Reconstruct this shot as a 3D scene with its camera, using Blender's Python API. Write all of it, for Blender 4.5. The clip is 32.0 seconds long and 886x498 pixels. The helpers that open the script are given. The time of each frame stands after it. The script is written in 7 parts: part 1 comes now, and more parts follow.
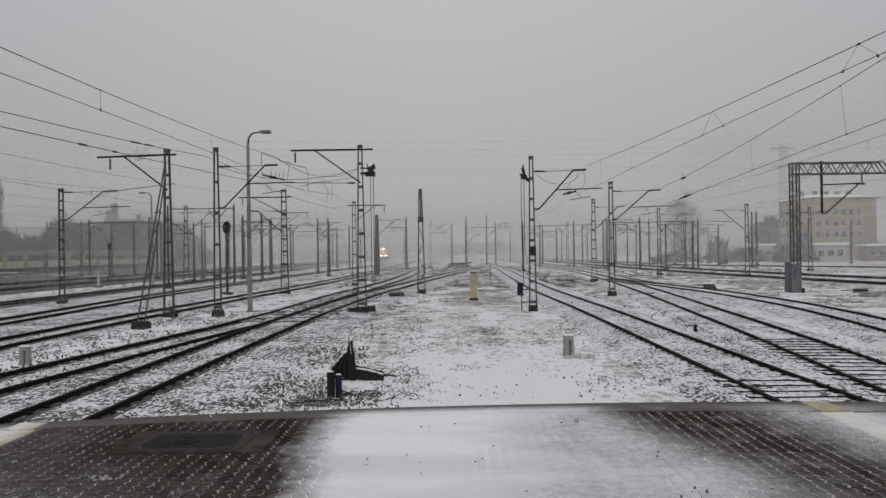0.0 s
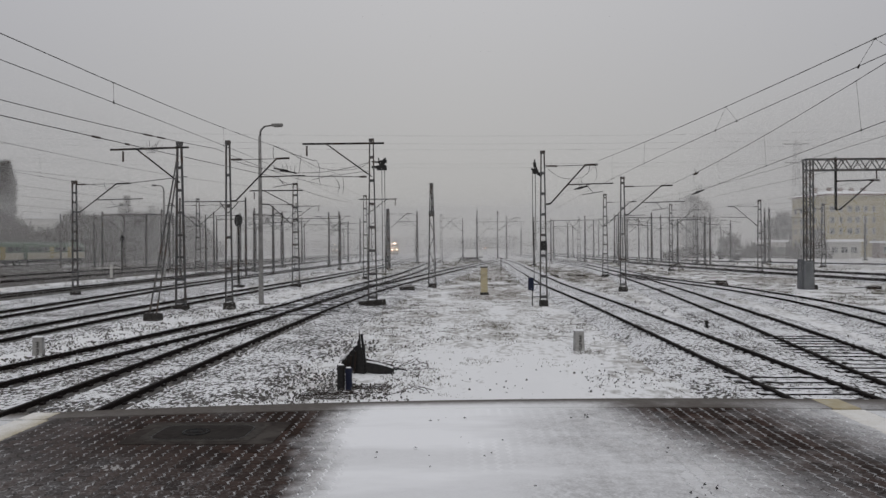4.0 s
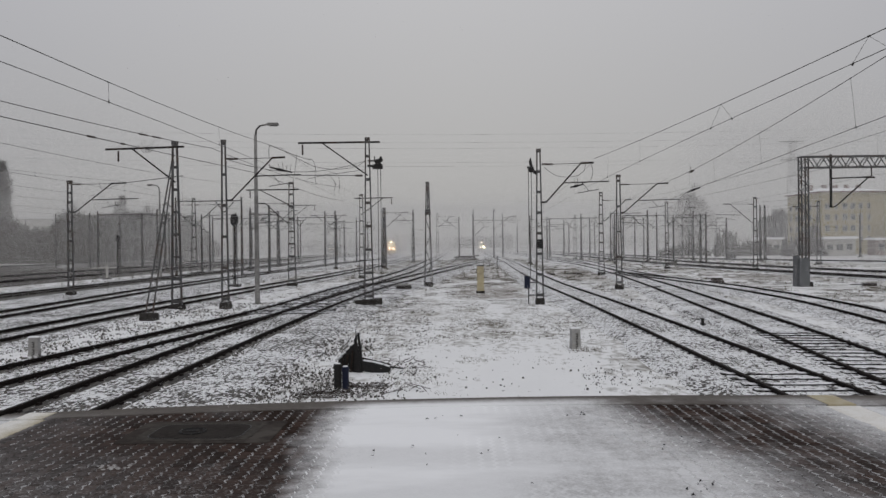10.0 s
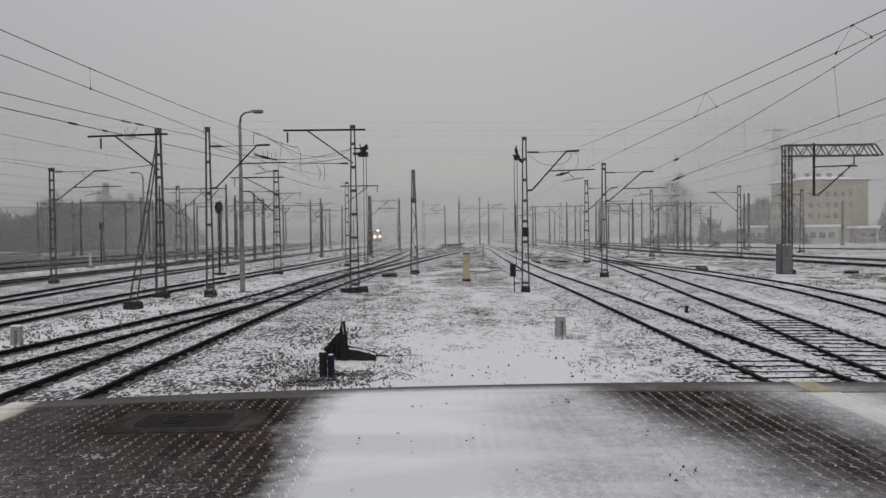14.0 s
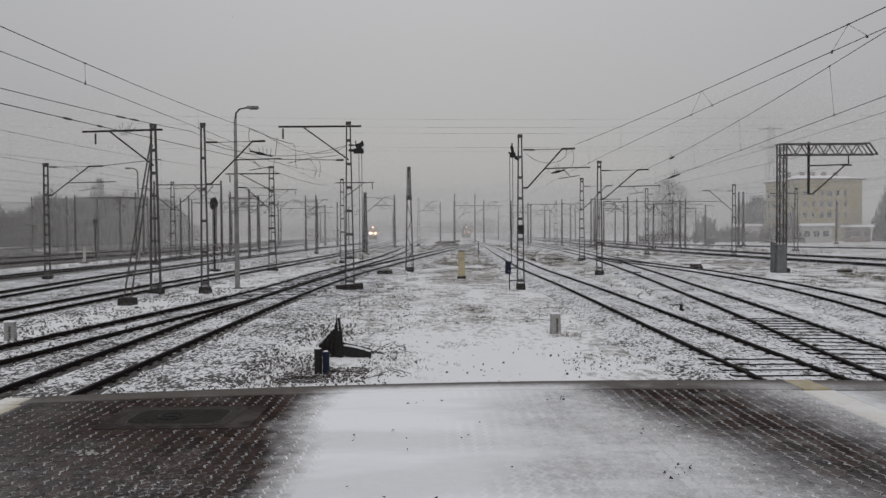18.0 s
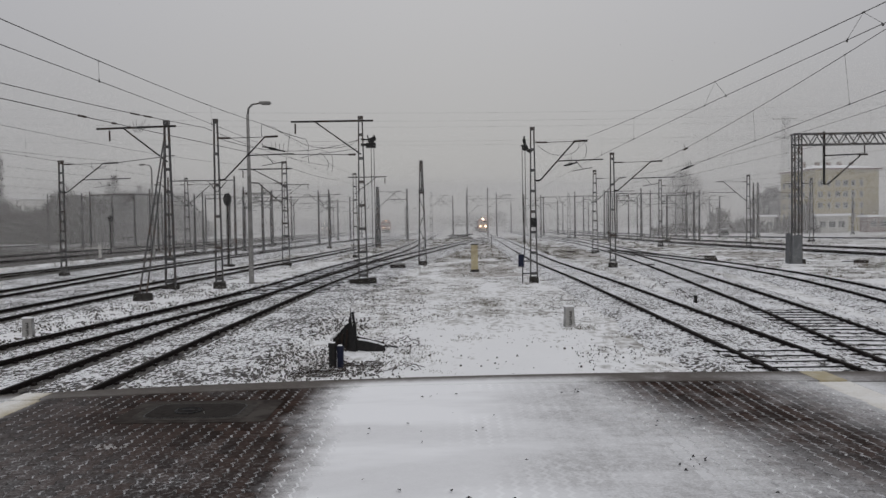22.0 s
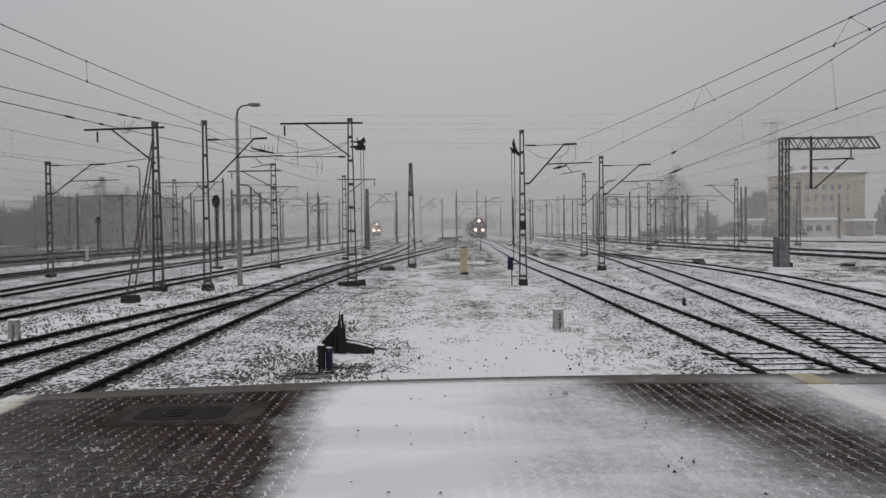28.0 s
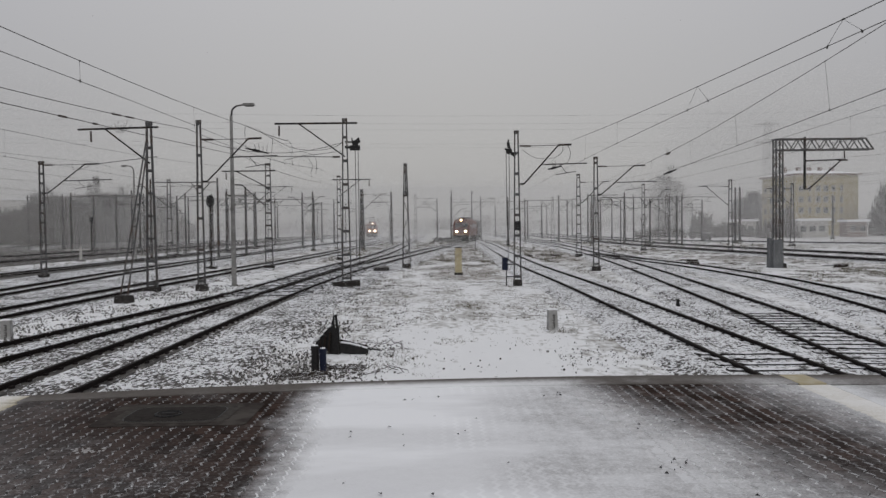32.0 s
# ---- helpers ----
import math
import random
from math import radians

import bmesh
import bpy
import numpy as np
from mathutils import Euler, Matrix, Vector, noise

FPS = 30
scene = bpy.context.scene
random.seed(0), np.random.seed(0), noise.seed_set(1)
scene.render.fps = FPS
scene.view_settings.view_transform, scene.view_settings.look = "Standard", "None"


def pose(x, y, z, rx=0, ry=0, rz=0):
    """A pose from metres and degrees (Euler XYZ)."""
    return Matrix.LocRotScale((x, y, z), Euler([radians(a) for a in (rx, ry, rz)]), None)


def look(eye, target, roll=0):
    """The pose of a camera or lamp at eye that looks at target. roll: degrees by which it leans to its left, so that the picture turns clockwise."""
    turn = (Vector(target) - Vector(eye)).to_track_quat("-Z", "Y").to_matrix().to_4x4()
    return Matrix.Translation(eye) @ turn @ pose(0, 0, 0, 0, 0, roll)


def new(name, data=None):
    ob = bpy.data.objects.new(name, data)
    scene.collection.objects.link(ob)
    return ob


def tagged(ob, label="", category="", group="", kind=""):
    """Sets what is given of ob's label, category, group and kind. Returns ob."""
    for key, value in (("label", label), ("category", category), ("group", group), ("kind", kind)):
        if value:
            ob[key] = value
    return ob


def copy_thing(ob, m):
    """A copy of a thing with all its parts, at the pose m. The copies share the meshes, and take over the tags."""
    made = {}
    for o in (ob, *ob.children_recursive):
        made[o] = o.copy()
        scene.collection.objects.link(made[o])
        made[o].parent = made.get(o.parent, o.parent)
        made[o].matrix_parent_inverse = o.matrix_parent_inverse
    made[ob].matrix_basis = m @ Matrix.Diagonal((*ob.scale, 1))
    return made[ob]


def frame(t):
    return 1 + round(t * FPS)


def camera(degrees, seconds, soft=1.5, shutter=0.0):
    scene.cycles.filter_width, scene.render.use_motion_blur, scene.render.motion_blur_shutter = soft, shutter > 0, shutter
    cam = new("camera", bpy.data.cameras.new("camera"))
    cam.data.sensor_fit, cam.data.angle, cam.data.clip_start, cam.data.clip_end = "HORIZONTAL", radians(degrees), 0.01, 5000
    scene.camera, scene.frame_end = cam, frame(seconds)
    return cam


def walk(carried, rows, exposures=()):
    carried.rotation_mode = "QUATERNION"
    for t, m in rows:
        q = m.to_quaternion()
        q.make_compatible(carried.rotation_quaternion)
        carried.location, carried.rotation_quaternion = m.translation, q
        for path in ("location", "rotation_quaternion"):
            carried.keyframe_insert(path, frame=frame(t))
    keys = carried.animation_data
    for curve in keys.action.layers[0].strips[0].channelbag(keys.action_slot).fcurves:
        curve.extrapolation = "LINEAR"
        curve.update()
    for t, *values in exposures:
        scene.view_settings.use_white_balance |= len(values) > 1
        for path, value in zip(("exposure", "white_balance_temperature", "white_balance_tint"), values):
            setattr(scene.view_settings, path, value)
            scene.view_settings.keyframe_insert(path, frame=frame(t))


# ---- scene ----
cam = camera(59.0, 32.0, soft=1.45)
# seconds, x, y, z in metres, then the three turns in degrees
CAMERA_ROWS = [
    (0, 0.000, -0.004, 2.715, 90.223, 0.830, 0.305),
    (0.5, -0.001, -0.014, 2.717, 90.154, 1.210, 0.868),
    (1, 0.009, 0.001, 2.715, 90.179, 0.724, 0.890),
    (1.5, -0.001, -0.010, 2.714, 90.374, 0.857, 1.036),
    (2, 0.010, -0.006, 2.715, 90.699, 0.663, 0.793),
    (2.5, 0.002, -0.002, 2.714, 90.024, 0.651, 0.752),
    (3, -0.009, -0.002, 2.709, 89.894, 0.398, 1.090),
    (3.5, -0.000, 0.000, 2.712, 89.784, 0.420, 1.156),
    (5.5, 0.005, 0.004, 2.710, 89.975, 0.616, 0.782),
    (6, 0.000, -0.007, 2.711, 89.933, 0.785, 0.968),
    (6.5, 0.013, -0.007, 2.710, 89.642, 1.111, 0.748),
    (7, 0.009, -0.007, 2.710, 89.697, 0.988, 0.954),
    (7.5, 0.007, 0.002, 2.707, 89.623, 0.944, 0.940),
    (8, 0.010, -0.009, 2.710, 89.429, 0.862, 1.102),
    (8.5, 0.013, -0.005, 2.709, 89.612, 0.764, 0.825),
    (9, 0.011, -0.006, 2.715, 89.742, 0.491, 0.928),
    (9.5, 0.013, -0.005, 2.711, 89.620, 0.608, 0.834),
    (10, 0.006, -0.007, 2.707, 89.714, 0.672, 0.828),
    (10.5, 0.009, -0.004, 2.714, 89.538, 0.883, 1.286),
    (11, 0.013, -0.007, 2.709, 89.710, 0.795, 0.985),
    (11.5, 0.015, -0.006, 2.712, 89.573, 0.811, 0.672),
    (12, 0.013, 0.004, 2.707, 89.036, 0.802, -0.774),
    (12.5, 0.009, 0.004, 2.713, 88.904, 0.727, -0.310),
    (13, 0.009, 0.017, 2.705, 88.920, 0.704, -0.094),
    (13.5, 0.014, 0.001, 2.708, 88.876, 0.661, -0.237),
    (15.5, 0.012, 0.000, 2.708, 88.778, 0.766, 0.014),
    (16, 0.011, 0.003, 2.704, 88.724, 1.126, -0.381),
    (16.5, 0.001, -0.000, 2.707, 88.346, 1.189, 0.411),
    (17, 0.004, -0.001, 2.708, 88.167, 0.857, -0.098),
    (17.5, 0.014, 0.003, 2.707, 88.371, 0.481, -0.135),
    (18, 0.005, 0.005, 2.706, 88.618, 0.429, -0.551),
    (18.5, 0.011, 0.002, 2.705, 88.637, 0.662, -0.413),
    (19, 0.018, 0.012, 2.704, 88.482, 0.502, -0.792),
    (19.5, 0.002, 0.001, 2.707, 88.630, 0.678, -0.380),
    (20, 0.027, 0.004, 2.701, 88.481, 0.684, 0.259),
    (20.5, 0.015, 0.002, 2.706, 88.292, 0.835, -0.052),
    (21, 0.023, 0.012, 2.700, 87.962, 1.053, 0.135),
    (21.5, 0.011, 0.001, 2.707, 87.983, 0.906, -0.131),
    (22, 0.003, -0.006, 2.707, 88.160, 0.920, 0.378),
    (22.5, 0.002, 0.010, 2.704, 87.856, 0.962, -0.243),
    (23, 0.008, 0.004, 2.709, 88.522, 0.562, -0.657),
    (23.5, 0.004, 0.010, 2.706, 88.856, 0.615, -0.726),
    (24, 0.004, 0.007, 2.707, 88.413, 0.638, -0.526),
    (24.5, 0.004, 0.005, 2.702, 88.585, 0.731, -0.550),
    (25, 0.005, 0.002, 2.700, 88.509, 0.752, -0.826),
    (25.5, 0.003, 0.008, 2.703, 88.555, 0.635, -0.945),
    (27.5, -0.001, 0.003, 2.704, 88.338, 0.668, -0.218),
    (28, 0.000, -0.000, 2.700, 88.347, 0.750, -0.400),
    (28.5, 0.005, 0.002, 2.709, 88.452, 0.641, -0.165),
    (29, 0.005, 0.002, 2.710, 88.279, 0.710, -0.288),
    (29.5, 0.008, 0.010, 2.704, 88.252, 0.714, -0.344),
    (30, 0.007, -0.000, 2.700, 88.369, 0.735, -0.517),
    (30.5, 0.003, 0.009, 2.705, 88.272, 0.803, -0.699),
    (31, 0.007, 0.010, 2.702, 88.079, 0.923, -0.392),
    (31.5, 0.004, 0.013, 2.704, 88.216, 0.874, -0.763),
    (32, 0.017, 0.006, 2.704, 88.365, 0.666, -0.772),
]

walk(cam, [(r[0], pose(*r[1:])) for r in CAMERA_ROWS], exposures=[(0.0, 0.0), (32.0, 0.0)])

# ---------------------------------------------------------------- light
world = bpy.data.worlds.new("overcast_sky")
scene.world = world
world.use_nodes = True
wn, wl = world.node_tree.nodes, world.node_tree.links
wn.clear()
w_out = wn.new("ShaderNodeOutputWorld")
w_bg = wn.new("ShaderNodeBackground")
w_sky = wn.new("ShaderNodeTexSky")
w_sky.sky_type, w_sky.sun_disc = "NISHITA", False
w_sky.sun_elevation, w_sky.sun_rotation = radians(40), radians(160)
w_sky.dust_density = 6.0
w_gain = wn.new("ShaderNodeVectorMath")
w_gain.operation = "SCALE"
w_gain.inputs["Scale"].default_value = 0.0006
w_co = wn.new("ShaderNodeTexCoord")
w_sep = wn.new("ShaderNodeSeparateXYZ")
w_ramp = wn.new("ShaderNodeValToRGB")
w_ramp.color_ramp.elements[0].position, w_ramp.color_ramp.elements[0].color = 0.0, (0.375, 0.368, 0.360, 1)
w_ramp.color_ramp.elements[1].position, w_ramp.color_ramp.elements[1].color = 1.0, (0.660, 0.665, 0.695, 1)
w_mid = w_ramp.color_ramp.elements.new(0.30)
w_mid.color = (0.470, 0.468, 0.486, 1)
w_add = wn.new("ShaderNodeVectorMath")
w_add.operation = "ADD"
wl.new(w_co.outputs["Generated"], w_sep.inputs[0])
wl.new(w_sep.outputs["Z"], w_ramp.inputs[0])
wl.new(w_sky.outputs[0], w_gain.inputs[0])
wl.new(w_gain.outputs[0], w_add.inputs[0])
wl.new(w_ramp.outputs[0], w_add.inputs[1])
# the sky tint is brightest ahead and dims to the sides, imitating lens falloff
w_side = wn.new("ShaderNodeMath")
w_side.operation = "POWER"
w_abs = wn.new("ShaderNodeMath")
w_abs.operation = "ABSOLUTE"
wl.new(w_sep.outputs["X"], w_abs.inputs[0])
wl.new(w_abs.outputs[0], w_side.inputs[0])
w_side.inputs[1].default_value = 1.6
w_tint = wn.new("ShaderNodeMix")
w_tint.data_type = "RGBA"
w_tint.inputs[6].default_value, w_tint.inputs[7].default_value = (1.075, 1.075, 1.06, 1), (0.69, 0.71, 0.785, 1)
wl.new(w_side.outputs[0], w_tint.inputs[0])
w_mul = wn.new("ShaderNodeVectorMath")
w_mul.operation = "MULTIPLY"
wl.new(w_add.outputs[0], w_mul.inputs[0])
wl.new(w_tint.outputs[2], w_mul.inputs[1])
wl.new(w_mul.outputs[0], w_bg.inputs["Color"])
w_bg.inputs["Strength"].default_value = 1.0
wl.new(w_bg.outputs[0], w_out.inputs["Surface"])

sun_data = bpy.data.lights.new("sun", "SUN")
sun_data.energy, sun_data.angle, sun_data.color = 0.5, radians(40), (1.0, 0.98, 0.95)
sun = new("sun", sun_data)
sun.matrix_world = look((17, -47, 42), (0, 0, 0))


# ---------------------------------------------------------------- materials
def material(name, c1, c2, rough=0.7, scale=6.0, bump=0.2, metal=0.0, c3=None, big=0.4, sharp=0.25, mid=0.5, vary=0.0):
    """Two colours blended by fine noise, a third laid on by coarse noise."""
    m = bpy.data.materials.new(name)
    m.use_nodes = True
    n, l = m.node_tree.nodes, m.node_tree.links
    p = n["Principled BSDF"]
    p.inputs["Roughness"].default_value, p.inputs["Metallic"].default_value = rough, metal
    p.inputs["Specular IOR Level"].default_value = 0.5 if rough < 0.5 else 0.2
    co = n.new("ShaderNodeTexCoord")
    fine = n.new("ShaderNodeTexNoise")
    fine.inputs["Scale"].default_value, fine.inputs["Detail"].default_value = scale, 5.0
    l.new(co.outputs["Object"], fine.inputs["Vector"])
    ramp = n.new("ShaderNodeValToRGB")
    e = ramp.color_ramp.elements
    e[0].position, e[0].color = max(0.0, mid - sharp), (*c1, 1)
    e[1].position, e[1].color = min(1.0, mid + sharp), (*c2, 1)
    l.new(fine.outputs[0], ramp.inputs[0])
    colour = ramp.outputs[0]
    if c3:
        coarse = n.new("ShaderNodeTexNoise")
        coarse.inputs["Scale"].default_value, coarse.inputs["Detail"].default_value = big, 6.0
        l.new(co.outputs["Object"], coarse.inputs["Vector"])
        r2 = n.new("ShaderNodeValToRGB")
        r2.color_ramp.elements[0].position, r2.color_ramp.elements[1].position = 0.48, 0.64
        l.new(coarse.outputs[0], r2.inputs[0])
        mix = n.new("ShaderNodeMix")
        mix.data_type = "RGBA"
        l.new(r2.outputs[0], mix.inputs[0])
        l.new(colour, mix.inputs[6])
        mix.inputs[7].default_value = (*c3, 1)
        colour = mix.outputs[2]
    if vary:
        info = n.new("ShaderNodeObjectInfo")
        hsv = n.new("ShaderNodeHueSaturation")
        mr = n.new("ShaderNodeMapRange")
        mr.inputs[3].default_value, mr.inputs[4].default_value = 1 - vary, 1 + vary
        l.new(info.outputs["Random"], mr.inputs[0])
        l.new(mr.outputs[0], hsv.inputs["Value"])
        l.new(colour, hsv.inputs["Color"])
        colour = hsv.outputs[0]
    l.new(colour, p.inputs["Base Color"])
    if bump:
        b = n.new("ShaderNodeBump")
        b.inputs["Strength"].default_value, b.inputs["Distance"].default_value = bump, 0.02
        l.new(fine.outputs[0], b.inputs["Height"])
        l.new(b.outputs[0], p.inputs["Normal"])
    return m


def glow(name, colour, strength):
    m = bpy.data.materials.new(name)
    m.use_nodes = True
    p = m.node_tree.nodes["Principled BSDF"]
    p.inputs["Base Color"].default_value = (*colour, 1)
    p.inputs["Emission Color"].default_value = (*colour, 1)
    p.inputs["Emission Strength"].default_value = strength
    return m


SNOW_LOW, SNOW_HIGH = (0.71, 0.715, 0.73), (0.85, 0.855, 0.87)
M_STEEL = material("painted_grey_steel", (0.05, 0.05, 0.052), (0.10, 0.10, 0.10), 0.6, 9, 0.1, 0.0, (0.07, 0.05, 0.04), 1.2)
M_DARK = material("dark_weathered_steel", (0.018, 0.018, 0.02), (0.04, 0.038, 0.036), 0.65, 12, 0.1, 0.0, (0.05, 0.035, 0.026), 2.0)
M_RAIL = material("rail_steel", (0.009, 0.008, 0.008), (0.024, 0.018, 0.016), 0.7, 14, 0.1)
M_WIRE = material("wire_copper_dark", (0.03, 0.03, 0.03), (0.06, 0.055, 0.05), 0.6, 3, 0.0)
M_CONCRETE = material("grey_concrete", (0.17, 0.17, 0.165), (0.30, 0.29, 0.28), 0.85, 7, 0.25, 0.0, (0.12, 0.115, 0.11), 0.9)
M_FOUNDATION = material("dark_damp_concrete", (0.02, 0.018, 0.017), (0.06, 0.056, 0.052), 0.85, 8, 0.3)
M_MHFRAME = material("brown_stained_concrete", (0.021, 0.017, 0.015), (0.050, 0.042, 0.037), 0.85, 9, 0.3, 0.0, (0.066, 0.058, 0.052), 2.2)
M_MHRIM = material("worn_concrete_ring", (0.03, 0.026, 0.023), (0.07, 0.063, 0.057), 0.85, 11, 0.2)
M_PLATE = material("worn_cast_plate", (0.015, 0.0125, 0.011), (0.036, 0.031, 0.028), 0.85, 14, 0.3, 0.0, (0.03, 0.027, 0.024), 3.0)
M_BASEBLOCK = material("blue_grey_block", (0.10, 0.105, 0.11), (0.16, 0.165, 0.17), 0.8, 3, 0.1)
for m_ in (M_RAIL, M_DARK, M_MHFRAME, M_MHRIM, M_PLATE, M_FOUNDATION):
    m_.node_tree.nodes["Principled BSDF"].inputs["Specular IOR Level"].default_value = 0.06
M_INSULATOR = material("brown_porcelain", (0.03, 0.018, 0.014), (0.05, 0.03, 0.022), 0.3, 5, 0.0)
M_BLACK = material("black_iron", (0.010, 0.010, 0.011), (0.028, 0.026, 0.025), 0.6, 15, 0.2)
M_BLUE = material("dark_blue_paint", (0.008, 0.010, 0.024), (0.014, 0.017, 0.040), 0.5, 12, 0.1)
M_SNOW = material("fresh_snow", SNOW_LOW, SNOW_HIGH, 0.75, 5, 0.3)
M_SLUSH = material("thin_slush", (0.22, 0.21, 0.20), (0.46, 0.455, 0.45), 0.8, 30, 0.3)
# white of the loose flakes, toned to suit the haze made of them
M_FLAKE = material("snow_and_haze_white", (0.705, 0.70, 0.695), (0.745, 0.74, 0.735), 0.9, 1, 0.0)
M_GRASS = material("dead_grass", (0.05, 0.044, 0.032), (0.17, 0.15, 0.105), 0.9, 6, 0.0)
M_EARTH = material("bare_earth_and_snow", (0.15, 0.122, 0.098), (0.66, 0.655, 0.65), 0.9, 4.0, 0.4, mid=0.49, sharp=0.14)
M_TWIG = material("bare_twigs", (0.058, 0.048, 0.045), (0.105, 0.09, 0.084), 0.9, 3, 0.0)
M_SLEEPER = material("dark_sleeper", (0.03, 0.026, 0.024), (0.74, 0.75, 0.78), 0.85, 5, 0.3, vary=0.2, mid=0.50, sharp=0.07)


def capped_material(name, c1, c2, cover, scale=5.0):
    """Snow lying on what faces up, broken by noise; the flanks stay bare."""
    m = material(name, c1, c2, 0.85, 9.0, 0.3)
    n, l = m.node_tree.nodes, m.node_tree.links
    p = n["Principled BSDF"]
    bare = p.inputs["Base Color"].links[0].from_socket
    geo = n.new("ShaderNodeNewGeometry")
    sep = n.new("ShaderNodeSeparateXYZ")
    l.new(geo.outputs["True Normal"], sep.inputs[0])
    up = n.new("ShaderNodeMapRange")
    up.inputs[1].default_value, up.inputs[2].default_value = 0.55, 0.85
    l.new(sep.outputs["Z"], up.inputs[0])
    t = n.new("ShaderNodeTexNoise")
    t.inputs["Scale"].default_value, t.inputs["Detail"].default_value = scale, 5.0
    l.new(geo.outputs["Position"], t.inputs["Vector"])
    lie = n.new("ShaderNodeMapRange")
    lie.inputs[1].default_value, lie.inputs[2].default_value = 0.95 - cover - 0.05, 0.95 - cover + 0.05
    l.new(t.outputs[0], lie.inputs[0])
    both = n.new("ShaderNodeMath")
    both.operation = "MULTIPLY"
    l.new(up.outputs[0], both.inputs[0])
    l.new(lie.outputs[0], both.inputs[1])
    mix = n.new("ShaderNodeMix")
    mix.data_type = "RGBA"
    l.new(both.outputs[0], mix.inputs[0])
    l.new(bare, mix.inputs[6])
    mix.inputs[7].default_value = (0.76, 0.765, 0.78, 1)
    l.new(mix.outputs[2], p.inputs["Base Color"])
    return m


M_SLEEPER_BARE = capped_material("snow_topped_sleeper", (0.012, 0.010, 0.010), (0.03, 0.026, 0.024), 0.50)
M_STONE = capped_material("ballast_stone", (0.03, 0.027, 0.025), (0.16, 0.148, 0.135), 0.52, 30.0)
M_IRONSNOW = capped_material("rusty_iron_with_snow", (0.012, 0.009, 0.008), (0.035, 0.024, 0.019), 0.42, 7.0)
M_POSTCREAM = material("cream_paint", (0.42, 0.36, 0.23), (0.52, 0.46, 0.31), 0.7, 5, 0.1, 0.0, (0.34, 0.29, 0.20), 2.0)
M_YELLOWLINE = material("worn_yellow_line", (0.34, 0.285, 0.16), (0.45, 0.41, 0.32), 0.8, 6.0, 0.1)
M_WALLYELLOW = material("yellow_render", (0.335, 0.285, 0.155), (0.385, 0.33, 0.18), 0.85, 0.8, 0.05, 0.0, (0.315, 0.265, 0.145), 0.15)
M_WALLPALE = material("pale_render", (0.40, 0.39, 0.37), (0.50, 0.49, 0.465), 0.85, 0.8, 0.05)
M_WALLRED = material("red_brick_wall", (0.20, 0.155, 0.14), (0.26, 0.20, 0.18), 0.85, 2.0, 0.05)
M_EAVES = material("brown_eaves", (0.14, 0.075, 0.06), (0.20, 0.11, 0.085), 0.7, 2, 0.0)
M_PANE = material("dark_window_glass", (0.03, 0.033, 0.038), (0.055, 0.06, 0.065), 0.12, 2, 0.0)
M_WINFRAME = material("white_window_frame", (0.34, 0.335, 0.32), (0.42, 0.415, 0.40), 0.6, 4, 0.0)
M_LOCO = material("dull_loco_red", (0.105, 0.036, 0.025), (0.145, 0.050, 0.034), 0.5, 2.5, 0.05)
M_LOCORED = material("faded_loco_red", (0.17, 0.046, 0.028), (0.22, 0.062, 0.040), 0.5, 2.5, 0.05)
# the headlights' orange glow, painted into the colour of the front band
M_GLOWBAND = material("glow_tinted_front_band", (0.22, 0.10, 0.04), (0.28, 0.13, 0.055), 0.5, 3, 0.0)
M_LOCOGREY = material("dull_loco_grey", (0.055, 0.054, 0.056), (0.085, 0.083, 0.085), 0.5, 2.5, 0.05)
M_UNDER = material("black_underframe", (0.010, 0.010, 0.010), (0.03, 0.027, 0.025), 0.8, 4, 0.2)
M_FADEDMARK = material("faded_black_paint", (0.05, 0.048, 0.046), (0.13, 0.125, 0.12), 0.8, 30, 0.1)
M_MARKSTONE = material("weathered_pale_stone", (0.24, 0.235, 0.225), (0.36, 0.355, 0.345), 0.85, 9.0, 0.2, 0.0, (0.46, 0.46, 0.455), 3.0)
M_LAMP = glow("headlight_glow", (1.0, 0.80, 0.55), 90.0)
# glow of the disc added round each lens to imitate the lamp's halo
M_HALO = glow("headlight_halo", (1.0, 0.52, 0.24), 1.7)
M_LAMPFAR = glow("far_headlight_glow", (1.0, 0.86, 0.70), 0.9)
M_EMUGREEN = material("green_livery", (0.030, 0.066, 0.034), (0.045, 0.095, 0.050), 0.45, 1.5, 0.02)
M_EMUCREAM = material("cream_livery", (0.36, 0.325, 0.245), (0.42, 0.385, 0.30), 0.45, 1.5, 0.02)
M_ORANGE = material("orange_door", (0.27, 0.205, 0.07), (0.32, 0.25, 0.10), 0.5, 3, 0.0)



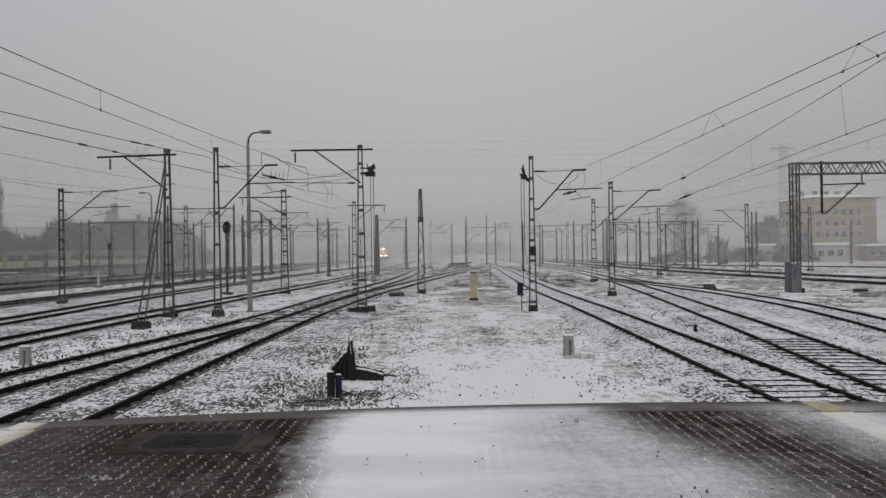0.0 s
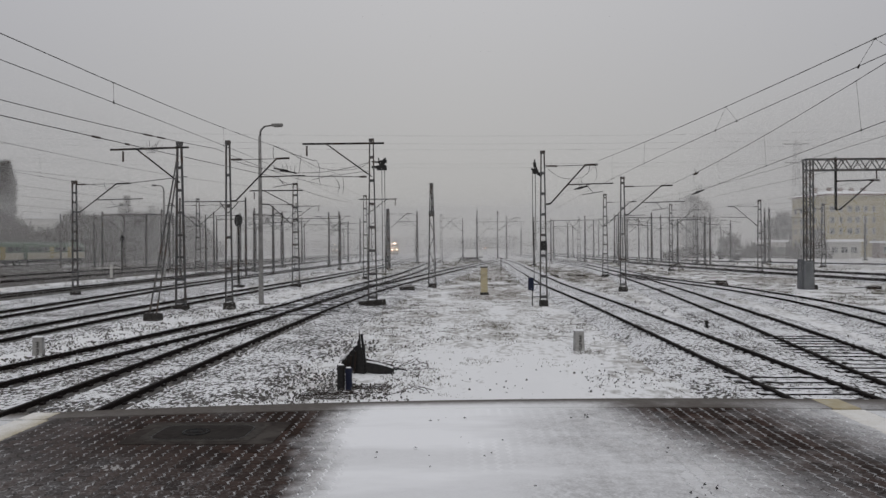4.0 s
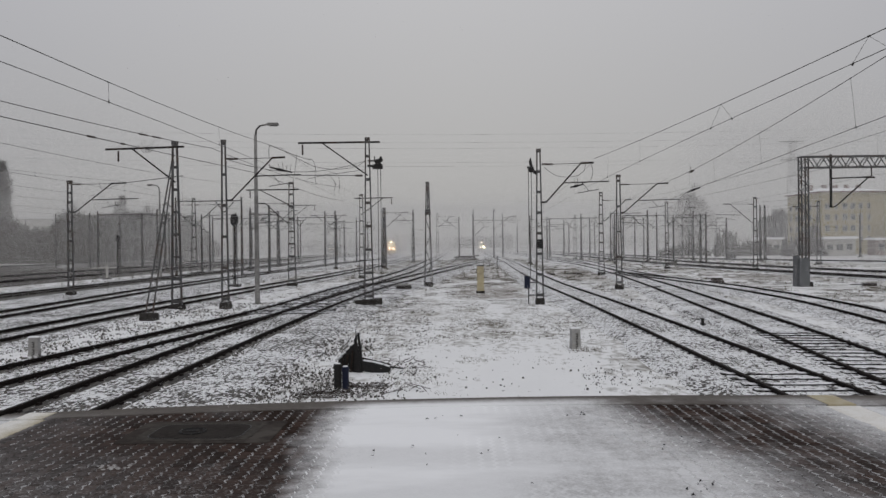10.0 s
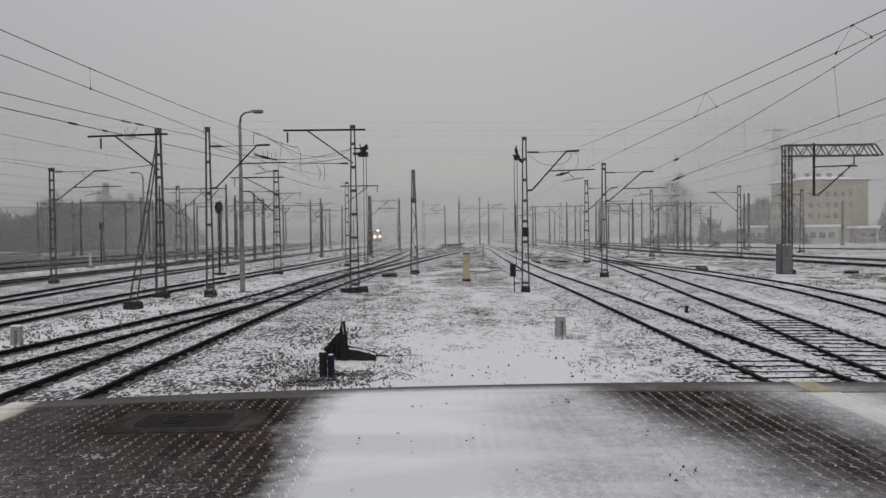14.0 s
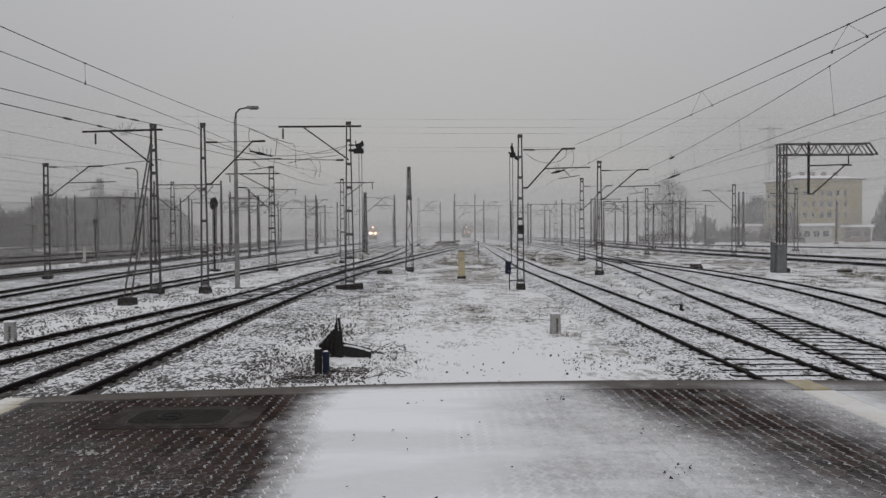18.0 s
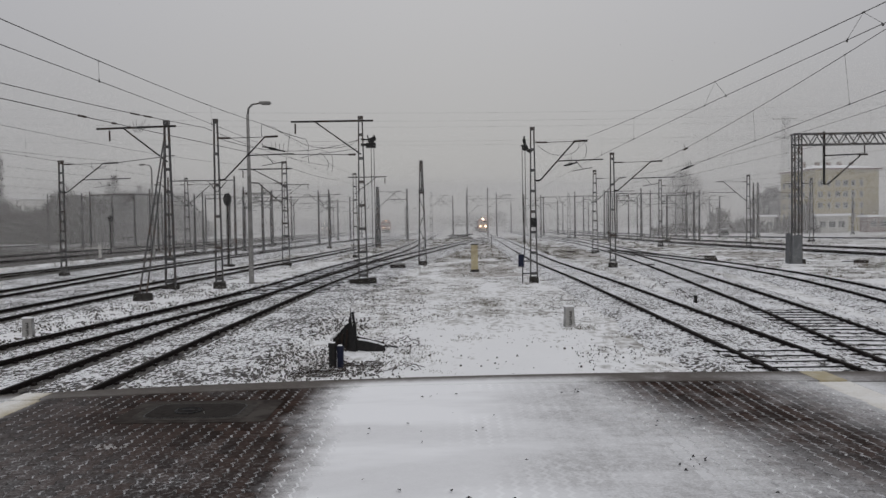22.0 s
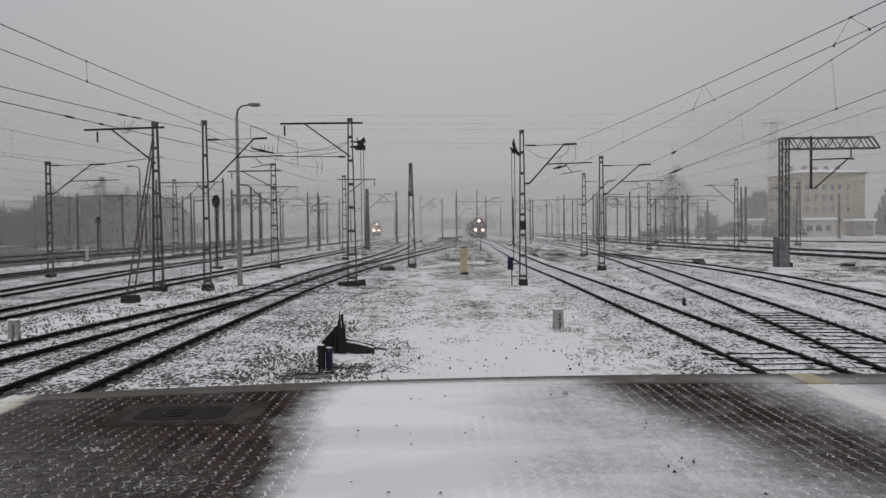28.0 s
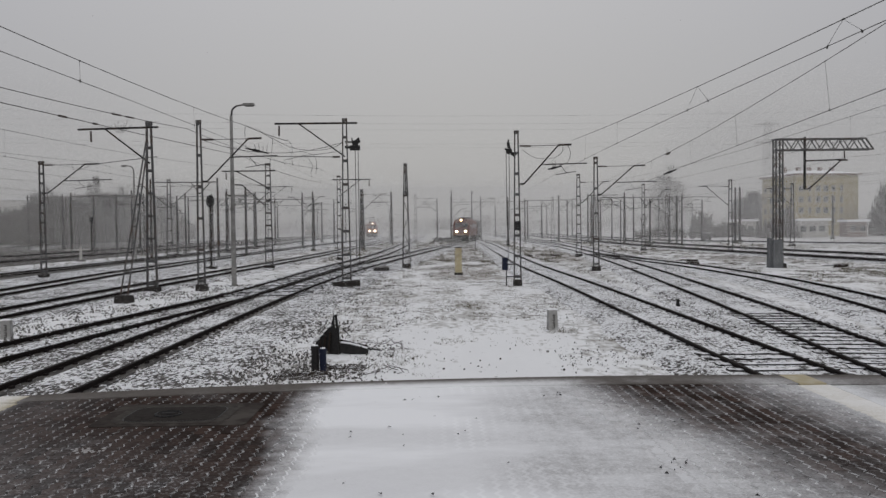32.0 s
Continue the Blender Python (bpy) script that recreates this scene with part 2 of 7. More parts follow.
def ground_material():
    """Thin snow broken by grit and dead grass, at three sizes of patch."""
    m = bpy.data.materials.new("snowy_ground")
    m.use_nodes = True
    n, l = m.node_tree.nodes, m.node_tree.links
    p = n["Principled BSDF"]
    p.inputs["Roughness"].default_value = 0.85
    co = n.new("ShaderNodeTexCoord")

    def tex(scale, detail=6.0):
        t = n.new("ShaderNodeTexNoise")
        t.inputs["Scale"].default_value, t.inputs["Detail"].default_value = scale, detail
        lie = n.new("ShaderNodeMapping")
        lie.inputs["Scale"].default_value = (1.0, 0.5, 1.0)
        l.new(co.outputs["Object"], lie.inputs[0])
        l.new(lie.outputs[0], t.inputs["Vector"])
        return t.outputs[0]

    def calc(op, a, b):
        k = n.new("ShaderNodeMath")
        k.operation = op
        for i, v in enumerate((a, b)):
            if isinstance(v, float):
                k.inputs[i].default_value = v
            else:
                l.new(v, k.inputs[i])
        return k.outputs[0]

    speck, patch, field = tex(5.0, 9.0), tex(0.8), tex(0.11, 4.0)
    bare = calc("ADD", calc("MULTIPLY", speck, 0.9), calc("ADD", calc("MULTIPLY", patch, 0.75), calc("MULTIPLY", field, 0.45)))
    ramp = n.new("ShaderNodeValToRGB")
    ramp.color_ramp.elements[0].position, ramp.color_ramp.elements[1].position = 0.0, 1.0
    mr = n.new("ShaderNodeMapRange")
    mr.inputs[1].default_value, mr.inputs[2].default_value = 0.985, 1.31
    spot = n.new("ShaderNodeSeparateXYZ")
    l.new(co.outputs["Object"], spot.inputs[0])

    def fade(v, a, b):
        k = n.new("ShaderNodeMapRange")
        k.interpolation_type = "SMOOTHSTEP"
        k.inputs[1].default_value, k.inputs[2].default_value = a, b
        l.new(v, k.inputs[0])
        return k.outputs[0]

    wide = calc("ADD", spot.outputs["X"], calc("MULTIPLY", calc("SUBTRACT", patch, 0.5), 3.0))
    deep = calc("MULTIPLY", calc("MULTIPLY", fade(wide, -2.2, -0.4), fade(calc("MULTIPLY", wide, -1.0), -4.4, -2.6)), fade(calc("MULTIPLY", spot.outputs["Y"], -1.0), -27.0, -17.0))
    bank = calc("MULTIPLY", calc("MULTIPLY", fade(wide, -14.8, -13.0), fade(calc("MULTIPLY", wide, -1.0), 8.6, 10.2)), fade(calc("MULTIPLY", spot.outputs["Y"], -1.0), -62.0, -40.0))
    bare = calc("SUBTRACT", bare, calc("MULTIPLY", calc("ADD", deep, calc("MULTIPLY", bank, 0.8)), 0.20))
    bare = calc("ADD", bare, calc("MULTIPLY", fade(spot.outputs["Y"], 42.0, 100.0), 0.055))
    l.new(bare, mr.inputs[0])
    snow = n.new("ShaderNodeMix")
    snow.data_type = "RGBA"
    snow.inputs[6].default_value, snow.inputs[7].default_value = (0.725, 0.728, 0.735, 1), (0.83, 0.833, 0.842, 1)
    l.new(patch, snow.inputs[0])
    dirt = n.new("ShaderNodeMix")
    dirt.data_type = "RGBA"
    dirt.inputs[6].default_value, dirt.inputs[7].default_value = (0.10, 0.09, 0.075, 1), (0.26, 0.24, 0.20, 1)
    l.new(tex(3.0), dirt.inputs[0])
    mix = n.new("ShaderNodeMix")
    mix.data_type = "RGBA"
    l.new(mr.outputs[0], mix.inputs[0])
    l.new(snow.outputs[2], mix.inputs[6])
    l.new(dirt.outputs[2], mix.inputs[7])
    l.new(mix.outputs[2], p.inputs["Base Color"])
    b = n.new("ShaderNodeBump")
    b.inputs["Strength"].default_value, b.inputs["Distance"].default_value = 0.5, 0.05
    l.new(bare, b.inputs["Height"])
    l.new(b.outputs[0], p.inputs["Normal"])
    return m


def swept_material(name, dark, light, rough, vary, bed="paver"):
    """Platform surface with snow drifted over its middle and its edges, ragged where it thins out."""
    m = bpy.data.materials.new(name)
    m.use_nodes = True
    n, l = m.node_tree.nodes, m.node_tree.links
    p = n["Principled BSDF"]
    where = n.new("ShaderNodeNewGeometry").outputs["Position"]
    sep = n.new("ShaderNodeSeparateXYZ")
    l.new(where, sep.inputs[0])
    X, Y = sep.outputs["X"], sep.outputs["Y"]

    def tex(scale, detail=5.0, stretch=None):
        t = n.new("ShaderNodeTexNoise")
        t.inputs["Scale"].default_value, t.inputs["Detail"].default_value = scale, detail
        src = where
        if stretch:
            mp = n.new("ShaderNodeMapping")
            mp.inputs["Scale"].default_value = stretch
            l.new(where, mp.inputs[0])
            src = mp.outputs[0]
        l.new(src, t.inputs["Vector"])
        return t.outputs[0]

    def calc(op, a, b):
        k = n.new("ShaderNodeMath")
        k.operation = op
        for i, v in enumerate((a, b)):
            if isinstance(v, (int, float)):
                k.inputs[i].default_value = v
            else:
                l.new(v, k.inputs[i])
        return k.outputs[0]

    def step(v, a, b):
        k = n.new("ShaderNodeMapRange")
        k.interpolation_type = "SMOOTHSTEP"
        k.inputs[1].default_value, k.inputs[2].default_value = a, b
        l.new(v, k.inputs[0])
        return k.outputs[0]

    def add(a, b):
        return calc("ADD", a, b)

    def mul(a, b):
        return calc("MULTIPLY", a, b)

    def less(a, b):
        return calc("SUBTRACT", a, b)

    ragged = add(mul(less(tex(0.8), 0.5), 0.65), mul(less(tex(5.0, 2.0), 0.5), 0.28))
    x = add(X, ragged)
    nearer = less(9.2, Y)
    reach = calc("DIVIDE", less(x, add(1.94, mul(nearer, 0.24))), add(0.45, mul(nearer, 0.17)))
    middle = mul(step(x, -1.66, -1.0), less(1.0, step(reach, -1.0, 1.0)))
    drift = tex(1.0, 4.0, (0.45, 1.25, 1.0))
    thin = less(add(0.78, mul(step(drift, 0.40, 0.60), 0.15)), mul(step(x, 0.1, 1.3), 0.18))
    sway = add(X, mul(ragged, 0.55))
    edge = add(mul(step(less(sway, mul(nearer, 0.13)), 3.2, 4.5), 0.48), mul(mul(step(sway, 4.10, 4.55), less(1.0, step(sway, 4.75, 5.15))), 0.17))
    edge = less(edge, mul(step(sway, 4.85, 5.25), 0.20))
    edge = add(edge, add(mul(step(mul(sway, -1.0), 3.2, 4.5), 0.05), mul(step(mul(sway, -1.0), 4.60, 5.0), 0.60)))
    near = less(1.0, step(Y, 5.2, 8.4))
    grit = mul(step(tex(21.0, 3.0), 0.50, 0.74), add(0.5, near))
    dusting = mul(mul(add(step(tex(1.6, 8.0), 0.50, 0.74), mul(near, 0.55)), add(grit, 0.25)), 0.4 if bed == "joint" else 0.16)
    dusting = add(dusting, mul(mul(near, step(mul(X, -1.0), 2.0, 3.4)), 0.07))
    dusting = add(dusting, mul(mul(step(X, 1.6, 2.4), step(tex(2.6, 6.0), 0.44, 0.66)), 0.09))
    snow = calc("MINIMUM", calc("MAXIMUM", mul(middle, thin), add(edge, dusting)), 0.97)
    if bed == "joint":
        lodged = add(mul(step(tex(9.0, 3.0), 0.48, 0.64), 0.32), 0.03)
        lodged = add(lodged, mul(step(snow, 0.12, 0.45), 0.55))
        filled = step(snow, 0.50, 0.74)
        snow = calc("MINIMUM", add(mul(lodged, less(1.0, filled)), mul(add(snow, 0.12), filled)), 0.97)
    if bed == "drift":
        snow = less(mul(thin, less(1.0, mul(step(reach, -1.7, -0.5), 0.22))), mul(step(tex(2.2, 3.0, (1.6, 0.25, 1.0)), 0.50, 0.66), mul(step(X, 0.3, 1.3), 0.07)))
        # the joints below show faintly through the thin snow
        bend = mul(calc("SINE", add(mul(less(Y, 4.65), 4 * math.pi / 0.252), 0.9), 0.0), 0.017)
        seam = calc("COSINE", mul(add(less(X, bend), 4.567), 2 * math.pi / 0.126), 0.0)
        show = mul(step(tex(0.9, 3.0), 0.42, 0.60), step(X, -0.3, 0.5))
        snow = add(snow, mul(mul(less(step(seam, 0.35, 1.0), 0.35), show), 0.09))
    if bed == "kerb":
        inward = step(less(add(add(9.91, mul(X, 0.062)), mul(mul(X, X), -0.0145)), add(Y, mul(ragged, 0.12))), 0.06, 0.46)
        snow = mul(mul(snow, inward), less(0.95, mul(step(X, 4.0, 4.4), 0.55)))
    if bed == "paver":
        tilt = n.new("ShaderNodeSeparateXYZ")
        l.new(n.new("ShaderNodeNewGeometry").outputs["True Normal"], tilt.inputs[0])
        # bevels turned to either side or to -y are coloured whiter
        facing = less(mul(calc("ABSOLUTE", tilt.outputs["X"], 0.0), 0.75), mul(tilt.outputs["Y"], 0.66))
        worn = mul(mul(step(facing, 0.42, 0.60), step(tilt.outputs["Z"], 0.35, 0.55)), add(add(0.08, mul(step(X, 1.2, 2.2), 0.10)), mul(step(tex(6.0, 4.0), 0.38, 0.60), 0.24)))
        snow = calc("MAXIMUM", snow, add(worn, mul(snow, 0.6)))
    part_cover = mul(mul(snow, less(1.0, snow)), 4.0)
    speckle = add(less(tex(42.0, 3.0), 0.5), mul(less(tex(9.0, 4.0), 0.5), 0.8))
    patchy = mul(part_cover, less(0.55, mul(step(snow, 0.55, 0.85), 0.48)))
    snow = calc("MAXIMUM", add(snow, mul(speckle, patchy)), 0.0)
    stone = n.new("ShaderNodeMix")
    stone.data_type = "RGBA"
    stone.inputs[6].default_value, stone.inputs[7].default_value = (*dark, 1), (*light, 1)
    l.new(tex(16.0), stone.inputs[0])
    info, hsv, mr = n.new("ShaderNodeObjectInfo"), n.new("ShaderNodeHueSaturation"), n.new("ShaderNodeMapRange")
    isl = n.new("ShaderNodeNewGeometry").outputs["Random Per Island"]
    l.new(calc("FRACT", add(info.outputs["Random"], isl), 0.0), mr.inputs[0])
    mr.inputs[3].default_value, mr.inputs[4].default_value = 1 - vary, 1 + vary
    l.new(mr.outputs[0], hsv.inputs["Value"])
    l.new(stone.outputs[2], hsv.inputs["Color"])
    mix = n.new("ShaderNodeMix")
    mix.data_type = "RGBA"
    l.new(snow, mix.inputs[0])
    l.new(hsv.outputs[0], mix.inputs[6])
    mix.inputs[7].default_value = (0.88, 0.885, 0.90, 1)
    l.new(mix.outputs[2], p.inputs["Base Color"])
    p.inputs["Specular IOR Level"].default_value = 0.03
    rg = add(rough, mul(snow, 0.8 - rough))
    l.new(rg, p.inputs["Roughness"])
    b = n.new("ShaderNodeBump")
    b.inputs["Strength"].default_value, b.inputs["Distance"].default_value = 0.35, 0.01
    l.new(mul(tex(24.0), less(1.0, mul(snow, 0.8))), b.inputs["Height"])
    l.new(b.outputs[0], p.inputs["Normal"])
    return m


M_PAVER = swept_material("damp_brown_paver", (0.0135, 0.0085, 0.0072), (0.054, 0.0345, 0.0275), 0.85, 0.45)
M_JOINT = swept_material("snowy_joint_sand", (0.008, 0.007, 0.006), (0.05, 0.046, 0.042), 0.9, 0.0, "joint")
M_DRIFT = swept_material("drifted_thin_snow", (0.05, 0.04, 0.036), (0.10, 0.09, 0.085), 0.85, 0.0, "drift")
M_KERB = swept_material("grey_kerb", (0.070, 0.061, 0.055), (0.150, 0.136, 0.125), 0.8, 0.0, "kerb")
M_SNOWYLINE = swept_material("snow_over_yellow_line", (0.30, 0.25, 0.14), (0.42, 0.36, 0.24), 0.8, 0.0)
M_SNOWYSLAB = swept_material("snow_dusted_slab", (0.10, 0.098, 0.095), (0.20, 0.195, 0.19), 0.8, 0.0)
M_GROUND = ground_material()


def ballast_material(name, bare, grain=17.0, patch=0.35):
    """Separate stones, each snowy or bare; bare is the share that shows."""
    m = bpy.data.materials.new(name)
    m.use_nodes = True
    n, l = m.node_tree.nodes, m.node_tree.links
    p = n["Principled BSDF"]
    p.inputs["Roughness"].default_value = 0.9
    co = n.new("ShaderNodeTexCoord")
    cell = n.new("ShaderNodeTexVoronoi")
    cell.inputs["Scale"].default_value = grain
    lie = n.new("ShaderNodeMapping")
    lie.inputs["Scale"].default_value = (1.0, 0.42, 1.0)
    bend = n.new("ShaderNodeTexNoise")
    bend.inputs["Scale"].default_value, bend.inputs["Detail"].default_value = 9.0, 3.0
    l.new(co.outputs["Object"], bend.inputs["Vector"])
    shift = n.new("ShaderNodeVectorMath")
    shift.operation = "MULTIPLY_ADD"
    shift.inputs[1].default_value = (0.16, 0.16, 0.0)
    l.new(bend.outputs["Color"], shift.inputs[0])
    l.new(co.outputs["Object"], shift.inputs[2])
    l.new(shift.outputs[0], lie.inputs[0])
    l.new(lie.outputs[0], cell.inputs["Vector"])
    sep = n.new("ShaderNodeSeparateColor")
    l.new(cell.outputs["Color"], sep.inputs[0])
    coarse = n.new("ShaderNodeTexNoise")
    coarse.inputs["Scale"].default_value, coarse.inputs["Detail"].default_value = 0.55, 8.0
    l.new(co.outputs["Object"], coarse.inputs["Vector"])
    push = n.new("ShaderNodeMath")
    push.operation = "MULTIPLY_ADD"
    push.inputs[1].default_value = patch * 2
    l.new(coarse.outputs[0], push.inputs[0])
    l.new(sep.outputs[0], push.inputs[2])
    mr = n.new("ShaderNodeMapRange")
    mr.inputs[1].default_value, mr.inputs[2].default_value = bare + patch - 0.04, bare + patch + 0.04
    gap = n.new("ShaderNodeMath")
    gap.operation = "MULTIPLY_ADD"
    gap.inputs[1].default_value = -0.9
    l.new(cell.outputs["Distance"], gap.inputs[0])
    l.new(push.outputs[0], gap.inputs[2])
    lift = n.new("ShaderNodeMath")
    lift.operation = "ADD"
    lift.inputs[1].default_value = 0.36
    l.new(gap.outputs[0], lift.inputs[0])
    l.new(lift.outputs[0], mr.inputs[0])
    stone = n.new("ShaderNodeMix")
    stone.data_type = "RGBA"
    stone.inputs[6].default_value, stone.inputs[7].default_value = (0.022, 0.020, 0.019, 1), (0.12, 0.11, 0.10, 1)
    l.new(sep.outputs[1], stone.inputs[0])
    mix = n.new("ShaderNodeMix")
    mix.data_type = "RGBA"
    l.new(mr.outputs[0], mix.inputs[0])
    l.new(stone.outputs[2], mix.inputs[6])
    mix.inputs[7].default_value = (0.76, 0.765, 0.78, 1)
    l.new(mix.outputs[2], p.inputs["Base Color"])
    b = n.new("ShaderNodeBump")
    b.invert = True
    b.inputs["Strength"].default_value, b.inputs["Distance"].default_value = 0.9, 0.03
    l.new(cell.outputs["Distance"], b.inputs["Height"])
    l.new(b.outputs[0], p.inputs["Normal"])
    return m


M_BALLAST = ballast_material("snowy_ballast", 0.33, 19.0, 0.8)
M_BARESTRIP = ballast_material("bare_ballast_by_the_rail", 0.90, 13.0, 0.2)
M_BALLAST_SNOWY = ballast_material("ballast_under_snow", 0.18, 21.0, 0.85)
M_BALLAST_DARK = ballast_material("thin_snow_on_dark_ballast", 1.12, 9.0, 0.4)


# ---------------------------------------------------------------- mesh tools
class Shape:
    """Vertices and faces gathered for one mesh."""

    def __init__(self):
        self.v, self.f = [], []

    def box(self, x0, x1, y0, y1, z0, z1, taper=0.0):
        b = len(self.v)
        t = taper
        self.v += [(x0, y0, z0), (x1, y0, z0), (x1, y1, z0), (x0, y1, z0),
                   (x0 + t, y0 + t, z1), (x1 - t, y0 + t, z1), (x1 - t, y1 - t, z1), (x0 + t, y1 - t, z1)]
        self.f += [(b + 3, b + 2, b + 1, b), (b + 4, b + 5, b + 6, b + 7), (b, b + 1, b + 5, b + 4),
                   (b + 1, b + 2, b + 6, b + 5), (b + 2, b + 3, b + 7, b + 6), (b + 3, b, b + 4, b + 7)]
        return self

    def tube(self, p, q, r, n=6, r2=None):
        p, q = Vector(p), Vector(q)
        d = (q - p).normalized()
        u = d.cross(Vector((0, 0, 1)) if abs(d.z) < 0.95 else Vector((1, 0, 0))).normalized()
        w = d.cross(u)
        b = len(self.v)
        for c, rr in ((p, r), (q, r if r2 is None else r2)):
            for i in range(n):
                a = 2 * math.pi * (i + 0.5) / n
                self.v.append(tuple(c + rr * (math.cos(a) * u + math.sin(a) * w)))
        for i in range(n):
            j = (i + 1) % n
            self.f.append((b + i, b + j, b + n + j, b + n + i))
        self.f.append(tuple(b + i for i in reversed(range(n))))
        self.f.append(tuple(b + n + i for i in range(n)))
        return self

    def bar(self, p, q, w, h):
        """A square bar from p to q, w wide level and h high."""
        p, q = Vector(p), Vector(q)
        d = (q - p).normalized()
        u = d.cross(Vector((0, 0, 1)) if abs(d.z) < 0.98 else Vector((0, 1, 0))).normalized() * (w / 2)
        k = u.cross(d).normalized() * (h / 2)
        b = len(self.v)
        for c in (p, q):
            self.v += [tuple(c - u - k), tuple(c + u - k), tuple(c + u + k), tuple(c - u + k)]
        self.f += [(b + 3, b + 2, b + 1, b), (b + 4, b + 5, b + 6, b + 7)]
        for i in range(4):
            j = (i + 1) % 4
            self.f.append((b + i, b + j, b + 4 + j, b + 4 + i))
        return self

    def sweep(self, points, profile, closed=True):
        """A profile of (across, up) carried along points."""
        pts = [Vector(p) for p in points]
        b, n = len(self.v), len(profile)
        for i, p in enumerate(pts):
            d = (pts[min(i + 1, len(pts) - 1)] - pts[max(i - 1, 0)]).normalized()
            side = Vector((d.y, -d.x, 0)).normalized()
            for a, h in profile:
                self.v.append(tuple(p + side * a + Vector((0, 0, h))))
        for i in range(len(pts) - 1):
            for j in range(n if closed else n - 1):
                k = (j + 1) % n
                self.f.append((b + i * n + j, b + i * n + k, b + (i + 1) * n + k, b + (i + 1) * n + j))
        if closed:
            self.f.append(tuple(b + j for j in reversed(range(n))))
            self.f.append(tuple(b + (len(pts) - 1) * n + j for j in range(n)))
        return self

    def lathe(self, centre, rings, n=10):
        """Rings of (radius, height) about an upright axis."""
        b = len(self.v)
        for r, h in rings:
            for i in range(n):
                a = 2 * math.pi * i / n
                self.v.append((centre[0] + r * math.cos(a), centre[1] + r * math.sin(a), centre[2] + h))
        for k in range(len(rings) - 1):
            for i in range(n):
                j = (i + 1) % n
                self.f.append((b + k * n + i, b + k * n + j, b + (k + 1) * n + j, b + (k + 1) * n + i))
        self.f.append(tuple(b + i for i in reversed(range(n))))
        self.f.append(tuple(b + (len(rings) - 1) * n + i for i in range(n)))
        return self

    def mesh(self, name, mat):
        me = bpy.data.meshes.new(name)
        me.from_pydata(self.v, [], self.f)
        me.materials.append(mat)
        me.update()
        return me


def part(name, shape, mat, parent=None, label="", kind=""):
    ob = new(name, shape if isinstance(shape, bpy.types.Mesh) else shape.mesh(name, mat))
    if parent is not None:
        ob.parent = parent
    return tagged(ob, label, kind=kind)


def thing(name, m, label, category, group="", kind=""):
    ob = new(name)
    ob.empty_display_size = 0.2
    ob.matrix_basis = m
    return tagged(ob, label, category, group, kind)


def smooth_path(points, step):
    """Points of (x, y) made into an even, smooth run by y."""
    xs, ys = [p[0] for p in points], [p[1] for p in points]
    out, y = [], ys[0]
    while y < ys[-1] + 1e-6:
        acc, wsum = 0.0, 0.0
        for k in range(-4, 5):
            yy = min(max(y + k * 2.0, ys[0]), ys[-1])
            g = math.exp(-(k / 2.2) ** 2)
            acc, wsum = acc + g * float(np.interp(yy, ys, xs)), wsum + g
        out.append((acc / wsum, y))
        y += step if y < 120 else step * 3
    return out


# ---------------------------------------------------------------- ground
GROUND_Z = -0.22
g = Shape()
NX, NY = 90, 130
gx = [math.copysign(abs(i / 45 - 1) ** 2.2, i - 45) * 2500 for i in range(NX + 1)]
gy = [-400 + 400 * (j / 10) for j in range(10)] + [(j / 120) ** 2.6 * 4000 for j in range(NY - 9)]
for yy in gy:
    for xx in gx:
        near = max(0.0, 1 - math.hypot(xx, yy - 20) / 140)
        g.v.append((xx, yy, GROUND_Z + near * 0.05 * noise.noise((xx * 0.35, yy * 0.35, 0.0))))
for j in range(len(gy) - 1):
    for i in range(NX):
        a = j * (NX + 1) + i
        g.f.append((a, a + 1, a + NX + 2, a + NX + 1))
tagged(part("ground", g, M_GROUND), "snow-dusted ground with dead grass and grit", "ground", kind="structure")

# ---------------------------------------------------------------- tracks
TRACKS = {}
TRACKS["a"] = [(-6.9, -30), (-6.9, 14), (-6.85, 22), (-6.7, 30), (-6.4, 38), (-5.8, 48), (-4.8, 58), (-3.1, 73), (0, 98), (2.4, 116), (4.9, 133), (7.2, 149.5), (8.45, 159), (8.9, 169), (9, 180)]
TRACKS["b"] = [(-12.4, -30), (-11.2, 5), (-10.2, 16), (-9.5, 22), (-8.7, 27.5), (-8.1, 32), (-7.7, 37), (-7.2, 52), (-6.4, 63), (-5.3, 80), (-4.6, 113), (-3.6, 214), (-3, 330)]
TRACKS["c"] = [(-15, -30), (-14.7, 26), (-14.4, 38), (-13.6, 51), (-12.6, 65), (-11.4, 90), (-10.6, 130), (-10, 330)]
TRACKS["d"] = [(-19, -10), (-19.6, 35), (-20.6, 52), (-20.6, 76), (-19, 125), (-14.6, 185), (-16.1, 210), (-17.8, 228), (-19.7, 247), (-23, 280), (-27, 340)]
TRACKS["e"] = [(-27, 0), (-27.4, 50), (-27.2, 80), (-28, 160), (-30, 330)]
TRACKS["f"] = [(-40, 20), (-39.5, 74), (-38, 100), (-36, 330)]
TRACKS["g"] = [(-48, 30), (-47.5, 92), (-46, 130), (-44, 330)]
TRACKS["h"] = [(-77, -300), (-77, 60), (-77, 330)]
TRACKS["i"] = [(6.55, -30), (6.6, 14), (6.7, 22), (6.85, 36), (6.7, 54), (7.5, 90), (8.5, 120), (9, 180), (10, 220), (11.8, 316), (15, 480)]
TRACKS["j"] = [(8, 5), (8.65, 12), (9.05, 15.4), (9.5, 19), (10.3, 24.5), (11.5, 35), (12.9, 47), (15, 68), (17, 100), (18, 330)]
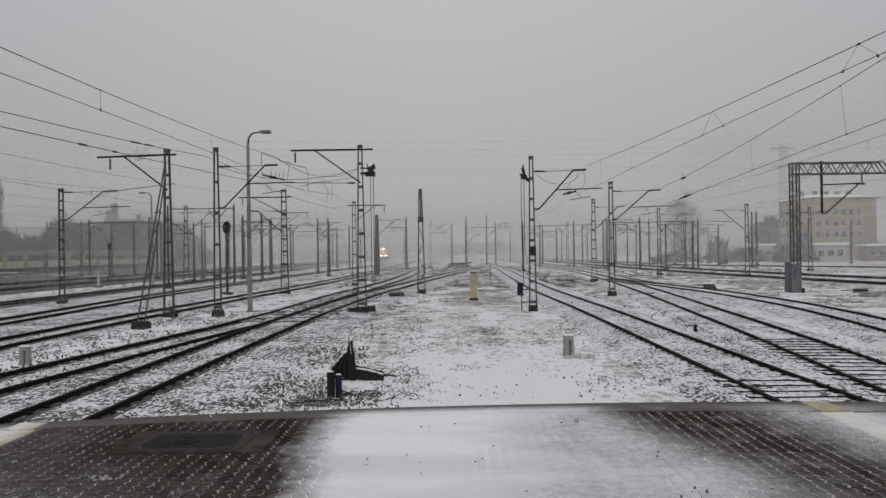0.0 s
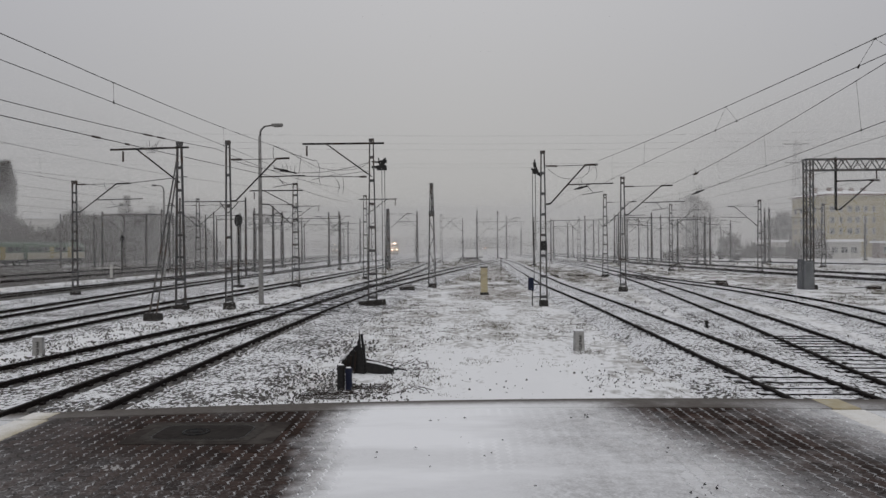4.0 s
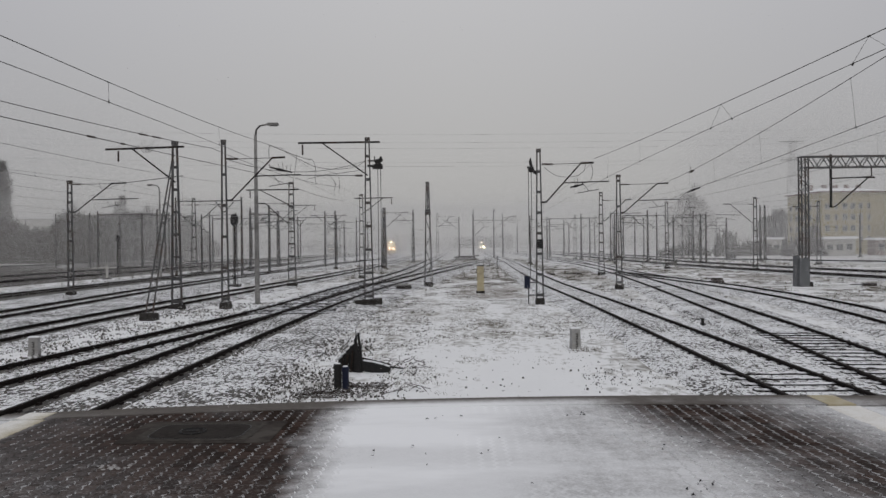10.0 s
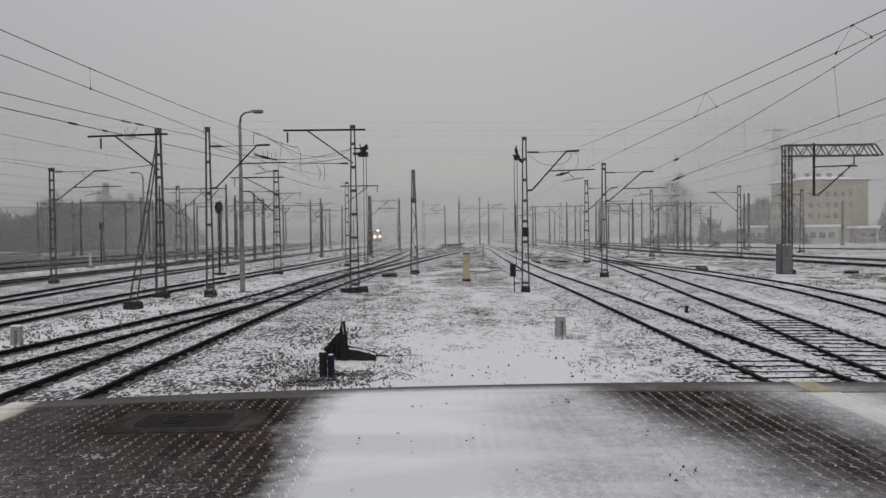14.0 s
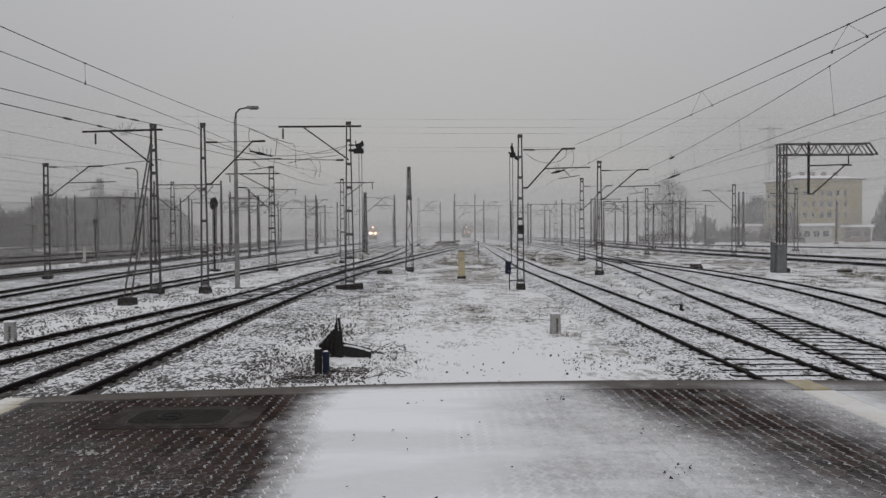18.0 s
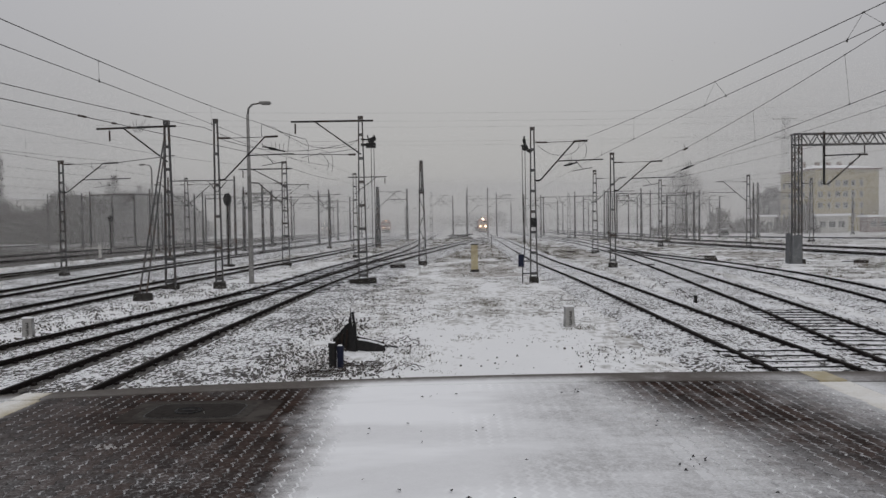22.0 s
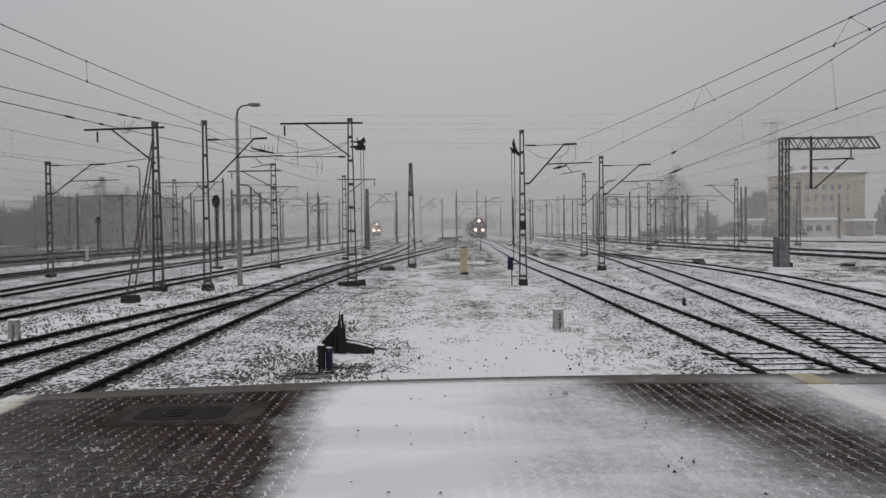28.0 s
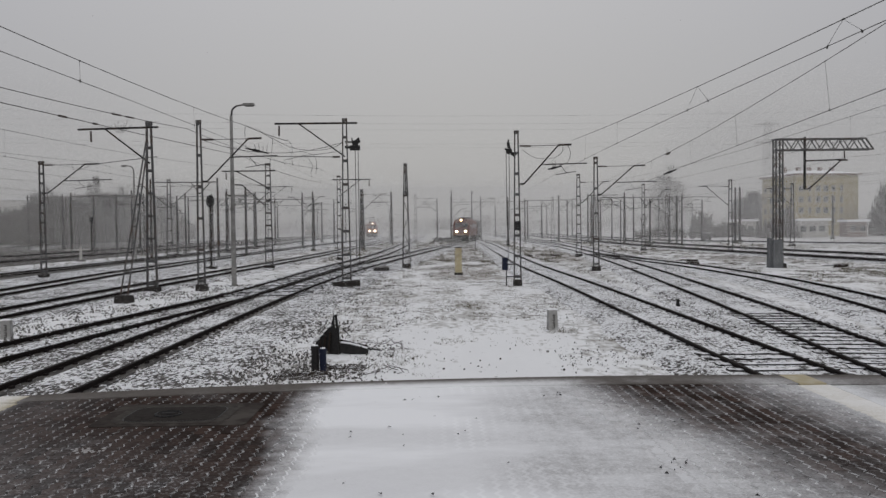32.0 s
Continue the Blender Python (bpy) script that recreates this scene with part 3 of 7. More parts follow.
TRACKS["k"] = [(10, 0), (14.2, 22), (15.5, 28), (16.9, 38), (17.2, 50), (16.3, 62), (16.6, 75), (20, 120), (21, 330)]
TRACKS["l"] = [(38, 20), (32.4, 56), (29.3, 80), (27.7, 105), (26, 330)]
TRACKS["m"] = [(46, 30), (38.1, 66), (35.9, 79), (33.5, 110), (32, 330)]
TRACKS["n"] = [(75, 60), (57.5, 100), (40, 134), (36, 330)]
RAIL = [(-0.075, -0.16), (0.075, -0.16), (0.075, -0.135), (0.012, -0.12), (0.012, -0.045), (0.036, -0.035), (0.036, 0.0), (-0.036, 0.0), (-0.036, -0.035), (-0.012, -0.045), (-0.012, -0.12), (-0.075, -0.135)]
BED = [(-2.3, -0.30), (2.3, -0.30), (1.5, -0.120), (-1.5, -0.120)]
bare_sleeper = Shape().box(-1.05, 1.05, -0.125, 0.125, -0.30, -0.120, 0.012).mesh("sleeper", M_SLEEPER_BARE)
sleeper_data = Shape().box(-1.28, 1.28, -0.125, 0.125, -0.30, -0.120, 0.012).mesh("sleeper", M_SLEEPER)
LABELS = {"near": "steel rails on dark sleepers in snowy ballast", "far": "distant steel rails in snow-dusted ballast"}
for key, pts in TRACKS.items():
    near = key in "abij"
    line = smooth_path(pts, 1.0)
    tr = thing("railway_track", pose(0, 0, 0), LABELS["near" if near else "far"], "railway track", "tracks of the yard", "structure")
    lift = {"b": -0.012, "a": 0.0, "j": -0.012, "k": -0.006, "c": -0.006}.get(key, 0.0)
    bed = [(-2.3, -0.30), (2.3, -0.30), (1.5, -0.075), (-1.5, -0.075)] if key in "ijk" else [(-2.6, -0.30), (3.4, -0.30), (2.8, -0.13), (-1.9, -0.115)] if key == "a" else [(-4.6, -0.30), (4.6, -0.30), (3.9, -0.12), (-3.9, -0.12)] if key in "defgh" else BED
    bed_shape = Shape().sweep([(x, y, lift - 0.004 * "abcdefghijklmn".index(key) / 3) for x, y in line], bed)
    if key in "abcijk":
        for i, (x, y, z) in enumerate(bed_shape.v):
            if i % 4 != 3 and key == "a" or i % 4 in (0, 1):
                wander = noise.noise((x * 0.3, y * 0.55, 3.0)) + 0.6 * noise.noise((x * 0.3, y * 1.4, 8.0))
                bed_shape.v[i] = (x + (0.55 if key == "a" else 0.35) * wander * (0.5 if i % 4 == 2 else 1.0), y, z - (0.04 * max(0.0, wander) if i % 4 == 2 else 0.0))
    part("ballast_bed", bed_shape, M_BALLAST_DARK if key in "fgh" else M_BALLAST_SNOWY if key in "ijk" else M_BALLAST, tr)
    for side in (-0.7535, 0.7535):
        sh = Shape()
        run = []
        for i, (x, y) in enumerate(line):
            x2, y2 = line[min(i + 1, len(line) - 1)]
            x1, y1 = line[max(i - 1, 0)]
            d = Vector((x2 - x1, y2 - y1)).normalized()
            run.append((x + d.y * side, y - d.x * side, lift))
        part("rail", sh.sweep(run, RAIL), M_RAIL, tr)
        if key in "abcdelmn":
            top = -0.103 if key == "a" else -0.108
            part("bare_ballast", Shape().sweep([(x, y, z) for x, y, z in run if y < 110], [(-0.26, -0.2), (0.29, -0.2), (0.21, top), (-0.18, top)]), M_BARESTRIP, tr)
    if key == "e":
        part("bare_ballast", Shape().sweep([(x, y, 0.0) for x, y in line if y < 150], [(-0.60, -0.2), (2.3, -0.2), (1.9, -0.106), (-0.54, -0.104)]), M_BALLAST_DARK, tr)
    rest, clips = Shape(), Shape()
    y, lo, hi = max(pts[0][1], 6.0), 9.0, 44.0
    ly, lx = [p[1] for p in line], [p[0] for p in line]
    while y < min(pts[-1][1], 140 if near else 100):
        x = float(np.interp(y, ly, lx))
        slope = float(np.interp(y + 0.5, ly, lx)) - float(np.interp(y - 0.5, ly, lx))
        jit = random.uniform(-0.02, 0.02)
        if near and lo < y < hi:
            shown = (key == "i" and y < 17.0) or (key == "j" and 13 < y < 24)
            s = part("sleeper", bare_sleeper if shown else sleeper_data, None, tr)
            s.matrix_basis = pose(x, y, lift - 0.004 + jit * 0.3 + (0.05 if key in "ij" else 0.0) + (0.014 if shown else -0.018), 0, 0, -math.degrees(math.atan(slope)) + jit * 40)
        else:
            rest.bar((x - 1.28, y + 1.28 * slope, lift - 0.222 + jit * 0.2), (x + 1.28, y - 1.28 * slope, lift - 0.222 + jit * 0.2), 0.25, 0.16)
        if key in "abijk" and 9 < y < 75:
            for side in (-0.7535, 0.7535):
                for d in (-0.085, 0.085):
                    cx = x + side + d + random.uniform(-0.01, 0.01)
                    clips.box(cx - 0.05, cx + 0.05, y - 0.07, y + 0.07, lift - 0.2, lift - 0.075 + random.uniform(0, 0.02), 0.02)
        y += 0.62
    if clips.v:
        part("rail_clips", clips, M_RAIL, tr, "dark rail fastenings", kind="stuff")
    if rest.v:
        part("sleepers", rest, M_SLEEPER, tr, kind="stuff")

# bare timbers and closure rails where two tracks part
to = thing("turnout", pose(0, 0, 0), "dark bare turnout timbers and closure rails in snow", "turnout", kind="structure")
for k in range(22):
    y = 61.5 + 0.62 * k
    xc = 16.1 - 0.02 * k
    half = 1.55 + 0.25 * math.sin(k * 1.7)
    part("timber", Shape().bar((xc - half, y, -0.17), (xc + half, y + 0.05, -0.17), 0.26, 0.16), M_SLEEPER_BARE, to)
for xa, ya, xb, yb in ((15.45, 74.5, 16.9, 61.5), (15.0, 74.0, 14.75, 62.0), (16.2, 73.0, 16.45, 64.5)):
    part("closure_rail", Shape().sweep([(xa, ya, 0.0), ((xa + xb) / 2 + 0.06, (ya + yb) / 2, 0.0), (xb, yb, 0.0)], RAIL), M_RAIL, to)

def along(pts, y):
    """Where a track's middle lies at y."""
    for (xa, ya), (xb, yb) in zip(pts, pts[1:]):
        if ya <= y <= yb:
            return xa + (xb - xa) * (y - ya) / (yb - ya)


for k in range(44):
    y = 33.1 + 0.62 * k
    x0, x1 = along(TRACKS["b"], y) - 1.25, along(TRACKS["a"], y) + 1.25
    part("timber", Shape().bar((x0 + 0.12 * math.sin(k * 2.3), y, -0.165), (x1 + 0.10 * math.sin(k * 1.3), y - 0.06, -0.165), 0.25, 0.16), M_SLEEPER_BARE if k % 3 == 0 else M_SLEEPER, to)
for key, off, y0, y1 in (("b", 0.60, 34, 56), ("a", -0.60, 35, 52), ("a", -0.92, 44, 60), ("b", 0.92, 46, 62)):
    pts = [(along(TRACKS[key], y) + off + (0.05 if y in (y0, y1) else 0.0) * (-1 if off > 0 else 1), y, 0.0) for y in (y0, y0 + 0.6, (y0 + y1) / 2, y1 - 0.6, y1)]
    part("check_rail", Shape().sweep(pts, RAIL), M_RAIL, to)

yard = Shape()
cols, rows_ = 40, 24
for i in range(cols + 1):
    for k in range(rows_ + 1):
        u, v = i / cols, k / rows_
        x = -112 + 84 * u + 9 * v - 10 * (1 - u) * v
        y = 50 + 185 * v + 16 * (1 - u)
        edge = min(u, 1 - u, v, 1 - v)
        z = -0.27 + 0.30 * min(edge, 0.25) + 0.07 * noise.noise((x * 0.05, y * 0.035, 2.0)) + 0.05 * noise.noise((x * 0.25, y * 0.12, 6.0))
        yard.v.append((x, y, min(z, -0.16)))
for i in range(cols):
    for k in range(rows_):
        a = i * (rows_ + 1) + k
        yard.f.append((a, a + rows_ + 1, a + rows_ + 2, a + 1))
tagged(part("yard_ballast", yard, M_BALLAST_DARK), "dark thinly snowed ballast between the far sidings", "ballast", kind="structure")

# ---------------------------------------------------------------- platform
PZ, PEND = 0.76, 9.62
PX0, PX1 = -5.30, 5.62
plat = thing("platform", pose(0, 0, 0), "station platform of brown pavers under drifted snow", "platform", kind="structure")
part("platform_body", Shape().box(PX0, PX1, -40, 9.1, -0.4, PZ - 0.085), M_CONCRETE, plat)
part("platform_surface", Shape().box(-4.70, 4.36, -40, 4.6, PZ - 0.085, PZ - 0.001), M_PAVER, plat)


def end_line(x):
    """How far the platform's end reaches at x."""
    return 9.91 + 0.062 * x - 0.0145 * x * x


def kerb_width(x):
    return 0.50 + 0.025 * x


kerb = Shape()
N = 22
for i in range(N):
    xa, xb = PX0 + (PX1 - PX0) * i / N, PX0 + (PX1 - PX0) * (i + 1) / N - 0.0006
    b = len(kerb.v)
    ya, yb = end_line(xa), end_line(xb)
    kerb.v += [(xa, ya - kerb_width(xa), -0.3), (xb, yb - kerb_width(xb), -0.3), (xb, yb, -0.3), (xa, ya, -0.3),
               (xa, ya - kerb_width(xa), PZ + 0.012), (xb, yb - kerb_width(xb), PZ + 0.012), (xb, yb - 0.03, PZ + 0.012), (xa, ya - 0.03, PZ + 0.012)]
    kerb.f += [(b + 4, b + 5, b + 6, b + 7), (b, b + 1, b + 5, b + 4), (b + 1, b + 2, b + 6, b + 5), (b + 2, b + 3, b + 7, b + 6), (b + 3, b, b + 4, b + 7)]
part("kerb", kerb, M_KERB, plat, "damp grey kerb along the platform's end")
for x0, x1, name in ((PX0, -5.08, "edge_slab"), (4.74, PX1, "edge_slab")):
    for k in range(14):
        part(name, Shape().box(x0, x1, -2.0 + k * 0.8, min(-1.208 + k * 0.8, end_line(x0) - kerb_width(x0)), PZ - 0.085, PZ + 0.004), M_SNOWYSLAB, plat)
for x0, x1 in ((-5.08, -4.70), (4.36, 4.74)):
    xm = (x0 + x1) / 2
    part("safety_line", Shape().box(x0 - 0.006, x1 + 0.006, -40, end_line(xm) - kerb_width(xm) - 0.02, PZ - 0.085, PZ + 0.001), M_SNOWYLINE, plat, "yellow safety line under drifted snow")
    part("safety_line", Shape().box(x0 + 0.03, x1 - 0.03, end_line(xm) - kerb_width(xm) - 0.016, end_line(xm) - 0.06, PZ - 0.05, PZ + 0.017), M_SNOWYLINE if x0 < 0 else M_YELLOWLINE, plat, "worn yellow safety line")

# wavy pavers, 126 mm by 252 mm
PITCH = 0.126


def paver_mesh():
    w, h = PITCH - 0.010, 2 * PITCH - 0.006
    ring = []
    for k in range(7):
        off = 0.017 * math.sin(4 * math.pi * k / 6 + 0.9)
        ring.append((w / 2 + off, h * (k / 6 - 0.5)))
    ring = [(x - w, y) for x, y in reversed(ring)] + ring
    s, n = Shape(), 14
    for inset, zz in ((0.0, -0.035), (0.0, -0.008), (0.007, 0.0)):
        for i, (x, y) in enumerate(ring):
            s.v.append((x + (inset if i < 7 else -inset), y * (1 - 0.8 * inset / h), zz))
    for k in range(2):
        for i in range(n):
            j = (i + 1) % n
            s.f.append((k * n + i, k * n + j, (k + 1) * n + j, (k + 1) * n + i))
    s.f.append(tuple(2 * n + i for i in range(n)))
    return s


paver_shape = paver_mesh()
paver_data = paver_shape.mesh("paver", M_PAVER)
joined_pavers = Shape()
rng = random.Random(5)
col = 0
px = -4.63
while px < 4.42:
    py = 4.65 + (PITCH if col % 2 else 0.0)
    while py < end_line(px) - kerb_width(px) + 0.12:
        hole = -3.39 < px < -1.91 and 7.84 < py < 8.60
        if not hole:
            dz = rng.uniform(-0.0012, 0.003)
            if px < -1.5 and 5.4 < py < 7.75:
                p = part("paver", paver_data, None, plat)
                p.matrix_basis = pose(px, py, PZ + dz, rng.uniform(-0.8, 0.8), rng.uniform(-0.8, 0.8), rng.uniform(-0.5, 0.5))
            else:
                b = len(joined_pavers.v)
                joined_pavers.v += [(px + x, py + y, PZ + dz + z) for x, y, z in paver_shape.v]
                joined_pavers.f += [tuple(b + i for i in f) for f in paver_shape.f]
        py += 2 * PITCH
    px += PITCH
    col += 1
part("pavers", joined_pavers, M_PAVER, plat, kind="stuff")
joint = Shape()
for i in range(23):
    x = -4.70 + 9.06 * i / 22
    ye = end_line(x) - kerb_width(x) + 0.01
    joint.v += [(x, 4.6, PZ - 0.0060), (x, ye, PZ - 0.0060), (x, 4.6, PZ - 0.083), (x, ye, PZ - 0.083)]
for i in range(22):
    a, b = 4 * i, 4 * i + 4
    joint.f += [(a, b, b + 1, a + 1), (a + 1, b + 1, b + 3, a + 3)]
part("joint_sand", joint, M_JOINT, plat)

# thin drift of snow over the middle of the platform
drift_ = Shape()
nu, nv = 110, 120
for i in range(nu + 1):
    for k in range(nv + 1):
        y = 3.2 + 6.4 * k / nv
        nearer = 9.2 - y
        x0, x1 = -1.5, 2.0 + 0.12 * nearer
        x = x0 + (x1 - x0) * i / nu
        wave = noise.noise((x * 0.5, y * 1.1, 1.0)) + 0.5 * noise.noise((x * 1.6, y * 2.6, 4.0)) + 0.22 * noise.noise((x * 6, y * 6, 6.0))
        inside = min(x + 1.02 + 0.30 * wave, 1.55 + 0.10 * nearer - x + 0.40 * wave, (end_line(x) - kerb_width(x) - 0.03 - y) * 0.8)
        drift_.v.append((x, y, PZ + max(-0.012, min(0.010, 0.030 * inside)) + 0.004 * wave * (1 if inside > 0.15 else 0.2)))
for i in range(nu):
    for k in range(nv):
        a = i * (nv + 1) + k
        drift_.f.append((a, a + nv + 1, a + nv + 2, a + 1))
dr_ = part("snow_drift", drift_, M_DRIFT)
for poly in dr_.data.polygons:
    poly.use_smooth = True
tagged(dr_, "thin smooth snow drifted over the platform's middle", "snow", kind="stuff")

# manhole cover in its concrete frame
mh = thing("manhole_cover", pose(-2.65, 8.22, PZ), "dark worn manhole cover in a rectangular concrete frame", "manhole cover")
def rounded_plate(hx, hy, cut, z0, z1, mx=0.0):
    sh = Shape()
    ring_ = [(hx, -hy + cut), (hx, hy - cut), (hx - 0.3 * cut, hy - 0.3 * cut), (hx - cut, hy), (cut - hx, hy), (0.3 * cut - hx, hy - 0.3 * cut), (-hx, hy - cut), (-hx, cut - hy), (0.3 * cut - hx, 0.3 * cut - hy), (cut - hx, -hy), (hx - cut, -hy), (hx - 0.3 * cut, 0.3 * cut - hy)]
    k = len(ring_)
    sh.v = [(x + mx, y, z0) for x, y in ring_] + [(x + mx, y, z1) for x, y in ring_]
    sh.f = [tuple(range(k, 2 * k))] + [(a, (a + 1) % k, k + (a + 1) % k, k + a) for a in range(k)]
    return sh


part("frame", rounded_plate(0.785, 0.49, 0.06, -0.08, 0.0065), M_MHFRAME, mh)
part("apron", rounded_plate(0.60, 0.40, 0.17, -0.02, 0.010, -0.04), M_MHRIM, mh, "paler concrete ring")
part("seam", rounded_plate(0.495, 0.315, 0.125, -0.02, 0.0125, -0.045), M_BLACK, mh, "dark gap round the plate")
part("plate", rounded_plate(0.48, 0.30, 0.12, -0.02, 0.014, -0.045), M_PLATE, mh, "dark cast plate")
ring = Shape()
for i in range(14):
    a, c = 2 * math.pi * i / 14, 2 * math.pi * (i + 1) / 14
    ring.tube((-0.12 + 0.13 * math.cos(a), -0.03 + 0.13 * math.sin(a), 0.018), (-0.12 + 0.13 * math.cos(c), -0.03 + 0.13 * math.sin(c), 0.012), 0.016, 5)
part("lifting_ring", ring, M_BLACK, mh)
part("lug", Shape().box(-0.20, -0.04, -0.06, 0.0, 0.004, 0.03, 0.01), M_DARK, mh)


# ---------------------------------------------------------------- catenary masts
def insulator(p, q, r=0.05):
    s = Shape()
    p, q = Vector(p), Vector(q)
    n = 5
    for i in range(n):
        a, b = p.lerp(q, i / n), p.lerp(q, (i + 0.55) / n)
        s.tube(a, b, r, 7)
        s.tube(b, p.lerp(q, (i + 1) / n), r * 0.75, 6)
    return s


def cantilever(m, side, z0, reach, z1, tail, zreg, x0=0.15, back=None):
    """A tube bracket: out and up from the mast, a level tail, a tie rod and a registration arm."""
    s = side
    arm = Shape().tube((s * x0, 0, z0), (s * (x0 + 0.22), 0, z0 + 0.01), 0.045, 7)
    arm.tube((s * (x0 + 0.2), 0, z0), (s * reach, 0, z1), 0.036, 7)
    arm.tube((s * (reach - 0.03), 0, z1), (s * (reach + tail), 0, z1 + 0.02), 0.05, 7)
    a = part("bracket_tube", arm, M_DARK, m)
    part("insulator", insulator((s * x0, 0, z1 - 0.02), (s * (x0 + 0.55), 0, z1 - 0.03)), M_INSULATOR, a)
    part("tie_rod", Shape().tube((s * (x0 + 0.5), 0, z1 - 0.03), (s * reach, 0, z1), 0.016, 5), M_WIRE, a)
    if zreg:
        f = (zreg - z0) / (z1 - z0)
        xr = x0 + 0.2 + f * (reach - x0 - 0.2)
        r = Shape().tube((s * xr, 0, zreg), (s * (reach + tail + 0.75), 0, zreg + 0.05), 0.028, 6)
        part("registration_arm", r, M_DARK, m)
        st = Shape().tube((s * (xr + 0.9), 0, zreg), (s * (xr + 1.25), 0, zreg - 0.42), 0.014, 5)
        st.tube((s * (xr + 0.7), 0, zreg - 0.5), (s * (xr + 1.7), 0, zreg - 0.34), 0.018, 5)
        part("steady_arm", st, M_DARK, m)


def crossbar(m, xa, xb, z, xc, zb, hang=None):
    part("crossbar", Shape().bar((xa, 0, z), (xb, 0, z), 0.09, 0.085), M_DARK, m)
    part("brace", Shape().bar((xc, 0, z), (0, 0, zb), 0.06, 0.062), M_DARK, m)
    if hang is not None:
        part("insulator", insulator((hang, 0, z - 0.1), (hang, 0, z - 0.6)), M_INSULATOR, m)


def lattice_mast(x, y, H, wb, wt, label, step=1.05, yaw=0.0, z=-0.1, found=0.08, group="catenary masts", mat=None, plates=True, thick=0.056):
    mat = mat or M_STEEL
    m = thing("catenary_mast", pose(x, y, z, 0, 0, yaw), label, "mast", group)
    H = H - z
    for s in (-1, 1):
        part("leg", Shape().bar((s * wb / 2, 0, -0.25), (s * wt / 2, 0, H), thick, 0.13), mat, m)
    k, zz = 0, 0.35
    while zz < H:
        f = zz / H
        w = wb + (wt - wb) * f
        if plates:
            part("batten", Shape().box(-w / 2, w / 2, -0.06, 0.06, zz - 0.065, zz + 0.065), mat, m)
        else:
            f2 = min(1.0, (zz + step) / H)
            w2 = wb + (wt - wb) * f2
            s = 1 if k % 2 else -1
            part("lacing", Shape().bar((s * w / 2, 0, zz), (-s * w2 / 2, 0, min(H, zz + step)), 0.045, 0.05), mat, m)
        zz += step
        k += 1
    part("cap", Shape().box(-wt / 2 - 0.04, wt / 2 + 0.04, -0.08, 0.08, H - 0.14, H + 0.02), mat, m)
    if found:
        part("foundation", Shape().box(-wb / 2 - found, wb / 2 + found, -0.3, 0.3, -0.4, 0.19, 0.03), M_FOUNDATION, m)
    return m


def tension_gear(m, x, z, bottom, tall):
    """A weight-tensioning head bolted to the mast, with its two hanging cables."""
    sgn = math.copysign(1, x)
    gear = part("tension_wheel", Shape().tube((x, -0.09, z), (x, 0.09, z), 0.15, 12).tube((x + 0.16 * sgn, -0.07, z + 0.10), (x + 0.16 * sgn, 0.07, z + 0.10), 0.10 if not tall else 0.05, 10), M_BLACK, m)
    if tall:
        part("lever", Shape().bar((x - 0.02 * sgn, 0, z + 0.05), (x + 0.05 * sgn, 0, z + 0.42), 0.14, 0.10).bar((x + 0.05 * sgn, 0, z + 0.40), (x + 0.02 * sgn, 0, z + 0.56), 0.07, 0.06), M_BLACK, gear)
        part("bracket", Shape().bar((sgn * 0.05, 0, z - 0.22), (x * 0.7, 0, z - 0.10), 0.12, 0.16), M_BLACK, gear)
    else:
        part("housing", Shape().box(min(x - 0.25, x + 0.25), max(x - 0.25, x + 0.25), -0.10, 0.10, z - 0.34, z - 0.10, 0.02), M_BLACK, gear)
        part("lever", Shape().bar((x - 0.12, 0, z), (x - 0.16, 0, z + 0.28), 0.05, 0.06).bar((x + 0.02, 0, z + 0.1), (x + 0.20, 0, z + 0.26), 0.09, 0.08), M_BLACK, gear)
        part("bracket", Shape().bar((0, 0, z - 0.18), (x, 0, z - 0.20), 0.09, 0.12).bar((0, 0, z + 0.08), (x, 0, z + 0.05), 0.06, 0.07), M_BLACK, gear)
    part("cable", Shape().tube((x, 0, z), (x, 0, bottom), 0.016, 5), M_WIRE, m)
    part("cable", Shape().tube((x + 0.14 * sgn, 0, z), (x + 0.14 * sgn, 0, bottom + 0.2), 0.016, 5), M_WIRE, m)


TOP = "grey steel lattice catenary mast in the snow"
# mast with the stay, beside track c
mA = lattice_mast(-13.04, 36.54, 7.70, 0.50, 0.20, "tall grey steel mast with crossbar and stay legs", z=-0.15, yaw=-9)
crossbar(mA, -3.55, 0.45, 7.60, -2.2, 5.95, -2.90)
st = Shape().bar((-0.05, -0.2, 6.9), (1.18, -4.7, 0.2), 0.055, 0.06)
st.bar((0.05, -0.2, 6.9), (1.50, -4.7, 0.2), 0.055, 0.06)
for k in range(5):
    f = 0.3 + 0.14 * k
    st.bar((-0.05 + 1.23 * f, -0.2 - 4.5 * f, 6.9 - 6.7 * f), (0.05 + 1.45 * f, -0.2 - 4.5 * f, 6.9 - 6.7 * f), 0.04, 0.05)
part("stay", st, M_STEEL, mA)
part("stay_foot", Shape().box(1.03, 1.65, -5.0, -4.4, -0.3, 0.22, 0.04), M_FOUNDATION, mA)
br = Shape()
for a in range(7):
    br.tube((-1.6 + 0.05 * a, 0, 7.38), (-1.9 + 0.17 * a, 0.05, 7.75 + 0.12 * (a % 3)), 0.009, 4)
part("arcing_horns", br, M_DARK, mA)

mB = lattice_mast(-11.05, 37.56, 7.88, 0.34, 0.155, TOP, 1.5, z=-0.12)
cantilever(mB, 1, 5.1, 2.35, 7.12, 0.62, 6.25)
part("insulator", insulator((0.2, 0, 7.1), (0.7, 0, 7.1), 0.05), M_INSULATOR, mB)

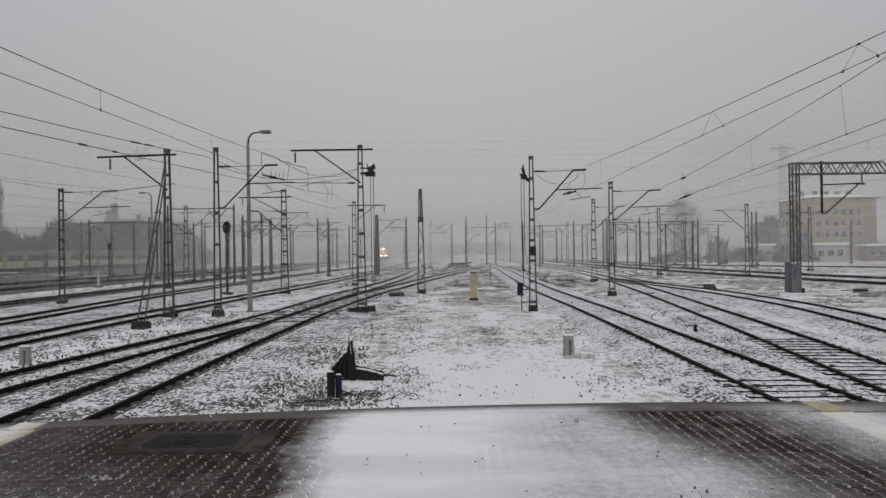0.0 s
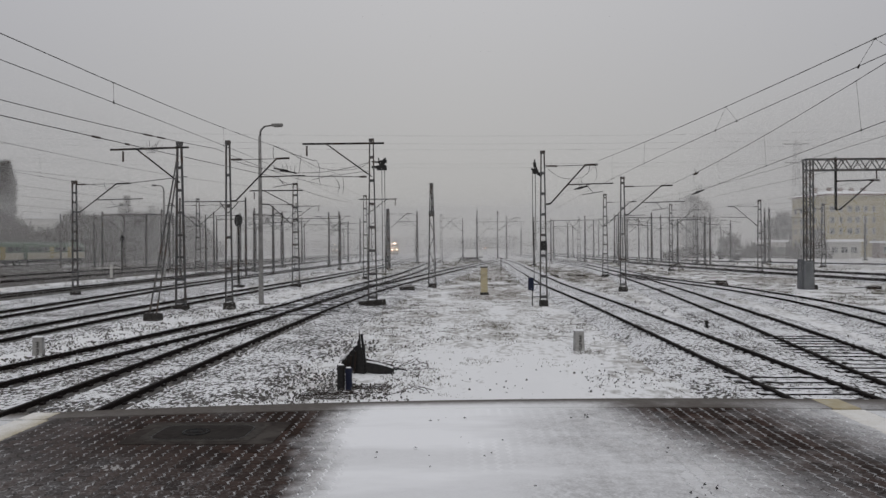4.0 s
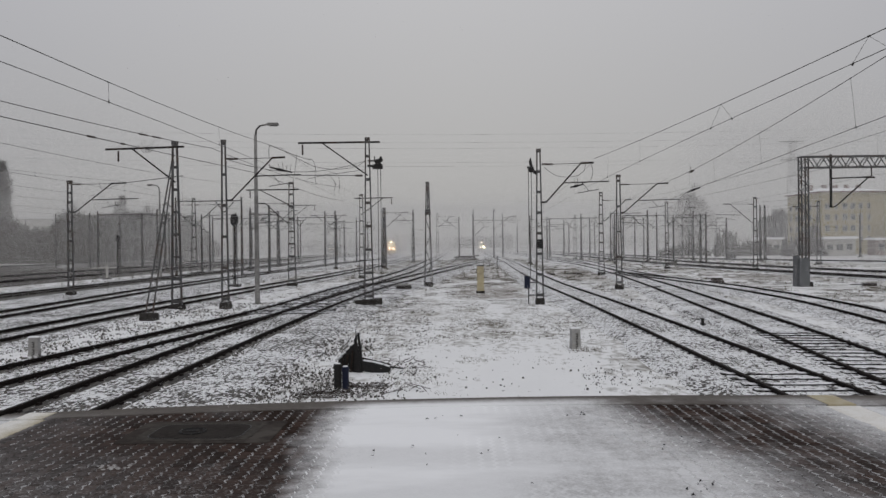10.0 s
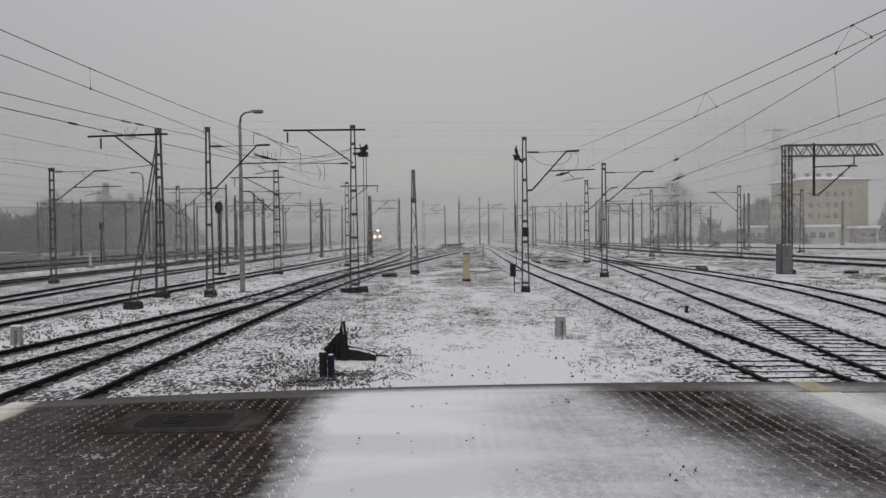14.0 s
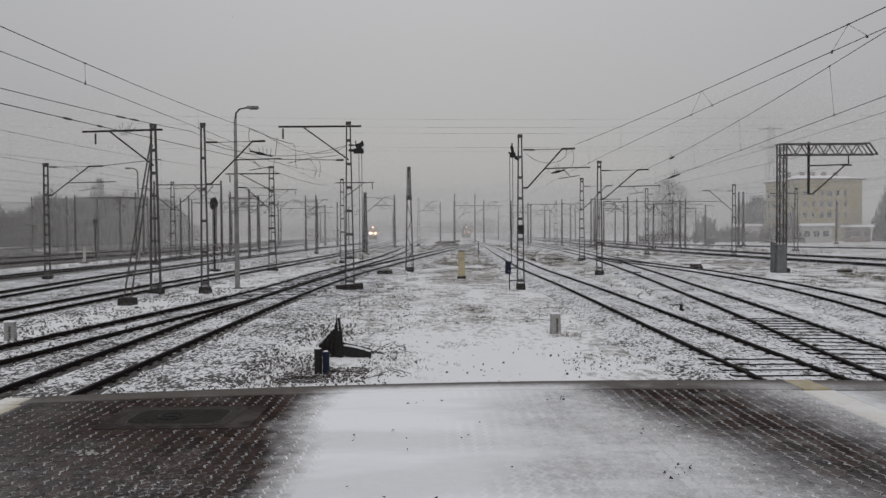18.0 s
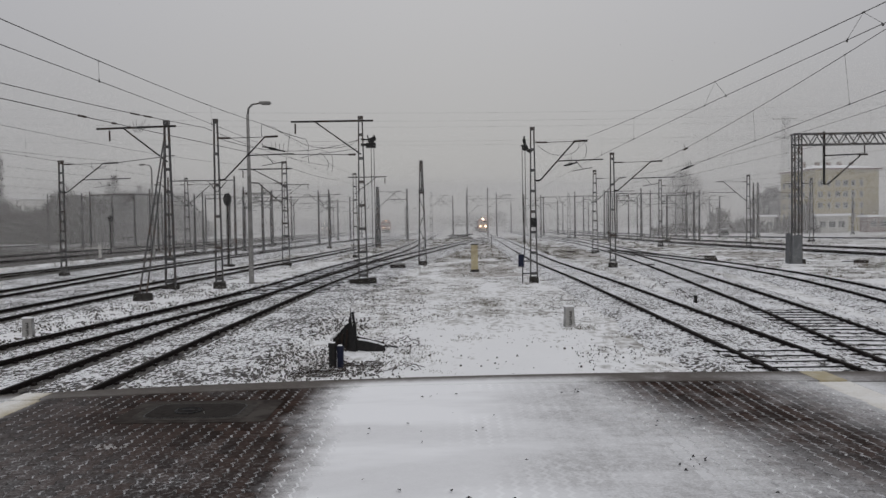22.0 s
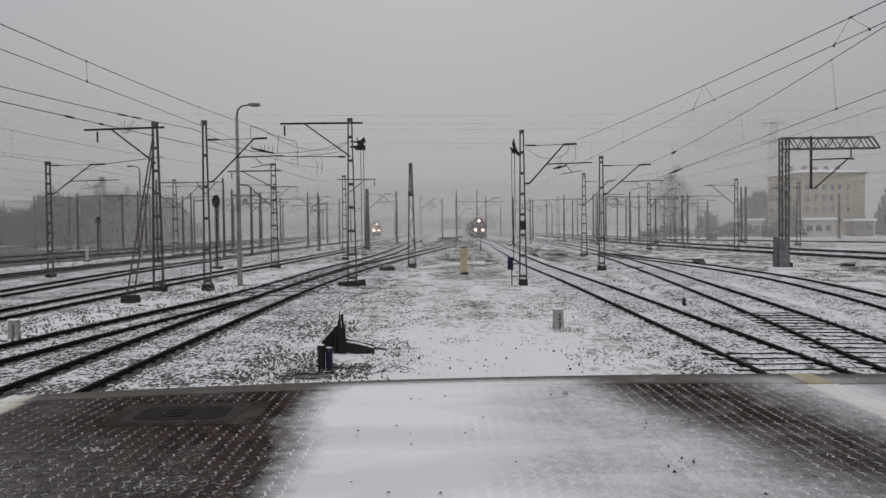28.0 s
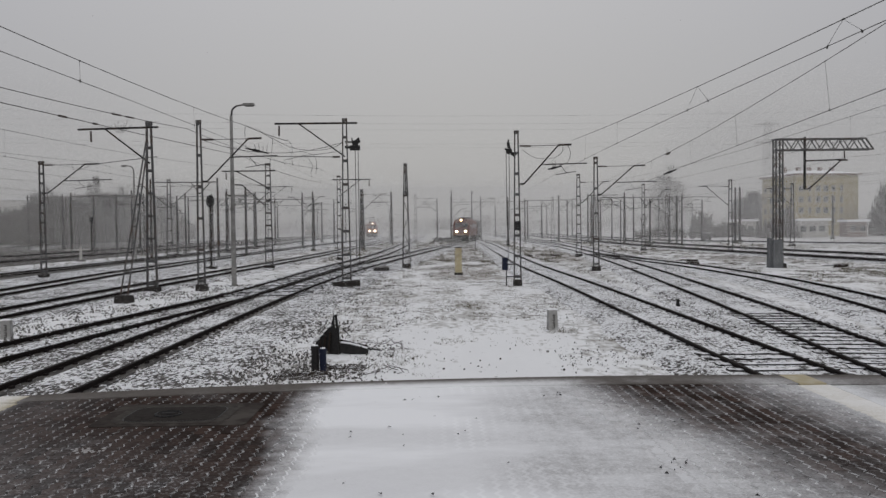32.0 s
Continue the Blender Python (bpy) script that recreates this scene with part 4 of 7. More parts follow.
mC = lattice_mast(-4.22, 38.52, 8.03, 0.43, 0.17, "tall steel mast with crossbar and tensioning wheels", 1.15, z=-0.12, found=0.14)
crossbar(mC, -3.41, 0.62, 7.94, -2.25, 6.3, -3.2)
tension_gear(mC, 0.50, 6.95, 0.9, False)
part("footplate", Shape().box(-0.30, 0.45, -1.1, -0.75, -0.4, 0.02, 0.05), M_FOUNDATION, mC)
part("foot_block", Shape().bar((-0.62, -0.45, 0.02), (0.68, -0.38, 0.12), 0.34, 0.32), M_FOUNDATION, mC, "tilted dark foundation block")
part("insulator", insulator((-0.60, 0, 6.3), (-0.25, 0, 6.3), 0.055), M_INSULATOR, mC)
part("tension_wire", Shape().tube((-3.6, 0, 6.36), (-0.58, 0, 6.3), 0.018, 5), M_WIRE, mC)

mD = lattice_mast(4.14, 38.09, 7.30, 0.34, 0.15, "steel catenary mast with tension wheel and relay box", 1.0, z=-0.12, found=0.05)
cantilever(mD, 1, 4.85, 2.05, 6.72, 0.62, 5.78)
tension_gear(mD, -0.36, 6.45, 2.6, True)
part("relay_case", Shape().box(-0.16, 0.16, -0.22, 0.0, 2.6, 3.05, 0.01), M_BLACK, mD)
part("relay_case", Shape().box(-0.75, -0.48, -0.15, 0.15, 0.68, 1.28, 0.01), M_BLUE, mD, "dark blue relay box")
fr = Shape()
fr.bar((-0.55, 0, -0.1), (-0.55, 0, 0.7), 0.05, 0.05)
fr.bar((-0.55, 0, 0.95), (-0.15, 0, 0.95), 0.05, 0.05)
fr.bar((-0.55, 0, 0.35), (-0.15, 0, 0.35), 0.05, 0.05)
fr.bar((-0.45, 0, 1.2), (-0.45, 0, 4.0), 0.03, 0.03)
part("box_bracket", fr, M_DARK, mD)

mE = lattice_mast(-1.86, 55.8, 7.2, 0.56, 0.19, "slender four-legged lattice mast on splayed feet", 1.1, z=-0.12, found=0.04, plates=False, thick=0.06)
for s in (-1, 1):
    part("leg", Shape().bar((s * 0.20, -0.5, -0.2), (s * 0.07, -0.1, 7.2), 0.035, 0.035), M_STEEL, mE)
part("collar", Shape().box(-0.2, 0.2, -0.18, 0.18, 5.0, 5.35), M_STEEL, mE)
part("pole_top", Shape().box(-0.05, 0.05, -0.05, 0.05, 5.3, 7.35, 0.01), M_STEEL, mE)

mF = lattice_mast(10.4, 49.6, 7.0, 0.36, 0.19, TOP, 1.6, z=-0.12)
cantilever(mF, 1, 4.75, 2.45, 6.55, 0.7, 5.5)
mH = lattice_mast(13.38, 71.44, 7.35, 0.5, 0.24, TOP, 0.85, z=-0.12)
cantilever(mH, 1, 4.85, 2.25, 6.75, 0.6, 5.5)
mG = lattice_mast(-23.9, 48.42, 6.98, 0.33, 0.24, TOP, 0.6, z=-0.12)
cantilever(mG, 1, 5.15, 2.65, 6.9, 0.9, 5.9)
part("span_wire", Shape().tube((3.4, 0, 6.92), (10.9, -11.0, 6.3), 0.02, 5), M_WIRE, mG)
mM2 = lattice_mast(-11.82, 56.84, 7.4, 0.55, 0.3, "steel catenary mast on a dark block, with crossbar", 0.9, z=-0.12, found=0.1)
crossbar(mM2, -3.3, 0.55, 7.0, -2.3, 5.8, -3.0)
cantilever(mM2, -1, 4.6, 1.9, 6.0, 0.5, 5.2)

# masts further off
def far_mast(x, y, H, w, side=0, lat=False):
    """A mast further off: height, foot width, side of the bracket (0: none, 2: both), lattice or plain."""
    if lat:
        m = lattice_mast(x, y, H, w, 0.26, "hazy steel lattice mast among the yard's wires", 1.2, z=-0.15, found=0.1, group="distant masts")
    else:
        m = thing("catenary_mast", pose(x, y, -0.15), "hazy tapered catenary post beyond the tracks", "mast", "distant masts")
        part("post", Shape().lathe((0, 0, -0.2), [(w * 0.40, 0), (w * 0.36, H * 0.3), (w * 0.24, H + 0.35)], 8), M_STEEL, m)
        part("foundation", Shape().box(-0.34, 0.34, -0.34, 0.34, -0.4, 0.14, 0.03), M_FOUNDATION, m)
    if side == 3:
        crossbar(m, -0.6, 2.9, H - 0.2, 2.0, H - 1.7, 2.75)
        return
    for s in ((-1, 1) if side == 2 else (side,) if side else ()):
        cantilever(m, s, H - 2.4, 2.5, H - 0.5, 0.7, H - 1.6, 0.1)


far_mast(-59, 126, 8.6, 0.5, 2)
far_mast(-52.8, 123, 8, 0.5, 2)
far_mast(-48.5, 121, 8.4, 0.5, 2)
far_mast(-26.1, 78.2, 7.7, 0.6, 2, True)
far_mast(-28.8, 88.9, 6.5, 0.35, 0)
far_mast(-30.4, 97, 7.2, 0.35, -1)
far_mast(-29.3, 112, 8, 0.45, 1)
far_mast(-20.3, 85.7, 7.3, 0.45, 1)
far_mast(-19.66, 95, 8.1, 0.5, 3, True)
far_mast(-24.7, 109.7, 7.8, 0.7, -1)
far_mast(-20.4, 123.6, 7.3, 0.4, 1)
far_mast(-27.3, 180.7, 7.2, 0.5, -1)
far_mast(-8.40, 70.96, 7.4, 0.42, 3, True)
far_mast(-9.15, 102.4, 7.7, 0.9, 1)
far_mast(-7.1, 136.5, 8.9, 0.6, -1)
far_mast(-3.1, 145, 8.6, 0.5, 1, True)
far_mast(1, 159, 8.4, 0.4, -1)
far_mast(3.9, 163.6, 9, 0.4, 1)
far_mast(10.9, 176, 9.4, 0.5, 1)
far_mast(11.3, 116.8, 7, 0.4, 1)
far_mast(24.9, 178, 7.7, 0.6, -1)
far_mast(22, 142.8, 7.9, 0.6, -1, True)
far_mast(23, 142.1, 8.1, 0.5, 1)
far_mast(29.5, 137.1, 7.4, 0.5, 1)
far_mast(28.1, 114.2, 7.4, 0.45, -1)
far_mast(23.5, 86.9, 7.2, 0.4, 1, True)
far_mast(31.3, 112.2, 6.4, 0.4, 0)
far_mast(33.3, 110.9, 6.8, 0.6, -1, True)
far_mast(35.4, 113, 6.8, 0.5, 1)
far_mast(50.9, 152.8, 6.8, 0.3, 0)
far_mast(46, 133, 6.7, 0.5, -1)
far_mast(30.4, 79.5, 7.15, 0.45, -1, True)
far_mast(44.9, 115.5, 8, 0.5, 0)
far_mast(44.8, 96.9, 7.6, 0.5, -1, True)
far_mast(69.4, 134.9, 7.4, 0.55, 0)
far_mast(50.5, 128, 8.6, 0.7, 0)
far_mast(-34, 150, 8, 0.5, 1)
far_mast(-22.5, 160, 8, 0.5, -1)
far_mast(16.5, 205, 8, 0.5, 1)
far_mast(34, 190, 8, 0.5, -1)
far_mast(41, 170, 8, 0.5, 1)
far_mast(-40, 105, 8, 0.45, 1)
far_mast(-44, 170, 8, 0.5, 1)
far_mast(28.5, 165, 8, 0.5, 1)
far_mast(-30, 205, 8, 0.5, 1)
far_mast(37, 150, 7.5, 0.5, 1)
far_mast(19.5, 160, 7.8, 0.45, -1)
far_mast(30, 205, 8, 0.5, 1)
far_mast(-24, 92, 7.4, 0.4, 1)
far_mast(-33, 118, 8, 0.45, 1)
far_mast(-15.5, 102, 7.4, 0.4, -1)
far_mast(-18.5, 112, 7.8, 0.4, 1)
far_mast(-27, 135, 8, 0.45, -1)
far_mast(-23.5, 142, 7.8, 0.4, 1)
far_mast(-31.5, 160, 8, 0.45, 1)
far_mast(-19, 172, 8, 0.45, 1)
far_mast(25.5, 128, 7.8, 0.4, 1)
far_mast(33, 128, 7.6, 0.4, -1)
far_mast(38, 125, 7.6, 0.4, 1)
far_mast(31, 148, 8, 0.45, 1)
far_mast(43.5, 150, 8, 0.45, -1)
far_mast(22.5, 185, 8, 0.45, 1)
far_mast(36, 178, 8, 0.45, 1)
far_mast(48, 172, 8, 0.45, 1)
far_mast(14.5, 150, 8, 0.4, 1)
far_mast(-17.5, 140, 7.8, 0.45, 1)
far_mast(-36, 128, 7.6, 0.45, 1)
far_mast(-12.5, 230, 8, 0.6, 1)

# portal with a truss beam
gp = thing("portal_gantry", pose(22.5, 50.7, -0.15), "dark lattice portal gantry on a grey concrete block", "gantry")
for sx in (-0.22, 0.22):
    for sy in (-0.22, 0.22):
        part("column_leg", Shape().bar((sx, sy, -0.1), (sx, sy, 8.25), 0.075, 0.075), M_STEEL, gp)
lc = Shape()
for k in range(15):
    z = 1.4 + k * 0.45
    s = 1 if k % 2 else -1
    for yy in (-0.22, 0.22):
        lc.bar((s * 0.22, yy, z), (-s * 0.22, yy, z + 0.45), 0.035, 0.045)
    for xx in (-0.22, 0.22):
        lc.bar((xx, s * 0.22, z), (xx, -s * 0.22, z + 0.45), 0.035, 0.045)
part("column_lacing", lc, M_STEEL, gp)
part("base_block", Shape().box(-0.50, 0.13, -0.50, -0.26, -0.3, 1.75, 0.03), M_BASEBLOCK, gp, "stained blue-grey base block")
part("base_block", Shape().box(-0.62, -0.34, -0.25, 0.30, -0.3, 1.88, 0.02), M_BASEBLOCK, gp)
part("foot", Shape().box(0.05, 0.45, -0.35, 0.35, -0.3, 0.22, 0.03), M_FOUNDATION, gp)
BL = 6.1
for yy in (-0.25, 0.25):
    part("beam_chord", Shape().bar((-0.3, yy, 8.25), (BL - 0.5, yy, 8.25), 0.07, 0.09), M_STEEL, gp)
    part("beam_chord", Shape().bar((0.0, yy, 7.55), (BL, yy, 7.55), 0.07, 0.09), M_STEEL, gp)
    part("beam_end", Shape().bar((BL - 0.5, yy, 8.25), (BL, yy, 7.55), 0.07, 0.08), M_STEEL, gp)
    for k in range(11):
        x = 0.4 + k * 0.46
        s = k % 2
        part("beam_lacing", Shape().bar((x, yy, 7.55 if s else 8.25), (x + 0.46, yy, 8.25 if s else 7.55), 0.05, 0.05), M_STEEL, gp)
part("hanger_post", Shape().bar((1.75, 0, 8.4), (1.75, 0, 5.0), 0.12, 0.12), M_DARK, gp)
hb = Shape().tube((1.8, 0, 6.85), (4.25, 0, 6.92), 0.045, 7)
hb.tube((1.75, 0, 5.0), (2.05, 0, 5.05), 0.045, 7)
hb.tube((2.05, 0, 5.05), (4.1, 0, 6.85), 0.045, 7)
hb.tube((3.9, 0, 6.9), (4.55, 0, 6.88), 0.06, 7)
part("bracket_tube", hb, M_DARK, gp)
part("insulator", insulator((4.35, 0, 7.5), (4.35, 0, 6.95), 0.05), M_INSULATOR, gp)

# beams that carry the lines across several tracks
for x0, x1, y, z in ((-63, -45, 123.0, 8.0), (-28.2, -21.5, 79.0, 7.45), (-44.4, -36.0, 97.0, 7.0), (-35, -17, 113.0, 6.9), (17, 33, 143.5, 7.3), (23, 36, 112.5, 6.6)):
    bm_ = thing("headspan_beam", pose(0, 0, 0), "thin steel beam spanning several tracks", "beam", "headspan beams")
    part("beam", Shape().bar((x0, y, z), (x1, y, z), 0.09, 0.10), M_STEEL, bm_)
    for xe in (x0, x1):
        part("post", Shape().lathe((xe, y, -0.3), [(0.15, 0), (0.13, 3.0), (0.09, z + 0.7)], 8), M_STEEL, bm_)
    n = int((x1 - x0) / 4.2)
    for k in range(n):
        xx = x0 + (k + 0.6) * (x1 - x0) / n
        part("hanger", Shape().tube((xx, y, z), (xx + 0.9, y, z - 1.2), 0.05, 5).tube((xx + 0.9, y, z - 1.2), (xx + 1.9, y, z - 0.1), 0.05, 5), M_DARK, bm_)

# open gantry over the far junction, its beam reaching past the second post
jg = thing("junction_gantry", pose(0, 161.5, -0.2), "faint two-posted gantry with a bracket in fog", "gantry")
part("post", Shape().lathe((4.0, 0, -0.1), [(0.17, 0), (0.15, 4.0), (0.10, 10.4)], 8), M_STEEL, jg)
part("post", Shape().lathe((8.17, 0, -0.1), [(0.17, 0), (0.15, 4.0), (0.10, 9.7)], 8).box(8.02, 8.40, -0.12, 0.12, 9.6, 10.15, 0.05), M_STEEL, jg)
part("beam", Shape().bar((3.8, 0, 7.93), (13.9, 0, 7.85), 0.10, 0.11), M_STEEL, jg)
part("bracket_tube", Shape().tube((8.2, 0, 5.95), (11.54, 0, 8.68), 0.06, 6).tube((11.5, 0, 8.68), (13.0, 0, 8.68), 0.07, 6), M_DARK, jg)
part("bracket_tube", Shape().tube((4.1, 0, 4.6), (6.0, 0, 6.5), 0.05, 6).tube((6.0, 0, 6.5), (7.2, 0, 6.5), 0.05, 6), M_DARK, jg)

# yard lamp
lp = thing("street_lamp", pose(-10.23, 40.44, -0.2), "tall grey concrete yard lamp with a single arm", "street lamp")
part("post", Shape().lathe((0, 0, -0.1), [(0.14, 0), (0.125, 2.5), (0.075, 8.8)], 12), M_CONCRETE, lp)
part("arm", Shape().tube((0, 0, 8.6), (0.05, 0, 9.0), 0.05, 8).tube((0.05, 0, 9.0), (0.25, 0, 9.2), 0.045, 8).tube((0.25, 0, 9.2), (0.75, 0, 9.28), 0.04, 8), M_STEEL, lp)
hd = Shape().box(0.6, 1.22, -0.13, 0.13, 9.22, 9.34, 0.04)
hd.box(0.75, 1.15, -0.09, 0.09, 9.17, 9.22)
part("lantern", hd, M_CONCRETE, lp)

copy_thing(lp, pose(-29.45, 78.0, -0.2, 0, 0, 180))

# colour light signal seen from behind, and smaller signals
def signal(x, y, H, head):
    s = thing("rail_signal", pose(x, y, -0.15), "black railway light signal seen from the back", "signal", "signals")
    part("post", Shape().tube((0, 0, -0.1), (0, 0, H - head), 0.07, 8), M_DARK, s)
    oval = Shape()
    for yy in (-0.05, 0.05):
        oval.v += [(0.30 * math.cos(0.3927 * k), yy, H - head / 2 + head / 2 * math.sin(0.3927 * k)) for k in range(16)]
    oval.f = [tuple(range(16)), tuple(reversed(range(16, 32)))] + [(k, 16 + k, 16 + (k + 1) % 16, (k + 1) % 16) for k in range(16)]
    part("backboard", oval, M_BLACK, s)
    part("hood", Shape().tube((0, -0.16, H - head * 0.5), (0, 0.3, H - head * 0.5), 0.23, 12), M_BLACK, s)
    part("ladder", Shape().bar((-0.15, 0.12, 0), (-0.15, 0.12, H - head), 0.03, 0.03).bar((0.15, 0.12, 0), (0.15, 0.12, H - head), 0.03, 0.03), M_DARK, s)
    part("foot_block", Shape().box(-0.35, 0.35, -0.35, 0.35, -0.3, 0.1), M_FOUNDATION, s)
    return s


signal(-16.33, 58.0, 5.38, 0.95)
signal(-41.5, 96.0, 4.6, 0.9)
signal(47.0, 121.0, 3.0, 0.7)

# ---------------------------------------------------------------- overhead wires
def wire(shape, p, q, sag, r, n=14):
    """One unbroken strand from p to q."""
    p, q = Vector(p), Vector(q)
    d = (q - p).normalized()
    u = d.cross(Vector((0, 0, 1))).normalized() * r
    k = u.cross(d).normalized() * r
    b = len(shape.v)
    for i in range(n + 1):
        f = i / n
        c = p.lerp(q, f) - Vector((0, 0, sag * 4 * f * (1 - f)))
        shape.v += [tuple(c + u), tuple(c + k), tuple(c - u), tuple(c - k)]
    for i in range(n):
        for a in range(4):
            e = (a + 1) % 4
            shape.f.append((b + 4 * i + a, b + 4 * i + e, b + 4 * i + 4 + e, b + 4 * i + 4 + a))


def at_wire(p, q, sag, f):
    return Vector(p).lerp(Vector(q), f) - Vector((0, 0, sag * 4 * f * (1 - f)))


def catenary(contact, messenger, sag, drops, r=0.0085, vee=(), low=0.03, lean=0.0, label="overhead line of contact and carrier wire"):
    """One span: contact wire and messenger as pairs of ends, and droppers between."""
    c = thing("overhead_line", pose(0, 0, 0), label, "overhead line", "overhead lines")
    r = 0.0065 if drops is EVEN else r
    s = Shape()
    wire(s, contact[0], contact[1], low, r * 0.85)
    part("contact_wire", s, M_WIRE, c)
    s = Shape()
    wire(s, messenger[0], messenger[1], sag, r)
    part("carrier_wire", s, M_WIRE, c)
    for k, f in enumerate(drops):
        a, b = at_wire(*contact, low, f - lean * (1 - f)), at_wire(*messenger, sag, f)
        along = (Vector(contact[1]) - Vector(contact[0])).normalized()
        wide = vee[k] if k < len(vee) else 0.0
        for foot in ((a - along * wide, a + along * wide) if wide else (a,)):
            d_ = part("dropper", Shape().tube(foot, b, r * 0.38, 4), M_WIRE, c)
            part("clamp", Shape().tube(foot - Vector((0, 0, 0.025)), foot + (b - foot).normalized() * 0.05, r * 2.3, 5, r * 1.1), M_WIRE, d_)
        part("clamp", Shape().tube(b - along * 0.035, b + along * 0.035, r * 1.9, 5), M_WIRE, c)
    return c


EVEN = [0.16 + 0.12 * k for k in range(7)]
catenary(((-5.685, -14, 4.457), (-8.152, 37.56, 6.338)), ((-5.656, -14, 5.611), (-8.183, 37.56, 7.421)), 0.514, [0.37, 0.585, 0.762, 0.93], low=-0.203)
catenary(((-8.15, 37.56, 6.338), (-7.2, 71, 5.7)), ((-8.183, 37.56, 7.421), (-7.2, 71, 6.9)), 0.4, EVEN)
catenary(((6.6, -50, 5.5), (6.629, 2, 5.555)), ((6.6, -50, 7.0), (6.595, 2, 5.782)), 0.1, EVEN)
catenary(((6.629, 2, 5.555), (6.788, 38.1, 5.576)), ((6.595, 2, 5.782), (6.835, 38.1, 6.818)), 0.148, [0.294, 0.49, 0.732, 0.90], vee=(0.55, 0.8), low=-0.105)
catenary(((6.8, 38.1, 5.62), (9.6, 116, 5.6)), ((6.8, 38.1, 6.65), (9.6, 116, 6.8)), 0.5, EVEN)
catenary(((8.193, 0, 5.667), (13.548, 49.6, 5.401)), ((8.238, 0, 7.999), (13.516, 49.6, 6.548)), 0.453, [0.2, 0.417, 0.588, 0.74, 0.86, 0.95], r=0.0105, low=-0.061, lean=0.012)
catenary(((13.5, 49.6, 5.6), (17.5, 110, 5.6)), ((13.5, 49.6, 6.75), (17.5, 110, 6.8)), 0.5, EVEN)
catenary(((14.0, 10, 5.6), (16.2, 71.4, 5.6)), ((14.0, 10, 6.9), (16.2, 71.4, 6.75)), 0.6, EVEN)
catenary(((16.2, 71.4, 5.6), (20.5, 142, 5.6)), ((16.2, 71.4, 6.75), (20.5, 142, 6.8)), 0.6, EVEN)
catenary(((27.5, 5, 5.6), (26.9, 50.7, 5.6)), ((27.5, 5, 6.9), (26.9, 50.7, 6.9)), 0.5, EVEN)
catenary(((26.9, 50.7, 5.6), (25.5, 110, 5.6)), ((26.9, 50.7, 6.9), (25.5, 110, 6.8)), 0.5, EVEN)
catenary(((-20.4, -5, 5.6), (-20.7, 48.4, 5.8)), ((-20.4, -5, 6.8), (-20.7, 48.4, 6.9)), 0.6, EVEN)
catenary(((-20.7, 48.4, 5.8), (-20.4, 110, 5.6)), ((-20.7, 48.4, 6.9), (-20.4, 110, 6.8)), 0.6, EVEN)
catenary(((-14.6, -5, 5.28), (-14.6, 56.8, 5.34)), ((-14.6, -5, 6.6), (-14.6, 56.8, 7.2)), 0.72, EVEN)
catenary(((-14.3, 56.8, 5.7), (-12, 120, 5.6)), ((-14.3, 56.8, 6.3), (-12, 120, 6.8)), 0.3, EVEN)
catenary(((-28.0, 10, 5.6), (-28.0, 78.2, 5.6)), ((-28.0, 10, 6.9), (-28.0, 78.2, 6.8)), 0.7, EVEN)
catenary(((-28.0, 78.2, 5.6), (-29, 140, 5.6)), ((-28.0, 78.2, 6.8), (-29, 140, 6.8)), 0.7, EVEN)
catenary(((-39.5, 20, 5.6), (-38, 105, 5.6)), ((-39.5, 20, 6.9), (-38, 105, 6.9)), 0.8, EVEN)
catenary(((-50.5, 30, 5.6), (-50.5, 122, 5.6)), ((-50.5, 30, 7.0), (-50.5, 122, 7.0)), 0.8, EVEN)
catenary(((35.0, 20, 5.6), (28.0, 79.5, 5.6)), ((35.0, 20, 6.9), (28.0, 79.5, 6.6)), 0.6, EVEN)
catenary(((46.0, 30, 5.6), (41.5, 96.9, 5.6)), ((46.0, 30, 7.0), (41.5, 96.9, 6.9)), 0.6, EVEN)


def feeder(points, r=0.012, beads=(), label="single dark feeder wire strung between masts"):
    f = thing("feeder_wire", pose(0, 0, 0), label, "wire", "feeder wires")
    s = Shape()
    for (p, q, sag) in points:
        wire(s, p, q, sag, r, 12)
    part("strand", s, M_WIRE, f)
    for p, q in beads:
        part("insulator", insulator(p, q, 0.036), M_INSULATOR, f)


feeder([((-13.4, -30, 6.0), (-13.24, 0, 6.646), 0.1), ((-13.24, 0, 6.646), (-11.293, 36.5, 7.37), 0.352), ((-11.293, 36.5, 7.37), (-8.2, 56.8, 7.0), 0.3)], beads=[((-11.69, 29.07, 6.99), (-11.65, 29.8, 7.025)), ((-11.63, 30.2, 7.045), (-11.59, 30.9, 7.08))])
feeder([((-11.1, -30, 5.0), (-10.827, 0, 5.28), 0.0), ((-10.827, 0, 5.28), (-10.582, 27.6, 6.164), 0.0), ((-10.582, 27.6, 6.164), (-9.6, 40.0, 6.40), 0.0), ((-9.6, 40.0, 6.40), (-8.0, 56.8, 6.0), 0.2)], beads=[((-10.63, 22.66, 6.006), (-10.62, 23.13, 6.021)), ((-10.61, 24.9, 6.077), (-10.60, 25.16, 6.086))])
feeder([((-7.7, 38.5, 7.3), (-11.8, 56.8, 7.3), 0.5), ((-4.3, 38.5, 6.9), (-11.0, 37.5, 7.0), 0.6)])
